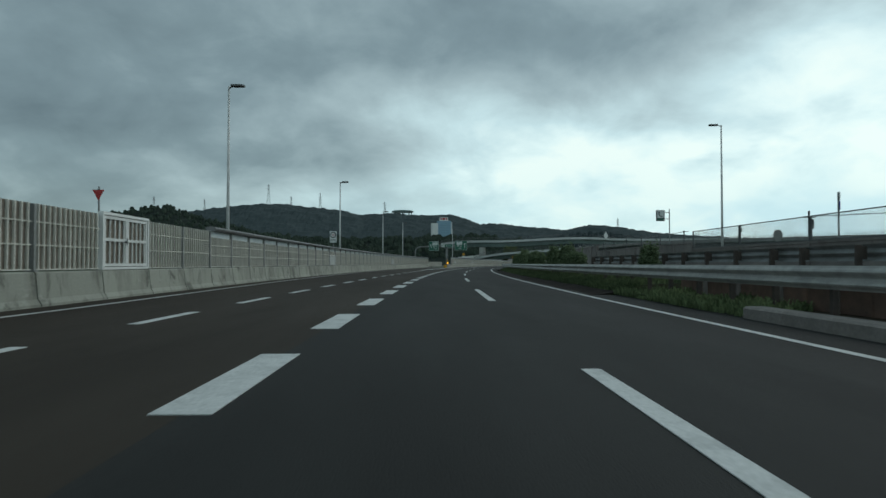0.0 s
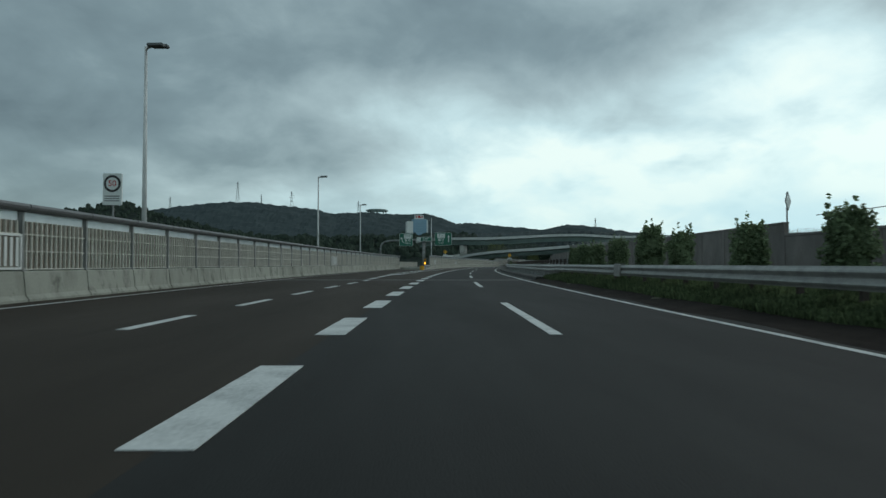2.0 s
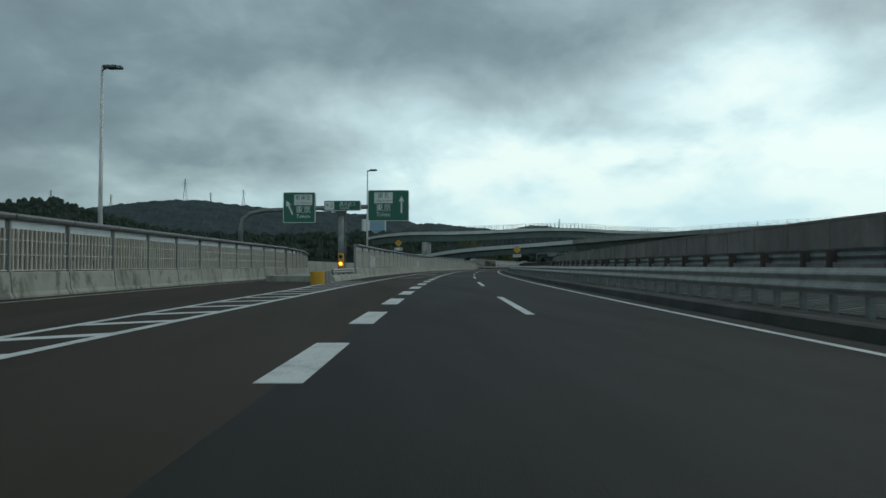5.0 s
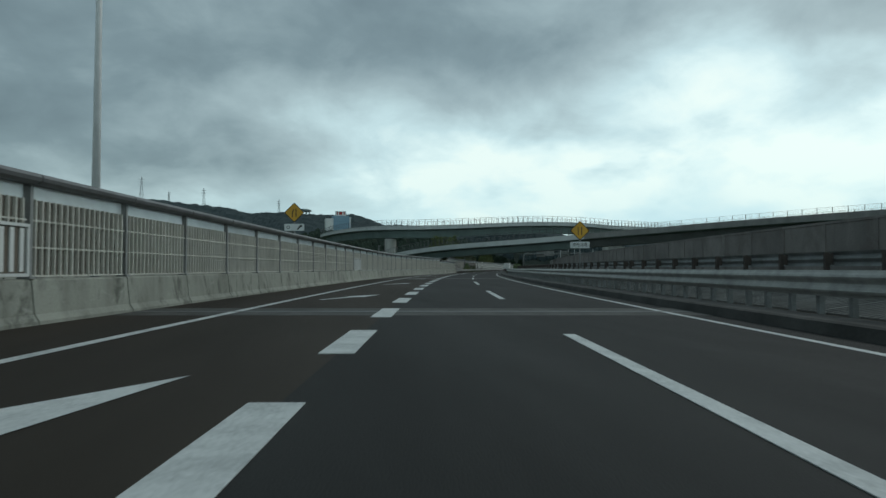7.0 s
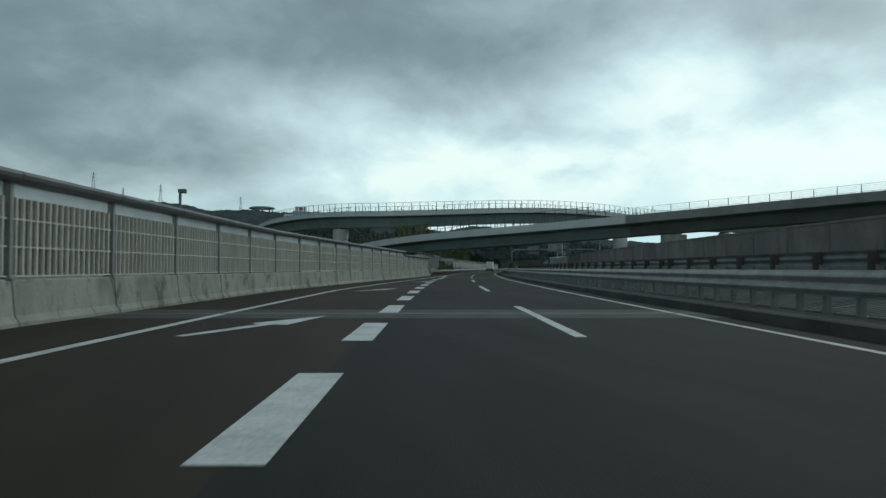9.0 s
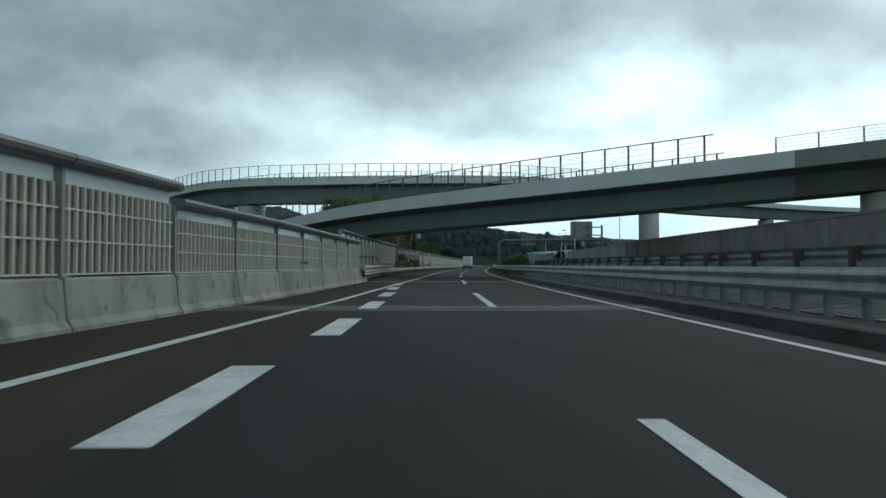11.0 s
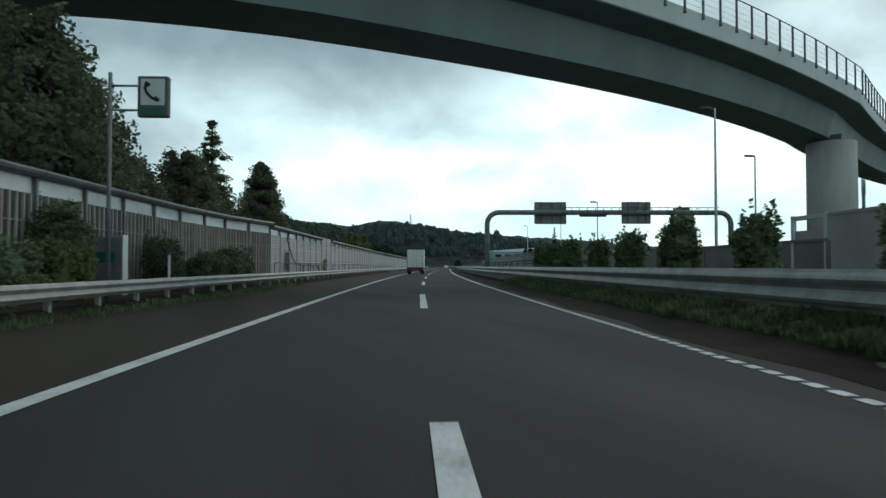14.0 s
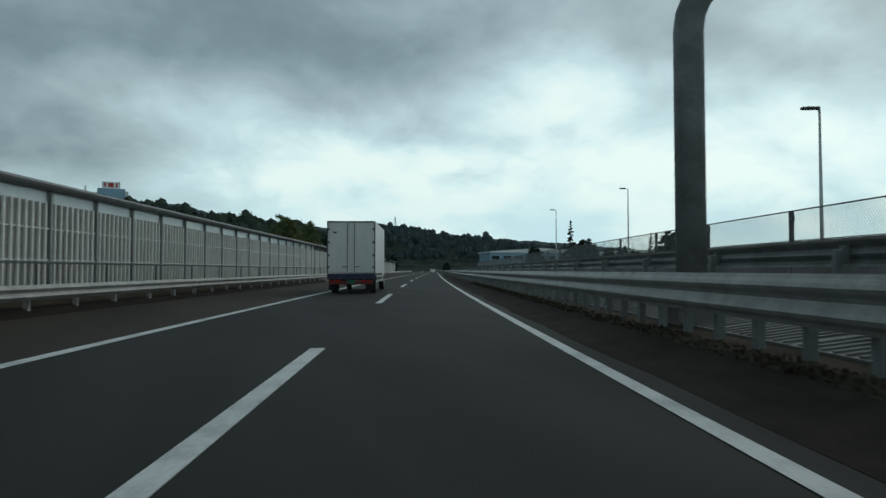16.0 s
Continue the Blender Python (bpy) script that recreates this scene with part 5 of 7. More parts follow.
def phone_sign(s, d, z, w, h, arm, z0=0.0, post_side=1):
    """A dark framed emergency telephone sign held out from a pole."""
    g = base("phone_sign", stand(s, d, z0), "green and white emergency telephone sign held out from a grey pole", "road sign", "phone signs")
    bm = bmesh.new()
    rod(bm, (arm, 0.1, 0), (arm, 0.1, z - z0 + h * 0.62), 0.052, n=10)
    part("pole", bm, STEEL_DULL, g, smooth=True)
    bm = bmesh.new()
    for zz in (z - z0 + h * 0.3, z - z0 - h * 0.3):
        rod(bm, (0, 0.1, zz), (arm, 0.1, zz), 0.03, n=8)
    part("bracket", bm, STEEL_DULL, g)
    bm = bmesh.new()
    solid(bm, -w / 2, w / 2, -0.09, 0.09, -h / 2, h / 2)
    p = part("box", bm, STEEL_DARK, g, bevel=0.03)
    p.matrix_basis = Matrix.Translation((0, 0, z - z0))
    bm = bmesh.new()
    solid(bm, -w / 2 + 0.09, w / 2 - 0.09, -0.1, -0.092, -h / 2 + 0.30, h / 2 - 0.08)
    part("white_face", bm, SIGN_WHITE, p)
    bm = bmesh.new()
    pipe(bm, [(-0.15, -0.11, 0.32), (-0.19, -0.11, 0.2), (-0.14, -0.11, 0.08), (-0.02, -0.11, -0.04), (0.12, -0.11, -0.09)], 0.035, 8)
    rod(bm, (-0.17, -0.11, 0.34), (-0.08, -0.11, 0.27), 0.05, n=8)
    rod(bm, (0.06, -0.11, -0.03), (0.15, -0.11, -0.12), 0.05, n=8)
    part("receiver", bm, BLACK, p)
    bm = bmesh.new()
    solid(bm, -w / 2 + 0.09, w / 2 - 0.09, -0.1, -0.092, -h / 2 + 0.06, -h / 2 + 0.24)
    part("green_strip", bm, GREEN, p)


phone_sign(65.8, 18.8, 5.7, 0.80, 1.05, 0.9)
phone_sign(382.4, -6.9, 5.4, 0.78, 1.05, -1.15)
# emergency telephone cabinet and a marker post among the shrubs
g = base("phone_cabinet", stand(384.9, -9.1), "grey steel emergency telephone cabinet with a white side", "phone cabinet")
bm = bmesh.new()
solid(bm, -0.50, 0.36, -0.14, 0.14, 0.0, 1.95)
part("case", bm, STEEL_DULL, g, bevel=0.03)
bm = bmesh.new()
solid(bm, 0.362, 0.40, -0.16, 0.16, 0.0, 2.0)
part("side_panel", bm, WHITE, g, bevel=0.008)
bm = bmesh.new()
solid(bm, -0.38, 0.15, -0.155, -0.142, 1.2, 1.5)
part("green_plate", bm, GREEN, g)
g = base("marker_post", stand(387.6, -8.5), "slim white marker post beside the guardrail", "post")
bm = bmesh.new()
rod(bm, (0, 0, 0), (0, 0, 1.45), 0.045, n=10)
part("shaft", bm, SIGN_WHITE, g)
bm = bmesh.new()
rod(bm, (0, 0, 1.45), (0, 0, 1.56), 0.055, n=10)
part("cap", bm, STEEL_DARK, g)

# red triangle sign behind the left wall
g = post_sign(33.5, -17.6, 4.7, 0, "small red triangle sign behind the noise wall", "road sign")
bm = bmesh.new()
prism(bm, [(-0.28, 4.55), (0.28, 4.55), (0, 4.05)], -0.02, 0.02)
part("triangle", bm, RED, g)

# round signs over the far fence, one above the other
g = post_sign(36.5, 18.8, 4.75, 55, "round regulation signs on a pole beyond the fence", "road sign")
for zz, mat in ((4.55, SIGN_WHITE), (4.05, BLUE)):
    bm = bmesh.new()
    rod(bm, (0, -0.02, zz), (0, 0.02, zz), 0.22, n=20)
    part("disc", bm, mat, g)

g = post_sign(43.0, 18.9, 3.1, 20, "small round grey sign seen from behind beyond the fence", "road sign")
bm = bmesh.new()
rod(bm, (0, -0.02, 2.8), (0, 0.02, 2.8), 0.36, n=24)
part("disc", bm, SIGN_BACK, g)

# convex mirror and the back of a large board beyond the other carriageway
g = base("traffic_mirror", stand(393.7, 19.6, 0, 52), "round traffic mirror on a short arm", "mirror")
bm = bmesh.new()
rod(bm, (0.9, 0, 0), (0.9, 0, 4.9), 0.07, n=8)
rod(bm, (0, 0, 4.5), (0.9, 0, 4.5), 0.04, n=8)
part("pole", bm, STEEL_DULL, g)
bm = bmesh.new()
rod(bm, (0, -0.12, 4.6), (0, 0.02, 4.6), 0.34, 0.42, 24)
part("mirror_back", bm, SIGN_BACK, g)

g = base("board_sign", stand(374.6, 16.6, 0), "back of a large pale sign board on an L-shaped post", "road sign")
bm = bmesh.new()
pipe(bm, [(2.6, 0.2, 0), (2.6, 0.2, 6.6)], 0.14, 10)
for z in (5.2, 6.3):
    rod(bm, (0, 0.2, z), (2.6, 0.2, z), 0.08, n=8)
part("post", bm, STEEL_DARK, g)
bm = bmesh.new()
plate_mesh(bm, 3.0, 2.3, 0.28, 0.34)
p = part("board", bm, SIGN_BACK, g, "pale ribbed back of the board")
p.matrix_basis = Matrix.Translation((-0.2, -0.1, 5.95))
for k in range(5):
    bm = bmesh.new()
    solid(bm, -1.45, 1.45, 0.245, 0.28, -1.02 + 0.5 * k, -0.96 + 0.5 * k)
    part("rib", bm, SIGN_BACK, p)
for x in (-0.9, 0.9):
    bm = bmesh.new()
    solid(bm, x - 0.05, x + 0.05, 0.2, 0.245, -1.1, 1.1)
    part("batten", bm, STEEL_DARK, p)

# flashing yellow hazard lamps at the nose
g = base("hazard_lamp", stand(177.5, -10.5, 0.86), "yellow two-lens hazard lamp box on the concrete nose", "hazard lamp")
bm = bmesh.new()
solid(bm, -0.2, 0.2, -0.14, 0.14, 0.05, 1.2)
b = part("lamp_box", bm, YELLOW, g, bevel=0.04)
bm = bmesh.new()
rod(bm, (0, 0, -0.3), (0, 0, 0.05), 0.09, n=12)
part("foot", bm, STEEL_DARK, g)
for k, z in enumerate((0.38, 0.92)):
    bm = bmesh.new()
    rod(bm, (0, -0.145, z), (0, -0.17, z), 0.14, n=20)
    part("lens", bm, LAMP_AMBER if k == 0 else BLACK, g)
    bm = bmesh.new()
    m = 14
    top = [(0.165 * math.cos(radians(180 * i / m)), 0.165 * math.sin(radians(180 * i / m))) for i in range(m + 1)]
    outer = [bm.verts.new((x, -0.14, z + y)) for x, y in top]
    inner = [bm.verts.new((x, -0.30, z + y)) for x, y in top]
    for i in range(m):
        bm.faces.new((outer[i], outer[i + 1], inner[i + 1], inner[i]))
    part("hood", bm, YELLOW, g)

# concrete nose, its low rail and a yellow cushion
bm = bmesh.new()
prism(bm, [(-14.2, 0), (-9.5, 0), (-9.6, 0.30), (-9.75, 0.42), (-14.2, 0.42)], 0, 12, Matrix.Identity(4))
nose = tagged(part("concrete_nose", bm, CONCRETE, bevel=0.02), "low stained concrete plinth at the split of the roads", "plinth", kind="structure")
nose.matrix_basis = stand(170.5, 0)
guardrail(171.5, 180.0, lambda s: -10.1, 0.55, 0.88, 1, 2, 2.0, 0.86, "short guardrail on the concrete nose", "nose guardrails", foot=0.42)
g = base("crash_cushion", stand(165.5, -9.6), "yellow and grey crash cushion drum row before the nose", "crash cushion")
for k in range(3):
    bm = bmesh.new()
    rod(bm, (0, k * 0.95, 0), (0, k * 0.95, 0.75), 0.42, 0.42, 18)
    part("drum", bm, YELLOW if k == 0 else STEEL_DULL, g, smooth=False)

# exit ramp wall seen past the nose
bm = bmesh.new()
swept(bm, [(-0.3, -0.5), (0.3, -0.5), (0.2, 1.9), (-0.2, 1.9)], 200, 330, 4.0, along([200, 330], [-24, -44]))
tagged(part("wall_ramp", bm, CONCRETE), "plain concrete retaining wall beside the exit ramp", "wall", kind="structure")
bm = bmesh.new()
swept(bm, [(-7, -0.1), (7, -0.1), (7, -0.5), (-7, -0.5)], 180, 400, 4.0, along([180, 240, 400], [-16, -22, -62]))
tagged(part("road_exit", bm, ASPHALT_BROWN), "brownish asphalt exit ramp bending away", "road", kind="structure")


# large gantry across the other carriageway, seen from behind
def rear_gantry():
    g = base("sign_gantry", stand(433.0, 6.35), "dark grey portal gantry with the backs of road signs", "sign gantry")
    bm = bmesh.new()
    pts = [(0, 0, -0.2), (0, 0, 4.6)]
    for k in range(7):
        a = radians(90 * k / 6)
        pts.append((1.25 - 1.25 * math.cos(a), 0, 5.5 + 1.25 * math.sin(a)))
    pts += [(24.6, 0, 6.75)]
    for k in range(1, 7):
        a = radians(90 * k / 6)
        pts.append((24.6 + 1.25 * math.sin(a), 0, 5.5 + 1.25 * math.cos(a)))
    pts += [(25.85, 0, -0.8)]
    pipe(bm, pts, 0.27, 16)
    part("portal", bm, STEEL_DULL, g, "grey steel portal tube", True)
    for x, w, h, z in ((6.75, 3.4, 2.35, 6.72), (15.9, 3.1, 2.35, 6.75), (11.3, 2.9, 0.55, 6.6), (20.9, 1.5, 1.15, 6.8)):
        bm = bmesh.new()
        plate_mesh(bm, w, h, 0.35, 0.42)
        p = part("sign_board", bm, SIGN_BACK, g, "ribbed grey back of a road sign")
        p.matrix_basis = Matrix.Translation((x, 0, z))
        for k in range(5 if h > 1.5 else 2):
            zz = -h / 2 + h * (k + 0.5) / (5 if h > 1.5 else 2)
            bm = bmesh.new()
            solid(bm, -w / 2 + 0.05, w / 2 - 0.05, 0.30, 0.35, zz - 0.03, zz + 0.03)
            part("rib", bm, SIGN_BACK, p)
        for xx in (-w * 0.3, w * 0.05, w * 0.32):
            bm = bmesh.new()
            solid(bm, xx - 0.05, xx + 0.05, 0.2, 0.30, -h / 2 + 0.05, h / 2 - 0.05)
            part("batten", bm, STEEL_DARK, p)
    bm = bmesh.new()
    rod(bm, (8.0, -0.3, 7.25), (24.5, -0.3, 7.25), 0.04, n=6)
    for k in range(20):
        rod(bm, (8.0 + k * 0.85, -0.3, 6.6), (8.0 + k * 0.85, -0.3, 7.25), 0.03, n=5)
    part("catwalk_rail", bm, STEEL_DARK, g)
    bm = bmesh.new()
    prism(bm, [(-0.45, 0.0), (0.45, 0.0), (0.40, 0.9), (-0.40, 0.9)], -0.45, 0.45)
    part("pedestal", bm, CONCRETE_OLD, g)


rear_gantry()

# rail sleeve on the median and a slim camera post behind the merge wall
g = base("rail_sleeve", stand(78.6, 5.43), "pale steel sleeve clamped round a guardrail joint", "guardrail sleeve")
bm = bmesh.new()
solid(bm, -0.13, -0.07, -0.45, 0.45, 0.58, 1.07)
part("sleeve_face", bm, STEEL, g, bevel=0.015)
bm = bmesh.new()
solid(bm, -0.12, 0.10, -0.40, 0.40, 1.071, 1.10)
part("sleeve_top", bm, STEEL, g)
g = base("camera_post", stand(253.8, -11.0, -0.5), "slim dark post with a small camera above the noise wall", "camera pole")
bm = bmesh.new()
rod(bm, (0, 0, 0), (0, 0, 4.15), 0.05, n=8)
part("pole", bm, STEEL_DARK, g, smooth=True)
bm = bmesh.new()
solid(bm, -0.05, 0.20, -0.09, 0.09, 4.12, 4.26)
part("camera_box", bm, STEEL_DARK, g, bevel=0.02)

# camera pole by the end of the tall wall
g = base("camera_pole", stand(373.7, -9.0), "grey pole with a camera arm beside the noise wall", "camera pole")
bm = bmesh.new()
rod(bm, (0, 0, 0), (0, 0, 6.9), 0.11, 0.08, 12)
part("pole", bm, STEEL_DULL, g, smooth=True)
bm = bmesh.new()
rod(bm, (-0.5, 0, 6.85), (1.3, 0, 6.95), 0.05, n=8)
part("arm", bm, STEEL_DULL, g)
for x in (-0.35, 0.95):
    bm = bmesh.new()
    solid(bm, x - 0.16, x + 0.16, -0.3, 0.25, 6.60, 6.84)
    part("camera_box", bm, STEEL_DARK, g, bevel=0.03)
bm = bmesh.new()
solid(bm, -0.16, 0.2, -0.14, 0.14, 0.9, 1.6)
part("control_box", bm, STEEL, g, bevel=0.02)

# handrail pipe along the side wall
for a, b in ((402, 500),):
    g = base("handrail", stand(a, -8.4), "thin dark pipe handrail along the foot of the noise wall", "handrail", "handrails")
    bm = bmesh.new()
    pipe(bm, [place(a + 2 * k, -8.35, 1.28) for k in range(int((b - a) / 2) + 1)], 0.03, 6)
    in_world("pipe", bm, STEEL_DARK, g)
    bm = bmesh.new()
    rod(bm, (0, 0, 0), (0, 0, 1.28), 0.028, n=6)
    pm = mesh_of("post", bm, STEEL_DARK)
    inv = g.matrix_basis.inverted()
    for k in range(int((b - a) / 3.6) + 1):
        piece(pm, g, inv @ stand(a + 3.6 * k, -8.35))

# distance plate on the merge wall
g = base("distance_plate", chord(309.7, 312, WALL_MERGE), "small white kilometre plate with dark bars on the noise wall", "sign")
bm = bmesh.new()
prism(bm, [(0.0, 1.08), (0.34, 1.08), (0.34, 1.24), (0.0, 1.24)], -0.01, 0.01, Matrix.Translation((0.12, 0, 0)))
p = part("plate", bm, SIGN_WHITE, g)
bm = bmesh.new()
for k in range(4):
    prism(bm, [(0.035 + k * 0.075, 1.11), (0.08 + k * 0.075, 1.11), (0.08 + k * 0.075, 1.21), (0.035 + k * 0.075, 1.21)], -0.014, -0.011, Matrix.Translation((0.12, 0, 0)))
part("bar", bm, BLACK, p)


# ---- vehicles ----
def wheel(bm_t, bm_r, x, y, r, w):
    rod(bm_t, (x - w / 2, y, r), (x + w / 2, y, r), r, n=24)
    rod(bm_r, (x - w / 2 - 0.01, y, r), (x + w / 2 + 0.01, y, r), r * 0.55, n=16)


def box_truck(m):
    g = base("box_truck", m, "white box truck with closed rear doors on the asphalt", "truck")
    w, z0, z1, L = 2.22, 0.92, 3.34, 6.4
    bm = bmesh.new()
    solid(bm, -w / 2, w / 2, 0.0, L, z0, z1)
    part("cargo_box", bm, WHITE, g, bevel=0.025)
    for k in (-1, 1):
        bm = bmesh.new()
        x0, x1 = sorted((k * 0.015, k * (w / 2 - 0.06)))
        solid(bm, x0, x1, -0.03, -0.002, z0 + 0.06, z1 - 0.07)
        door = part("rear_door", bm, WHITE, g, bevel=0.008)
        bm = bmesh.new()
        rod(bm, (k * 0.16, -0.05, z0 + 0.08), (k * 0.16, -0.05, z1 - 0.1), 0.018, n=8)
        solid(bm, min(k * 0.16, k * 0.42), max(k * 0.16, k * 0.42), -0.07, -0.045, z0 + 0.30, z0 + 0.34)
        part("lock_rod", bm, STEEL_DULL, door)
        for zz in (0.25, 0.8, 1.4, 2.0):
            bm = bmesh.new()
            solid(bm, min(k * 0.98, k * 1.08), max(k * 0.98, k * 1.08), -0.05, -0.03, z0 + zz, z0 + zz + 0.09)
            part("hinge", bm, STEEL_DARK, door)
    bm = bmesh.new()
    for x in (-w / 2, w / 2 - 0.05):
        solid(bm, x, x + 0.05, -0.035, 0.0, z0, z1)
    solid(bm, -w / 2, w / 2, -0.036, 0.0, z1 - 0.06, z1 + 0.01)
    part("door_surround", bm, STEEL_DARK, g)
    bm = bmesh.new()
    prism(bm, [(-0.86, 2.86), (-0.62, 2.86), (-0.70, 2.78), (-0.78, 2.78)], -0.036, -0.031)
    part("emblem", bm, BLACK, g)
    bm = bmesh.new()
    solid(bm, -w / 2 + 0.02, w / 2 - 0.02, -0.02, 0.25, z0 - 0.26, z0 - 0.01)
    part("rear_sill", bm, NAVY, g, "dark blue rear sill")
    bm = bmesh.new()
    solid(bm, -1.0, 1.0, 0.02, 0.14, 0.42, 0.60)
    part("bumper", bm, DARK_RED, g, "red and white bumper bar", bevel=0.01)
    for x in (-0.85, -0.6, 0.6, 0.85):
        bm = bmesh.new()
        solid(bm, x - 0.1, x + 0.1, -0.0, 0.08, 0.52, 0.64)
        part("tail_lamp", bm, TAIL_RED, g)
    bm = bmesh.new()
    solid(bm, -0.17, 0.17, -0.01, 0.03, 0.46, 0.63)
    part("number_plate", bm, GREEN, g)
    bm = bmesh.new()
    for x in (-0.42, 0.42):
        solid(bm, x - 0.06, x + 0.06, 0.2, 8.0, 0.62, 0.88)
    part("chassis", bm, BLACK, g)
    bm = bmesh.new()
    prism(bm, [(7.9, 0.45), (7.9, 1.5), (7.55, 2.35), (6.5, 2.45), (6.5, 0.45)], -1.02, 1.02, Matrix.Rotation(radians(90), 4, "Z") @ Matrix.Scale(-1, 4, (0, 1, 0)))
    part("cab", bm, WHITE, g, bevel=0.04)
    for y in (1.35, 7.2):
        for x in (-0.92, 0.92):
            t_, r_ = bmesh.new(), bmesh.new()
            wheel(t_, r_, x, y, 0.40, 0.24)
            wh = part("wheel", t_, BLACK, g)
            part("rim", r_, STEEL, wh)
    for x in (-1.25, 1.25):
        bm = bmesh.new()
        rod(bm, (x * 0.82, 7.6, 1.9), (x, 7.7, 1.95), 0.02, n=6)
        solid(bm, x - 0.09, x + 0.09, 7.68, 7.76, 1.6, 2.0)
        part("mirror", bm, BLACK, g)
    for x in (-0.86, 0.86):
        bm = bmesh.new()
        solid(bm, x - 0.24, x + 0.24, 0.55, 0.58, 0.13, 0.86)
        part("mud_flap", bm, BLACK, g)
    bm = bmesh.new()
    for y0, y1 in ((2.1, 6.3),):
        for z in (0.5, 0.72):
            solid(bm, 0.98, 1.02, y0, y1, z, z + 0.1)
            solid(bm, -1.02, -0.98, y0, y1, z, z + 0.1)
    part("side_guard", bm, STEEL, g)


def passenger_car(m, paint, label, tall=1.45, L=4.4, van=False):
    g = base("van" if van else "car", m, label, "van" if van else "car")
    w = 0.84
    bm = bmesh.new()
    side = [(0, 0.3), (L, 0.3), (L, 0.75), (L - 0.1, 0.82), (L - (0.5 if van else 1.1), 0.95), (L - (1.15 if van else 1.9), tall), (0.5 if van else 0.9, tall), (0.08, 0.95), (0, 0.8)]
    prism(bm, side, -w, w, Matrix.Rotation(radians(90), 4, "Z") @ Matrix.Scale(-1, 4, (0, 1, 0)))
    part("body", bm, paint, g, bevel=0.05)
    bm = bmesh.new()
    t = tall - 0.08
    solid(bm, -0.68, 0.68, 0.16 if van else 0.30, 0.2 if van else 0.34, 1.0, t - 0.05)
    for x in (-w - 0.004, w - 0.008):
        prism(bm, [(0.5, 0.98), (L - 1.35 if van else L - 1.5, 0.98), (L - 1.5 if van else L - 2.0, t), (0.7 if van else 1.05, t)], x, x + 0.012, Matrix.Rotation(radians(90), 4, "Z") @ Matrix.Scale(-1, 4, (0, 1, 0)))
    part("window", bm, GLASS_DARK, g)
    for y in (0.8, L - 0.85):
        for x in (-0.74, 0.74):
            t_, r_ = bmesh.new(), bmesh.new()
            wheel(t_, r_, x, y, 0.31, 0.2)
            wh = part("wheel", t_, BLACK, g)
            part("rim", r_, STEEL, wh)
    for x in (-0.66, 0.66):
        bm = bmesh.new()
        solid(bm, x - 0.12, x + 0.12, -0.02, 0.04, 0.68, 0.86)
        part("tail_lamp", bm, TAIL_RED, g)


box_truck(stand(451.0, -1.88))
passenger_car(stand(640.0, 1.7), WHITE, "white saloon car far down the road")

# pale gate frame in the gap of the far wall, and a utility pole with its wires
g = base("gate_frame", stand(391.9, 17.0, 0.42), "pale steel gate frame in the gap of the far wall", "gate")
for y in (0.3, 2.7):
    bm = bmesh.new()
    solid(bm, -0.09, 0.09, y - 0.09, y + 0.09, 0.0, 2.95)
    part("gate_post", bm, PARAPET, g, bevel=0.01)
bm = bmesh.new()
solid(bm, -0.07, 0.07, 0.4, 2.6, 2.72, 2.92)
part("lintel", bm, PARAPET, g, bevel=0.01)
bm = bmesh.new()
solid(bm, -0.03, 0.03, 0.45, 2.55, 0.1, 2.25)
part("gate_panel", bm, CONCRETE_PALE, g)

g = base("utility_pole", stand(72.0, 36.0, -1.6), "dark utility pole with a cross arm and two wires", "utility pole")
bm = bmesh.new()
rod(bm, (0, 0, 0), (0, 0, 8.2), 0.15, 0.10, 10)
part("pole", bm, STEEL_DARK, g, smooth=True)
bm = bmesh.new()
solid(bm, -0.7, 0.7, -0.05, 0.05, 7.5, 7.6)
part("cross_arm", bm, STEEL_DARK, g)
bm = bmesh.new()
rod(bm, (0.25, -0.2, 6.3), (0.25, -0.2, 7.0), 0.16, n=10)
part("transformer", bm, STEEL_DULL, g)
for x in (-0.6, 0.6):
    bm = bmesh.new()
    pipe(bm, [(x + 1.6 * k, -4.0 * k, 7.62 - 0.35 * math.sin(math.pi * k / 8)) for k in range(9)], 0.02, 5)
    part("wire", bm, BLACK, g)
g = base("utility_pole", stand(72.0, 36.0, -1.6) @ Matrix.Translation((12.8, -32.0, 0)), "dark utility pole with a cross arm", "utility pole")
bm = bmesh.new()
rod(bm, (0, 0, 0), (0, 0, 8.2), 0.15, 0.10, 10)
part("pole", bm, STEEL_DARK, g, smooth=True)
bm = bmesh.new()
solid(bm, -0.7, 0.7, -0.05, 0.05, 7.5, 7.6)
part("cross_arm", bm, STEEL_DARK, g)


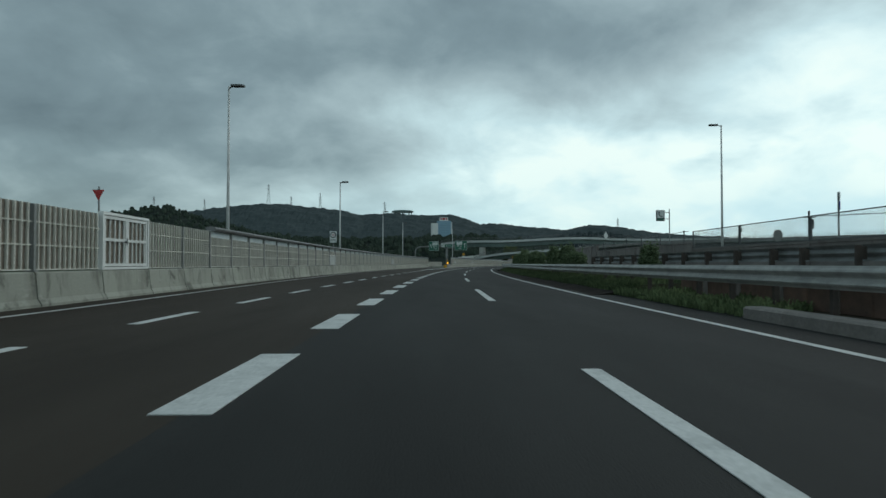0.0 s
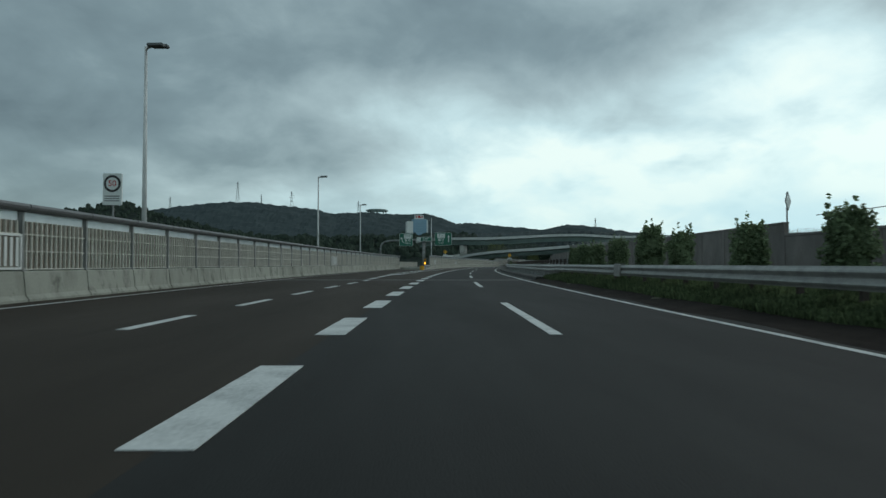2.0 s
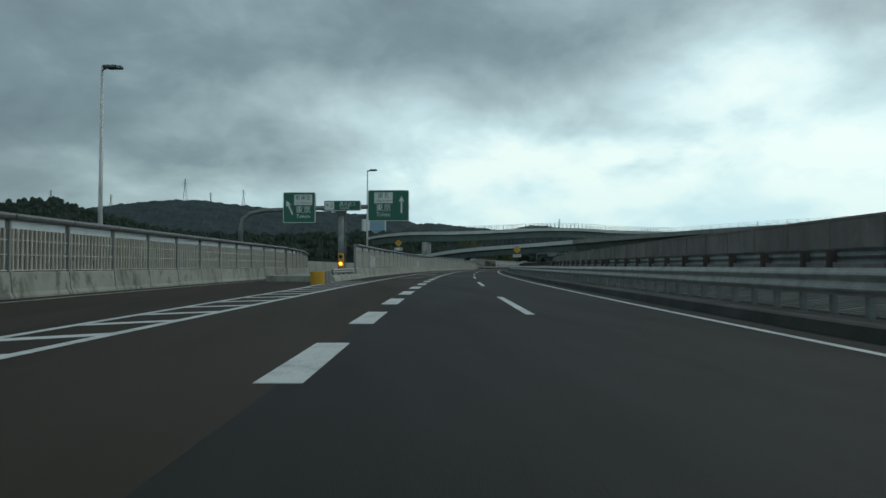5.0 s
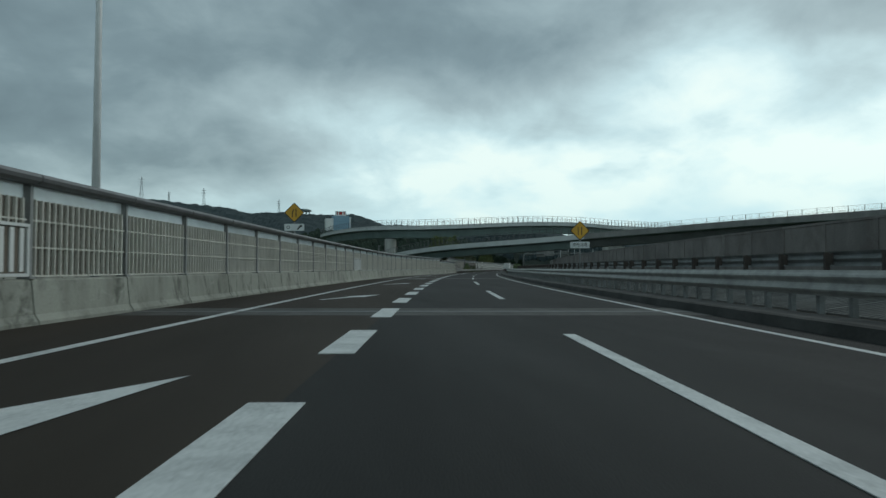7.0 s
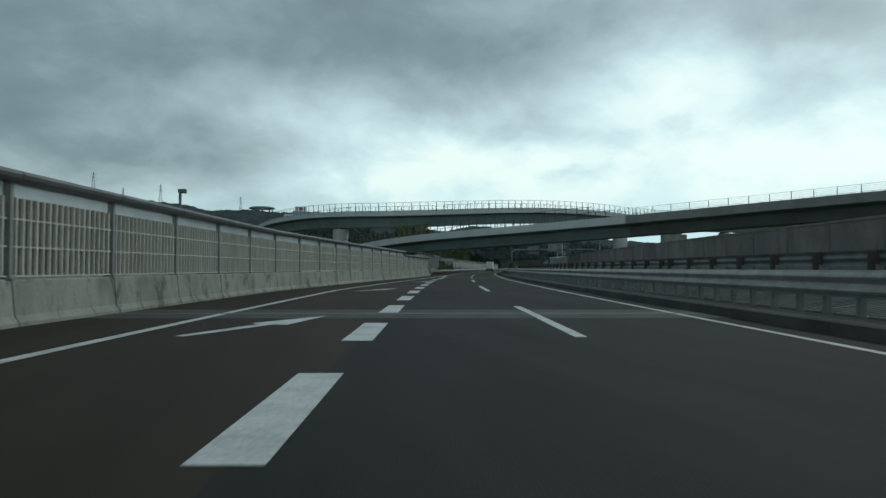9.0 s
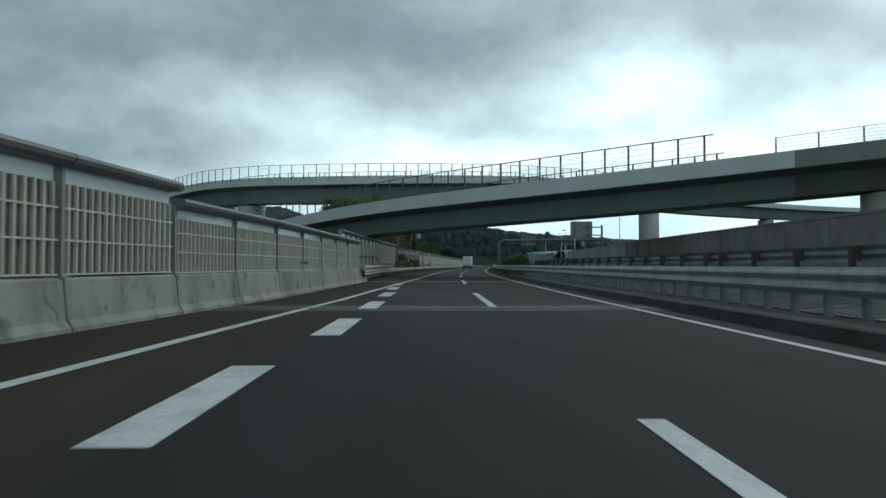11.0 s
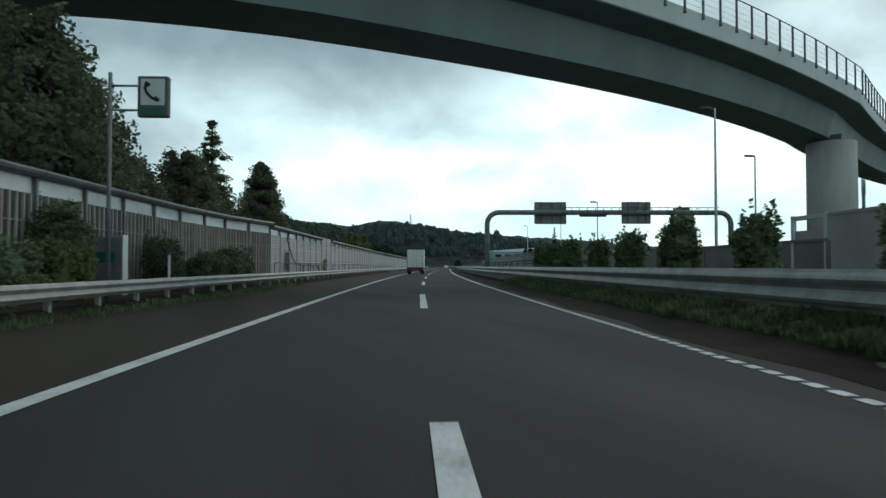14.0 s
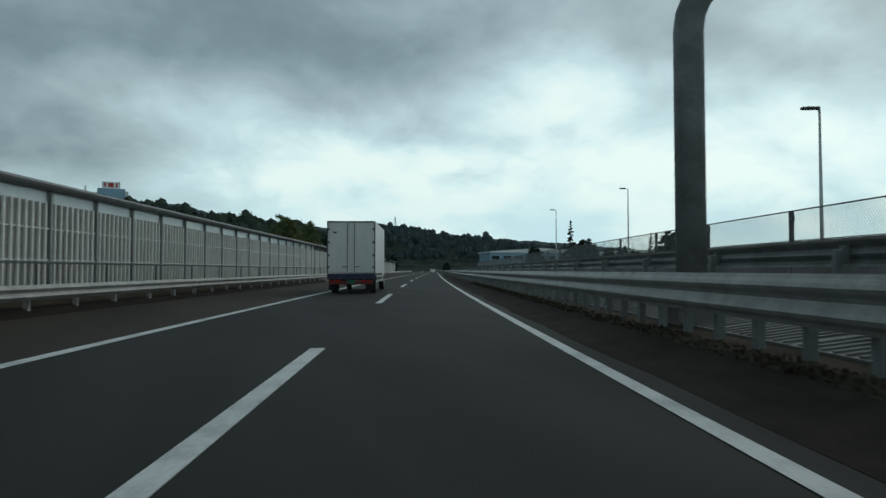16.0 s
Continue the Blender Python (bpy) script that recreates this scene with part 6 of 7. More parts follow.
# ---- plants ----
def leaves(rng, centres, radii, n, size, name, material, shell=0.5):
    """Many small bent leaves scattered through soft clumps."""
    vol = np.array(radii)[:, 0] ** 2
    pick = rng.choice(len(centres), n, p=vol / vol.sum())
    u = rng.normal(size=(n, 3))
    u /= np.linalg.norm(u, axis=1)[:, None]
    c = np.array(centres)[pick] + u * (np.array(radii)[pick] * (shell + (1.12 - shell) * rng.random((n, 1)) ** 0.75))
    a = rng.normal(size=(n, 3))
    a[:, 2] *= 0.5
    a /= np.linalg.norm(a, axis=1)[:, None]
    b = np.cross(a, u + 0.6 * rng.normal(size=(n, 3)))
    b /= np.linalg.norm(b, axis=1)[:, None] + 1e-9
    L = size * (0.6 + 0.8 * rng.random((n, 1)))
    v = np.stack([c - a * L, c + b * L * 0.55, c + a * L, c - b * L * 0.55], axis=1).reshape(-1, 3)
    me = bpy.data.meshes.new(name)
    me.from_pydata(v.tolist(), [], np.arange(4 * n).reshape(n, 4).tolist())
    me.materials.append(material)
    return me


def lump(bm, c, r, rng, rings=7, seg=10):
    """A rough dark body inside a clump."""
    ph = rng.random() * 6
    grid = []
    for i in range(rings + 1):
        a = math.pi * i / rings
        row = []
        for j in range(seg):
            b = 6.2832 * j / seg
            k = 1 + 0.18 * math.sin(3 * b + ph + 2 * a) + 0.12 * rng.random()
            row.append(bm.verts.new((c[0] + k * r[0] * math.sin(a) * math.cos(b), c[1] + k * r[1] * math.sin(a) * math.sin(b), c[2] + k * r[2] * math.cos(a))))
        grid.append(row)
    for a, b in zip(grid, grid[1:]):
        for j in range(seg):
            bm.faces.new((a[j], a[(j + 1) % seg], b[(j + 1) % seg], b[j]))


def girth(form, f):
    """How wide a crown is at a share f of its height."""
    if form == "cedar":
        return (1.03 - f) ** 0.95 * (0.82 + 0.18 * math.sin(f * 26))
    if form == "egg":
        return 0.72 + 1.12 * f if f < 0.25 else math.cos((f - 0.25) / 0.75 * 1.5) ** 0.75
    return 0.62 + 0.38 * math.sin(f * 5.2) if f < 0.45 else max(0.22, math.cos((f - 0.3) / 0.7 * 1.45)) ** 0.7


def tree(seed, height, spread, bare, form, n, size, material, m=64, core=0.55):
    """The trunk with its limbs, the shaded inner boughs and the leaves of one kind of tree."""
    rng = np.random.default_rng(seed)
    bm = bmesh.new()
    lean = rng.normal(size=2) * 0.02 * height
    top = Vector((lean[0], lean[1], height * 0.93))
    rod(bm, (0, 0, -0.3), top * 0.5, 0.020 * height + 0.03, 0.012 * height + 0.02, 9)
    rod(bm, top * 0.5, top, 0.012 * height + 0.02, 0.02, 8)
    centres, radii, inner = [], [], []
    for k in range(m):
        f = ((k + 0.5) / m) ** (1.15 if form == "cedar" else 0.9)
        z = height * (bare + (0.98 - bare) * f)
        wide = spread * girth(form, f)
        a = k * 2.4 + 0.8 * rng.random()
        out = wide * (0.55 + 0.42 * rng.random() ** 0.7) if form != "cedar" else wide * (0.25 + 0.85 * rng.random())
        r = max(spread * (0.20 + 0.16 * rng.random()) * (1.1 - 0.45 * f), 0.028 * height)
        if form == "cedar":
            r = spread * (0.12 + 0.15 * rng.random()) * (1.2 - f)
        if form == "egg":
            out, r = wide * 0.72, max(spread * 0.27 * (1.15 - 0.5 * f), 0.05 * height)
        c = (lean[0] * f + out * math.cos(a), lean[1] * f + out * math.sin(a), z + rng.normal() * 0.02 * height)
        if k % 2:
            rod(bm, (lean[0] * f, lean[1] * f, max(z - 0.12 * height, 0.05)), c, 0.045 * (1.2 - f), 0.012, 5)
        centres.append(c)
        radii.append((r, r, r * (0.55 if form == "cedar" else 0.8)))
        inner.append(((c[0] * 0.72, c[1] * 0.72, c[2]), r))
    trunk = mesh_of("trunk", bm, BARK)
    bm = bmesh.new()
    for c, r in inner:
        lump(bm, c, (core * r, core * r, core * r * (0.6 if form == "cedar" else 0.9)), rng, 4, 6)
    return trunk, mesh_of("crown_core", bm, material), leaves(rng, centres, radii, n, size, "crown", material, 0.25)


TREES = {
    "olive": tree(3, 9.5, 2.9, 0.12, "broad", 17000, 0.103, LEAF_OLIVE, 90),
    "broad": tree(7, 9.5, 3.3, 0.12, "broad", 17500, 0.110, LEAF_DARK, 105),
    "egg": tree(9, 8.6, 2.3, 0.06, "egg", 16500, 0.093, LEAF_DARK, 100, 0.8),
    "cedar": tree(5, 10.4, 3.9, 0.12, "cedar", 24000, 0.092, LEAF_DARK, 170, 0.6),
    "far": tree(14, 9.0, 3.4, 0.16, "broad", 2600, 0.30, LEAF_FAR, 40, 0.7),
    "far_fir": tree(21, 12.0, 2.4, 0.12, "cedar", 2200, 0.26, LEAF_FAR, 50, 0.6),
}


def plant_tree(kind, s, d, scale, spin, z=-0.6, wide=1.0):
    names = {"olive": "dense olive green broadleaf tree behind the noise wall", "broad": "dense dark green broadleaf tree behind the noise wall", "egg": "full rounded dark green tree behind the noise wall", "cedar": "tall ragged dark conifer behind the noise wall",
             "far": "distant dark green tree beyond the wall", "far_fir": "distant pointed conifer beyond the wall"}
    g = base("tree", stand(s, d, z, spin) @ Matrix.Diagonal((scale * wide, scale * wide, scale, 1)), names[kind], "tree", "roadside trees")
    for k, me in enumerate(TREES[kind]):
        o = piece(me, g)
        if k:
            tagged(o, kind="stuff")


rng = random.Random(4)
for s, d, k, sc in ((367.5, -13.4, "olive", 0.92), (370.5, -13.0, "olive", 0.95), (374.0, -13.7, "olive", 1.12), (377.5, -13.9, "olive", 1.2), (381.0, -14.2, "broad", 1.05), (384.5, -14.2, "broad", 1.08), (388.6, -14.0, "broad", 1.12), (391.6, -14.2, "broad", 1.0),
                    (395.0, -13.4, "broad", 0.70), (399.6, -12.6, "broad", 0.80), (394.5, -12.6, "broad", 0.62), (404.4, -12.9, "cedar", 1.02), (401.6, -12.9, "broad", 0.72), (405.5, -14.5, "broad", 0.66), (409.9, -11.1, "egg", 1.0), (410.9, -11.0, "egg", 0.84), (386, -17.5, "broad", 1.25), (379, -17.5, "olive", 1.2), (372, -17.5, "olive", 1.1),
                    (394, -18, "broad", 0.9), (428, -17, "broad", 0.55), (436, -17, "broad", 0.58), (446, -17, "broad", 0.6), (516, -19.0, "olive", 0.95), (523, -21.5, "olive", 1.05), (530, -19.5, "olive", 1.0), (538, -23, "broad", 1.0)):
    plant_tree(k, s, d, sc, rng.uniform(0, 360), wide=1.0 if k == "egg" else 0.93)
for s, d, k, sc in ((621.6, 44.8, "far_fir", 1.48), (627, 51.5, "far", 1.3), (616, 55.5, "far", 0.95), (640, 77, "far_fir", 1.25), (634, 81, "far", 1.6), (641, 86, "far", 1.35), (652.8, 38.7, "far", 1.1), (615, 33, "far", 0.55), (640, 58, "far", 0.8), (560, 36, "far", 0.75), (548, 40, "far", 0.7), 
                    (590, 50, "far", 0.6), (604, 60, "far", 0.8), (690, 25, "far", 0.5), (700, 8, "far", 0.55), (560, -24, "far", 1.0), (575, -20, "far", 0.9), (590, -26, "far", 1.2), (610, -22, "far", 1.1), (630, -28, "far", 1.2),
                    (545, -26, "far", 1.0), (650, -24, "far", 1.1), (670, -20, "far", 0.9), (530, -22, "far", 0.8), (700, -22, "far", 1.0), (735, -18, "far", 1.0)):
    plant_tree(k, s, d, sc, rng.uniform(0, 360))


def shrub(seed, w, dp, h, n, size, material, loose=0.0):
    """A clipped bush: leafy clumps packed into a soft-edged block w wide, dp deep and h high."""
    r = np.random.default_rng(seed)
    cs, rs = [], []
    q = 0.17 * min(w, dp, 1.4)
    for k in range(90):
        x, y, z = (r.random() * 2 - 1), (r.random() * 2 - 1), r.random()
        far = max(abs(x), abs(y))
        if z < 0.85 and far < 0.8:
            x, y = x / far * 0.95, y / far * 0.95
        taper = 1 - 0.16 * z ** 3
        cs.append((x * (w / 2 - q) * taper, y * (dp / 2 - q) * taper, q * 0.6 + z * (h - 1.3 * q)))
        g = q * (0.8 + 0.5 * r.random())
        rs.append((g, g, g))
    for k in range(int(loose)):
        x, y, lx, ly = (r.random() - 0.5) * w * 0.8, (r.random() - 0.5) * dp * 0.8, r.normal() * 0.025, r.normal() * 0.025
        for j in range(3 + int(4 * r.random())):
            cs.append((x + lx * j, y + ly * j, h - 0.16 + 0.085 * j))
            rs.append((0.06 - 0.006 * j, 0.06 - 0.006 * j, 0.07))
    bm = bmesh.new()
    solid(bm, -w * 0.31, w * 0.31, -dp * 0.31, dp * 0.31, 0.04, h * 0.84)
    return mesh_of("foliage_core", bm, material, bevel=0.12 * min(w, dp)), leaves(r, cs, rs, n, size, "foliage", material, 0.4)


IVY = [shrub(30 + i, w, w, h, 8000, 0.056, LEAF, 5) for i, (w, h) in enumerate(((1.00, 1.86), (1.06, 1.78), (0.95, 1.72)))]
bm = bmesh.new()
solid(bm, -0.05, 0.05, -0.05, 0.05, -0.2, 1.6)
ivy_post = mesh_of("post", bm, STEEL_DARK)
stops = [(29.3, 0.76), (46.9, 1.02), (51.2, 0.94), (52.7, 0.96), (54.3, 0.92), (61.3, 0.98), (66.0, 0.98), (70.5, 0.94), (75.3, 0.98), (79.2, 1.10), (83.8, 0.98), (88.6, 1.02), (92.3, 1.0), (94.8, 0.96)] + [(354.6 + 4.0 * k, 0.98) for k in range(13)]
for k, (s, size) in enumerate(stops):
    g = base("ivy_column", stand(s + rng.uniform(-0.2, 0.2), 6.8, 0.45, 90 * (k % 4) + rng.uniform(-8, 8)) @ Matrix.Diagonal((size, size, size * rng.uniform(0.94, 1.06), 1)), "ivy covered post like a tall green bush on the median", "shrub", "ivy columns")
    for me in IVY[k % 3]:
        piece(me, g)
    piece(ivy_post, g)

for i, (s, d, w, dp, h, mat) in enumerate(((371.4, -8.9, 1.5, 2.8, 1.6, LEAF), (375.9, -9.1, 1.6, 2.6, 1.6, LEAF_OLIVE), (379.6, -9.2, 1.6, 2.8, 1.65, LEAF), (381.9, -9.1, 1.6, 1.8, 1.75, LEAF_OLIVE), (382.9, -9.4, 1.4, 1.5, 2.75, LEAF),
                                           (388.6, -9.1, 1.3, 1.5, 2.1, LEAF_DARK), (44.4, 6.9, 1.3, 1.3, 1.55, LEAF), (352.4, 6.9, 1.0, 1.1, 1.0, LEAF), (392.8, -8.9, 1.7, 2.6, 1.65, LEAF_DARK), (395.6, -8.8, 1.7, 3.0, 1.9, LEAF_DARK))):
    g = base("shrub", stand(s, d, 0.3 if d > 0 else 0, rng.uniform(-6, 6)), "low rounded green shrub on the median" if d > 0 else "dense clipped %s green shrub before the noise wall" % ("olive" if mat is LEAF_OLIVE else "dark"), "shrub", "roadside shrubs")
    for me in shrub(60 + i, w, dp, h, 8000, 0.062, mat, 3):
        piece(me, g)
# dry vine on the plain panels
bm = bmesh.new()
r_ = random.Random(8)
g = base("vine", stand(420.0, -8.6), "thin dry vine climbing the plain wall panels", "vine")
for k in range(9):
    y, z, pts = r_.uniform(-0.8, 0.8), 0.0, []
    for j in range(9):
        pts.append((0.06 + 0.03 * j % 0.07, y, z))
        y, z = y + r_.uniform(-0.28, 0.28), z + r_.uniform(0.12, 0.26)
    pipe(bm, pts, 0.014, 4)
part("stem", bm, BARK, g)
cs = [(0.10, r_.uniform(-0.9, 0.9), r_.uniform(0.2, 1.7)) for k in range(16)]
piece(leaves(np.random.default_rng(77), cs, [(0.06, 0.2, 0.2)] * 16, 420, 0.05, "foliage", LEAF_DARK, 0.1), g)


def ground_cover(name, s0, s1, d0, d1, n, high, seed, z0=0.1, rise=0.12, material=None, label="low green ground cover on the median"):
    r = np.random.default_rng(seed)
    s, d = s0 + (s1 - s0) * r.random(n), d0 + (d1 - d0) * r.random(n)
    a = np.interp(s, LINE_S, turn)
    x = np.interp(s, LINE_S, LINE_X) + d * np.cos(a)
    y = np.interp(s, LINE_S, LINE_Y) - d * np.sin(a)
    patch = 0.75 + 0.35 * np.sin(s * 1.7) * np.sin(s * 0.43 + d * 3) + 0.25 * np.sin(s * 5.1 + d * 7)
    h = high * (0.45 + 0.75 * r.random(n)) * np.clip(patch, 0.3, 1.4)
    z = z0 + rise * (d - d0) / (d1 - d0)
    t = r.random(n) * 6.2832
    w = 0.014 + 0.02 * r.random(n)
    lx, ly = 0.7 * h * (r.random(n) - 0.5), 0.7 * h * (r.random(n) - 0.5)
    v = np.stack([np.stack([x - w * np.cos(t), y - w * np.sin(t), z], 1), np.stack([x + w * np.cos(t), y + w * np.sin(t), z], 1),
                  np.stack([x + lx + 0.6 * w * np.cos(t), y + ly + 0.6 * w * np.sin(t), z + h], 1), np.stack([x + lx - 0.6 * w * np.cos(t), y + ly - 0.6 * w * np.sin(t), z + h], 1)], 1).reshape(-1, 3)
    me = bpy.data.meshes.new(name)
    me.from_pydata(v.tolist(), [], np.arange(4 * n).reshape(n, 4).tolist())
    me.materials.append(material or GRASS)
    tagged(new(name, me), label, "ground cover", kind="stuff")


ground_cover("grass_median", 26, 95.4, 4.7, 5.6, 64000, 0.19, 1, 0.10, 0.25)
ground_cover("grass_median", 16.6, 26, 4.5, 6.0, 7000, 0.22, 13, 0.02, 0.08)
ground_cover("grass_median", 26, 95.4, 5.6, 7.6, 25000, 0.24, 11, 0.35, 0.08)
ground_cover("grass_median", 343, 403, 4.7, 5.6, 54000, 0.19, 2, 0.10, 0.25)
ground_cover("grass_median", 343, 403, 5.6, 7.6, 20000, 0.24, 12, 0.35, 0.08)
ground_cover("grass_verge", 371, 402, -9.5, -6.6, 6000, 0.14, 3, 0.0, 0.05, label="thin grass along the foot of the left guardrail")
ground_cover("weeds", 404, 470, 4.75, 5.3, 5000, 0.055, 6, 0.12, 0.03, DRY_GRASS, label="dry weeds along the kerb")


# ---- hills, pylons and far buildings ----
def hill(name, cx, cy, radius, depth, ridge, material, seed, bumps, label, foot=-0.6, crowns=0):
    """A wooded ridge seen from (cx, cy): ridge holds pairs of bearing and rise in degrees."""
    az, el = np.array([p[0] for p in ridge], float), np.array([p[1] for p in ridge], float)
    cols = int((az[-1] - az[0]) * (radius / 2200 + 0.5) * 3.6)
    rowsn = 64
    bm = bmesh.new()
    grid = []
    for i in range(cols + 1):
        a = az[0] + (az[-1] - az[0]) * i / cols
        e = np.interp(a, az, el)
        crest = radius * math.tan(radians(e))
        row = []
        for j in range(rowsn + 1):
            f = j / rowsn
            rr = radius + depth * (f * 1.5 - 1.0)
            up = math.sin(math.pi / 2 * min(f * 1.5, 1.0)) ** 1.2 if f < 0.667 else max(0.0, math.cos((f - 0.667) * 3.0 * math.pi / 2))
            x, y = cx + rr * math.sin(radians(a)), cy + rr * math.cos(radians(a))
            v = Vector((x, y, 0))
            big = noise.fractal(v / (radius * 0.10), 1.0, 2.0, 4) * crest * 0.10 * (1 - f * 0.6 if f < 0.667 else 0.3)
            tip = noise.turbulence(v / (bumps * 3.2), 3, False) * bumps * (0.5 if radius > 2000 else 0.9) + noise.noise(v / (bumps * 0.9)) * bumps * 0.3
            row.append(bm.verts.new((x, y, foot + max(0.0, crest * up + big * up + tip * min(1, up * 3) - bumps * 0.7 * min(1, up * 3)))))
        grid.append(row)
    for a, b in zip(grid, grid[1:]):
        for j in range(rowsn):
            bm.faces.new((a[j], a[j + 1], b[j + 1], b[j]))
    spots = [grid[i][j].co.copy() for i in range(cols + 1) for j in range(10, 45)]
    # densely wooded slopes get the dark colour that paints shade between crowns
    ob = tagged(part(name, bm, FOREST_SHADE if crowns > 700 else material), label, "hill", kind="structure")
    if crowns:
        # the tree crowns that stand out on the slope
        r = np.random.default_rng(seed)
        pick = r.choice(len(spots), crowns, replace=False)
        size = bumps * (0.75 + 0.6 * r.random(crowns))
        bm = bmesh.new()
        cs, rs = [], []
        for k, q in zip(pick, size):
            c = spots[k]
            if c.z < foot + 2:
                continue
            lump(bm, (c.x, c.y, c.z + q * 0.35), (q * 0.62, q * 0.62, q * 0.8), r, 4, 7)
            for e in range(3):
                u = r.normal(size=3)
                u /= np.linalg.norm(u)
                cs.append((c.x + u[0] * q * 0.55, c.y + u[1] * q * 0.55, c.z + q * (0.55 + 0.6 * abs(u[2]))))
                rs.append((q * 0.35, q * 0.35, q * 0.3))
        tagged(part("woods", bm, material), "dark tree crowns covering the hillside", "woods", kind="stuff")
        tagged(new("woods", leaves(r, cs, rs, crowns * 30, bumps * 0.10, "woods", material, 0.2)), "dark foliage of the hillside trees", "woods", kind="stuff")
    return ob


# the long range gets its haze from its bluish colour
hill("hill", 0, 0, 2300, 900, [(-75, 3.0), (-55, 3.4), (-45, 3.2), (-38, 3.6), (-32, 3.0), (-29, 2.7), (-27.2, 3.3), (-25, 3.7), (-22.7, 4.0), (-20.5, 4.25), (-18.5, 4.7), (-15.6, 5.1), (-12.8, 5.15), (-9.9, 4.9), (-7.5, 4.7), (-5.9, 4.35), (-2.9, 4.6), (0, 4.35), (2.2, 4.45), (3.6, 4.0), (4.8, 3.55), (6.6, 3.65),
     (8.3, 3.35), (10.4, 3.25), (12.3, 3.05), (14.2, 3.4), (16, 3.25), (17.6, 3.0), (19.3, 2.75), (21.2, 2.6), (26, 2.2), (34, 1.6), (50, 1.2), (70, 1.0)], FOREST_HAZED, 1, 9.0, "long dark wooded hill range under the clouds")
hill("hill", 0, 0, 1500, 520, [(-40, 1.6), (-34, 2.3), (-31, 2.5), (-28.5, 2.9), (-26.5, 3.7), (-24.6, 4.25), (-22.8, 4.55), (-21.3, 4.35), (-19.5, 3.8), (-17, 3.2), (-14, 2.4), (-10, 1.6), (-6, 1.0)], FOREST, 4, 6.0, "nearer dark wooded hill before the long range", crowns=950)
# these crowns are tinted bluish for haze as well
hill("hill", 65, 380, 900, 420, [(8, 2.0), (11, 2.9), (14, 3.4), (17, 3.5), (19, 3.35), (21, 3.2), (23, 2.75), (25.7, 2.75), (27.7, 2.2), (30, 1.9), (34, 1.5), (42, 1.2), (60, 1.0)], FOREST_HAZED, 2, 6.0, "dark wooded hill beyond the end of the road", crowns=1100)
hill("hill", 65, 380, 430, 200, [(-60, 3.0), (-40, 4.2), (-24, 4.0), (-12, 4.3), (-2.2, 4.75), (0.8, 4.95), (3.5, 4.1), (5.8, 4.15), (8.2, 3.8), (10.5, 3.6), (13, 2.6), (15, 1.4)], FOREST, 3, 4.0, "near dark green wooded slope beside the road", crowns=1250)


def pylon(az, dist, base_z, high):
    g = base("pylon", Matrix.Translation((dist * math.sin(radians(az)), 40 + dist * math.cos(radians(az)), base_z)) @ Matrix.Rotation(radians(-az + 20), 4, "Z"), "grey lattice power pylon on the wooded ridge", "pylon", "pylons")
    bm = bmesh.new()
    w = high * 0.085
    lv = [0, 0.25, 0.48, 0.66, 0.82, 1.0]
    wd = [w, w * 0.72, w * 0.5, w * 0.34, w * 0.26, w * 0.1]
    cn = ((1, 1), (-1, 1), (-1, -1), (1, -1))
    for a in range(5):
        for k in range(4):
            p0 = Vector((cn[k][0] * wd[a], cn[k][1] * wd[a], lv[a] * high))
            p1 = Vector((cn[k][0] * wd[a + 1], cn[k][1] * wd[a + 1], lv[a + 1] * high))
            q1 = Vector((cn[(k + 1) % 4][0] * wd[a + 1], cn[(k + 1) % 4][1] * wd[a + 1], lv[a + 1] * high))
            rod(bm, p0, p1, 0.30, n=4)
            rod(bm, p0, q1, 0.18, n=4)
            rod(bm, p1, q1, 0.18, n=4)
    part("lattice", bm, STEEL_DULL, g)
    for f in (0.66, 0.78, 0.90):
        bm = bmesh.new()
        rod(bm, (-high * 0.13, 0, f * high), (high * 0.13, 0, f * high), 0.30, n=4)
        part("cross_arm", bm, STEEL_DULL, g)


for az, el, top in ((-23.45, 4.5, 5.6), (-19.5, 4.5, 5.5), (-14.2, 5.2, 6.98), (-12.26, 5.0, 5.96), (-9.72, 4.7, 6.31), (-3.93, 4.2, 5.59), (-29.5, 2.6, 3.9), (17.0, 3.0, 4.0)):
    low = 1.1 + 2250 * math.tan(radians(el))
    pylon(az, 2250, low, 1.1 + 2250 * math.tan(radians(top)) - low)

# ring shaped canopy on the ridge
bm = bmesh.new()
m = Matrix.Translation((2250 * math.sin(radians(-2.25)), 2250 * math.cos(radians(-2.25)), 2250 * math.tan(radians(4.62))))
ring = [[bm.verts.new(m @ Vector((r * math.cos(6.2832 * k / 32), r * math.sin(6.2832 * k / 32), z))) for k in range(32)] for r, z in ((38, 0), (38, 3.5), (31, 6), (23, 3.5), (23, 0))]
for a, b in zip(ring, ring[1:] + ring[:1]):
    for k in range(32):
        bm.faces.new((a[k], a[(k + 1) % 32], b[(k + 1) % 32], b[k]))
for k in range(0, 32, 4):
    x, y = 31 * math.cos(6.2832 * k / 32), 31 * math.sin(6.2832 * k / 32)
    rod(bm, m @ Vector((x, y, -10)), m @ Vector((x, y, 1)), 1.6, n=5)
tagged(part("ring_pavilion", bm, GIRDER), "dark ring shaped hilltop pavilion", "pavilion")


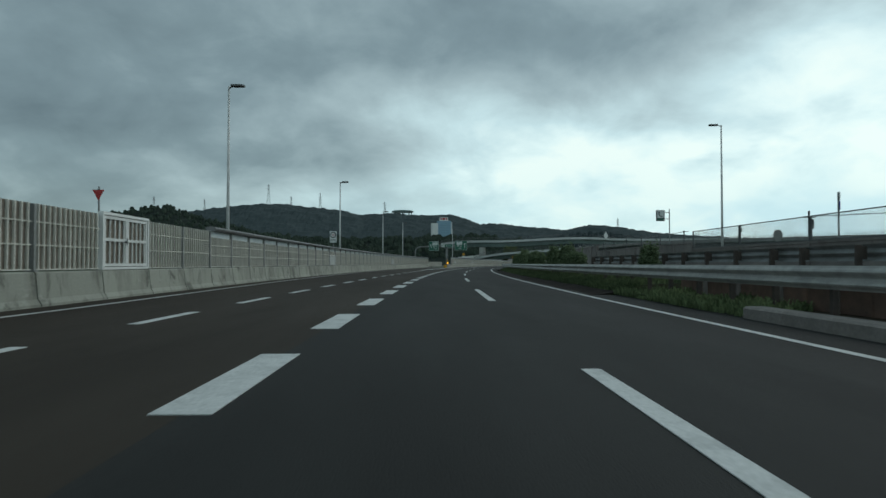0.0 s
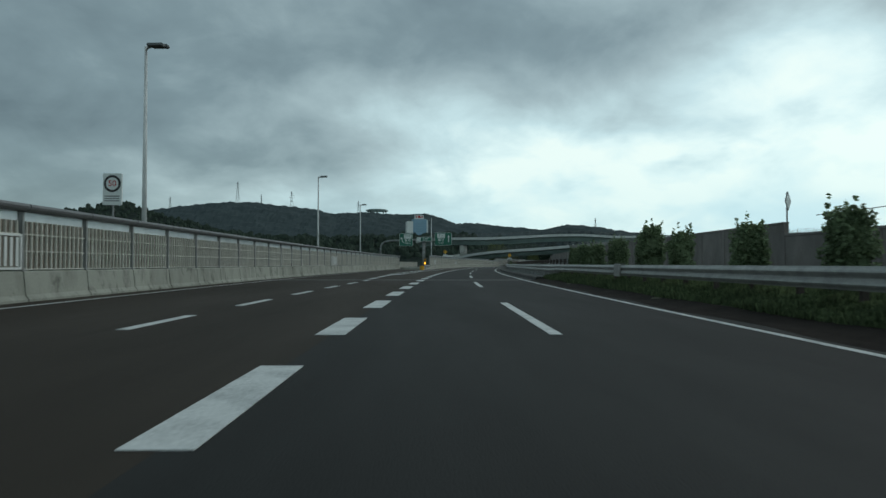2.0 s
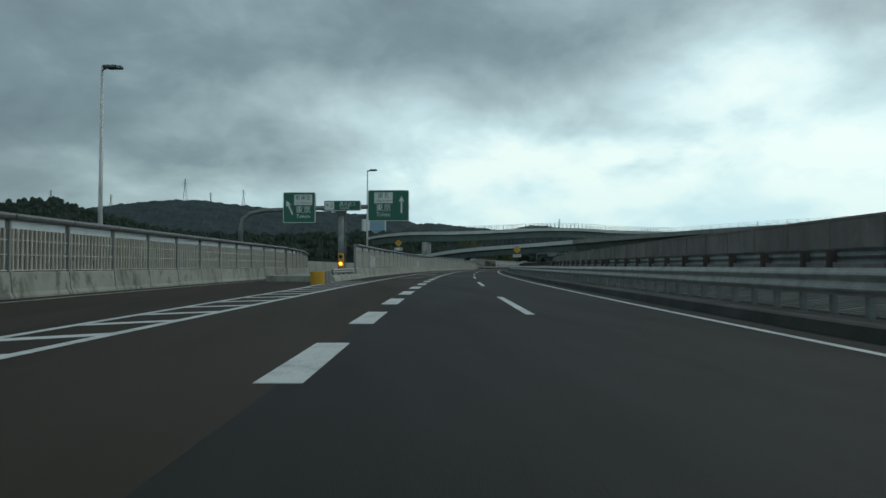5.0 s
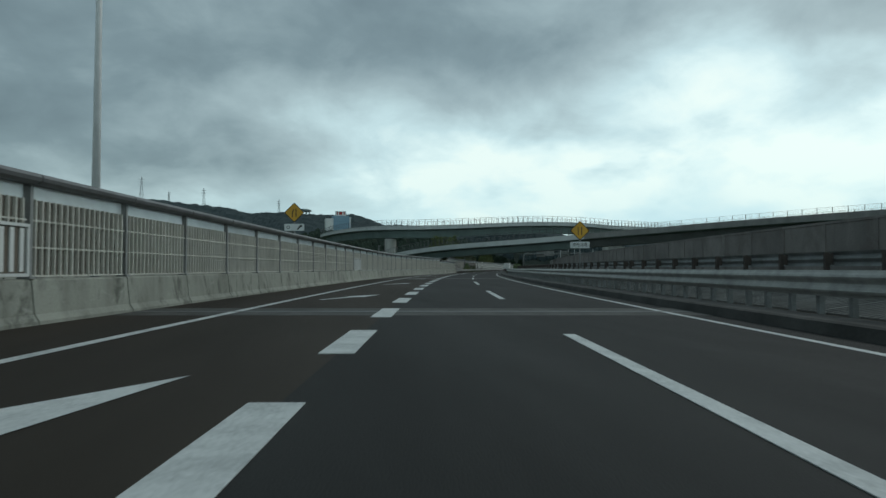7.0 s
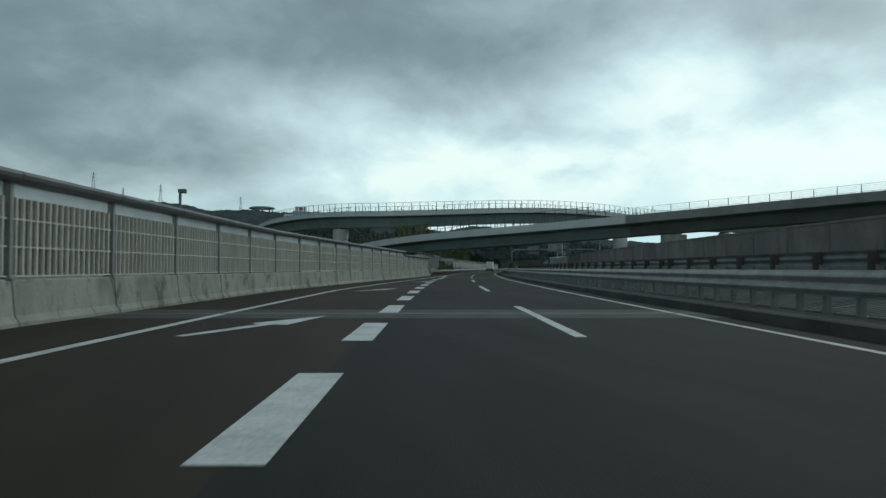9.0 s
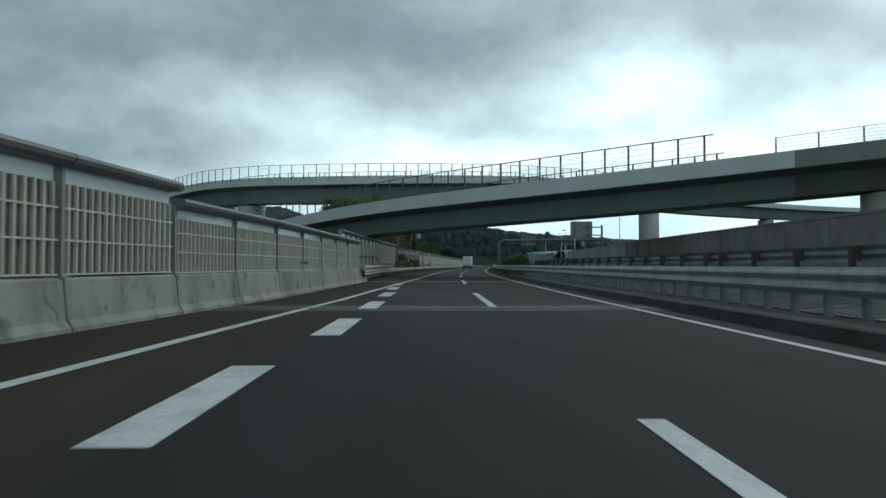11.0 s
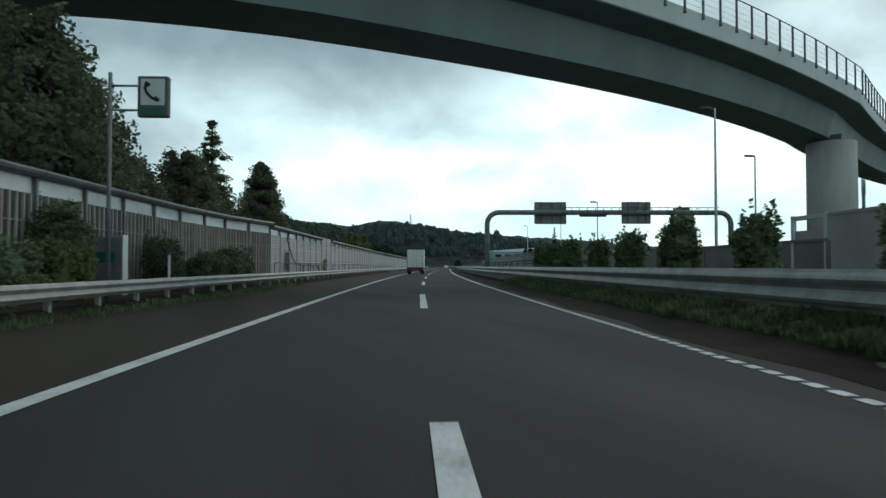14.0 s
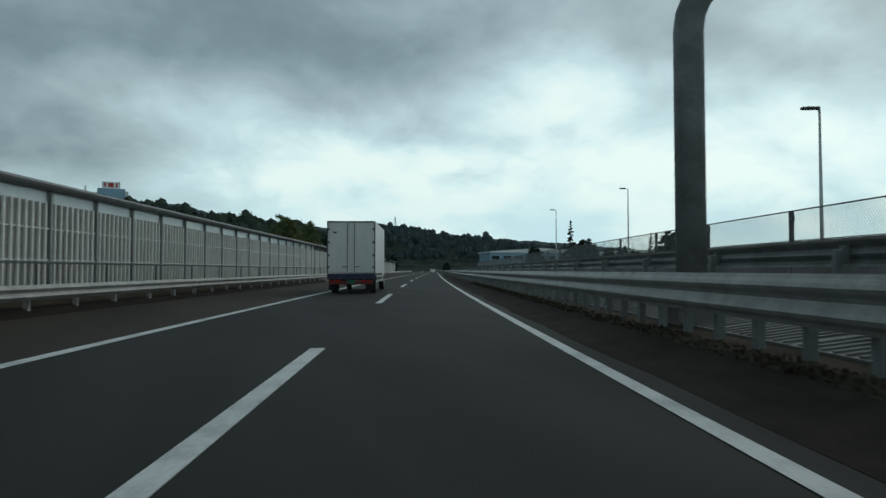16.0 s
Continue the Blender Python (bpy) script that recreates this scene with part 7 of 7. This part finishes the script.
def office_tower(x, y, spin):
    g = base("office_building", Matrix.Translation((x, y, -0.6)) @ Matrix.Rotation(radians(spin), 4, "Z"), "tall pale blue and white office block with a roof sign", "building")
    w, dp, h = 20.0, 16.0, 68.0
    bm = bmesh.new()
    solid(bm, -w / 2, w / 2, -dp / 2, dp / 2, 0, h)
    part("wall", bm, BLUE_WALL, g)
    bm = bmesh.new()
    solid(bm, -w / 2 - 9, -w / 2, -dp / 2 + 1, dp / 2, 0, h - 3.5)
    part("stair_tower", bm, WHITE, g)
    bm = bmesh.new()
    solid(bm, w / 2, w / 2 + 2.5, -dp / 2 + 3, dp / 2, 0, h - 1.5)
    part("wing", bm, WHITE, g)
    bm = bmesh.new()
    solid(bm, -0.9, 0.9, -0.06, 0.06, 0, 1.5)
    win = mesh_of("window", bm, GLASS_PALE)
    for i in range(7):
        for j in range(16):
            piece(win, g, Matrix.Translation((-8.4 + i * 2.8, -dp / 2, 3 + j * 3.8)))
    bm = bmesh.new()
    solid(bm, -9, 9, -5, 5, h, h + 0.5)
    part("roof", bm, WHITE, g)
    sg = part("roof_sign", bmesh.new(), WHITE, g)
    bm = bmesh.new()
    solid(bm, -6.5, 6.5, -3.2, -2.6, h + 0.5, h + 6.0)
    solid(bm, -6.5, -5.9, -3.2, 3, h + 0.5, h + 6.0)
    solid(bm, 5.9, 6.5, -3.2, 3, h + 0.5, h + 6.0)
    sg.data = mesh_of("roof_sign", bm, WHITE)
    for x0, x1 in ((-5.3, -3.9), (-2.4, 1.6), (3.2, 4.6)):
        bm = bmesh.new()
        solid(bm, x0, x1, -3.3, -3.21, h + 1.6, h + 5.2)
        part("sign_shape", bm, RED, sg)


office_tower(24, 1000, 8)


def shed(s, d, w, dp, h, spin, mat, label):
    g = base("industrial_building", stand(s, d, -0.6, spin), label, "building", "far buildings")
    bm = bmesh.new()
    solid(bm, -w / 2, w / 2, -dp / 2, dp / 2, 0, h)
    part("wall", bm, mat, g)
    bm = bmesh.new()
    prism(bm, [(-w / 2 - 0.6, h), (w / 2 + 0.6, h), (w / 2 + 0.6, h + 0.5), (0, h + 2.0), (-w / 2 - 0.6, h + 0.5)], -dp / 2 - 0.5, dp / 2 + 0.5)
    part("roof", bm, WHITE, g)
    bm = bmesh.new()
    solid(bm, -1.6, 1.6, -0.08, 0.08, 0, 1.4)
    win = mesh_of("window", bm, GLASS_DARK)
    for j in range(max(1, int(h / 4.5))):
        for i in range(int(w / 5)):
            piece(win, g, Matrix.Translation((-w / 2 + 2.5 + i * 5, -dp / 2, 2.2 + 4 * j)))


shed(700, 46, 44, 20, 9.0, 8, BLUE_WALL, "long pale blue industrial building far beyond the road")
shed(690, 84, 40, 20, 8.0, 0, WHITE, "long white industrial building far beyond the road")
shed(640, -34, 18, 10, 6.0, 0, WHITE, "small white building beside the road ahead")
shed(470, -60, 30, 14, 6.0, 10, WHITE, "low white building seen under the bridges")
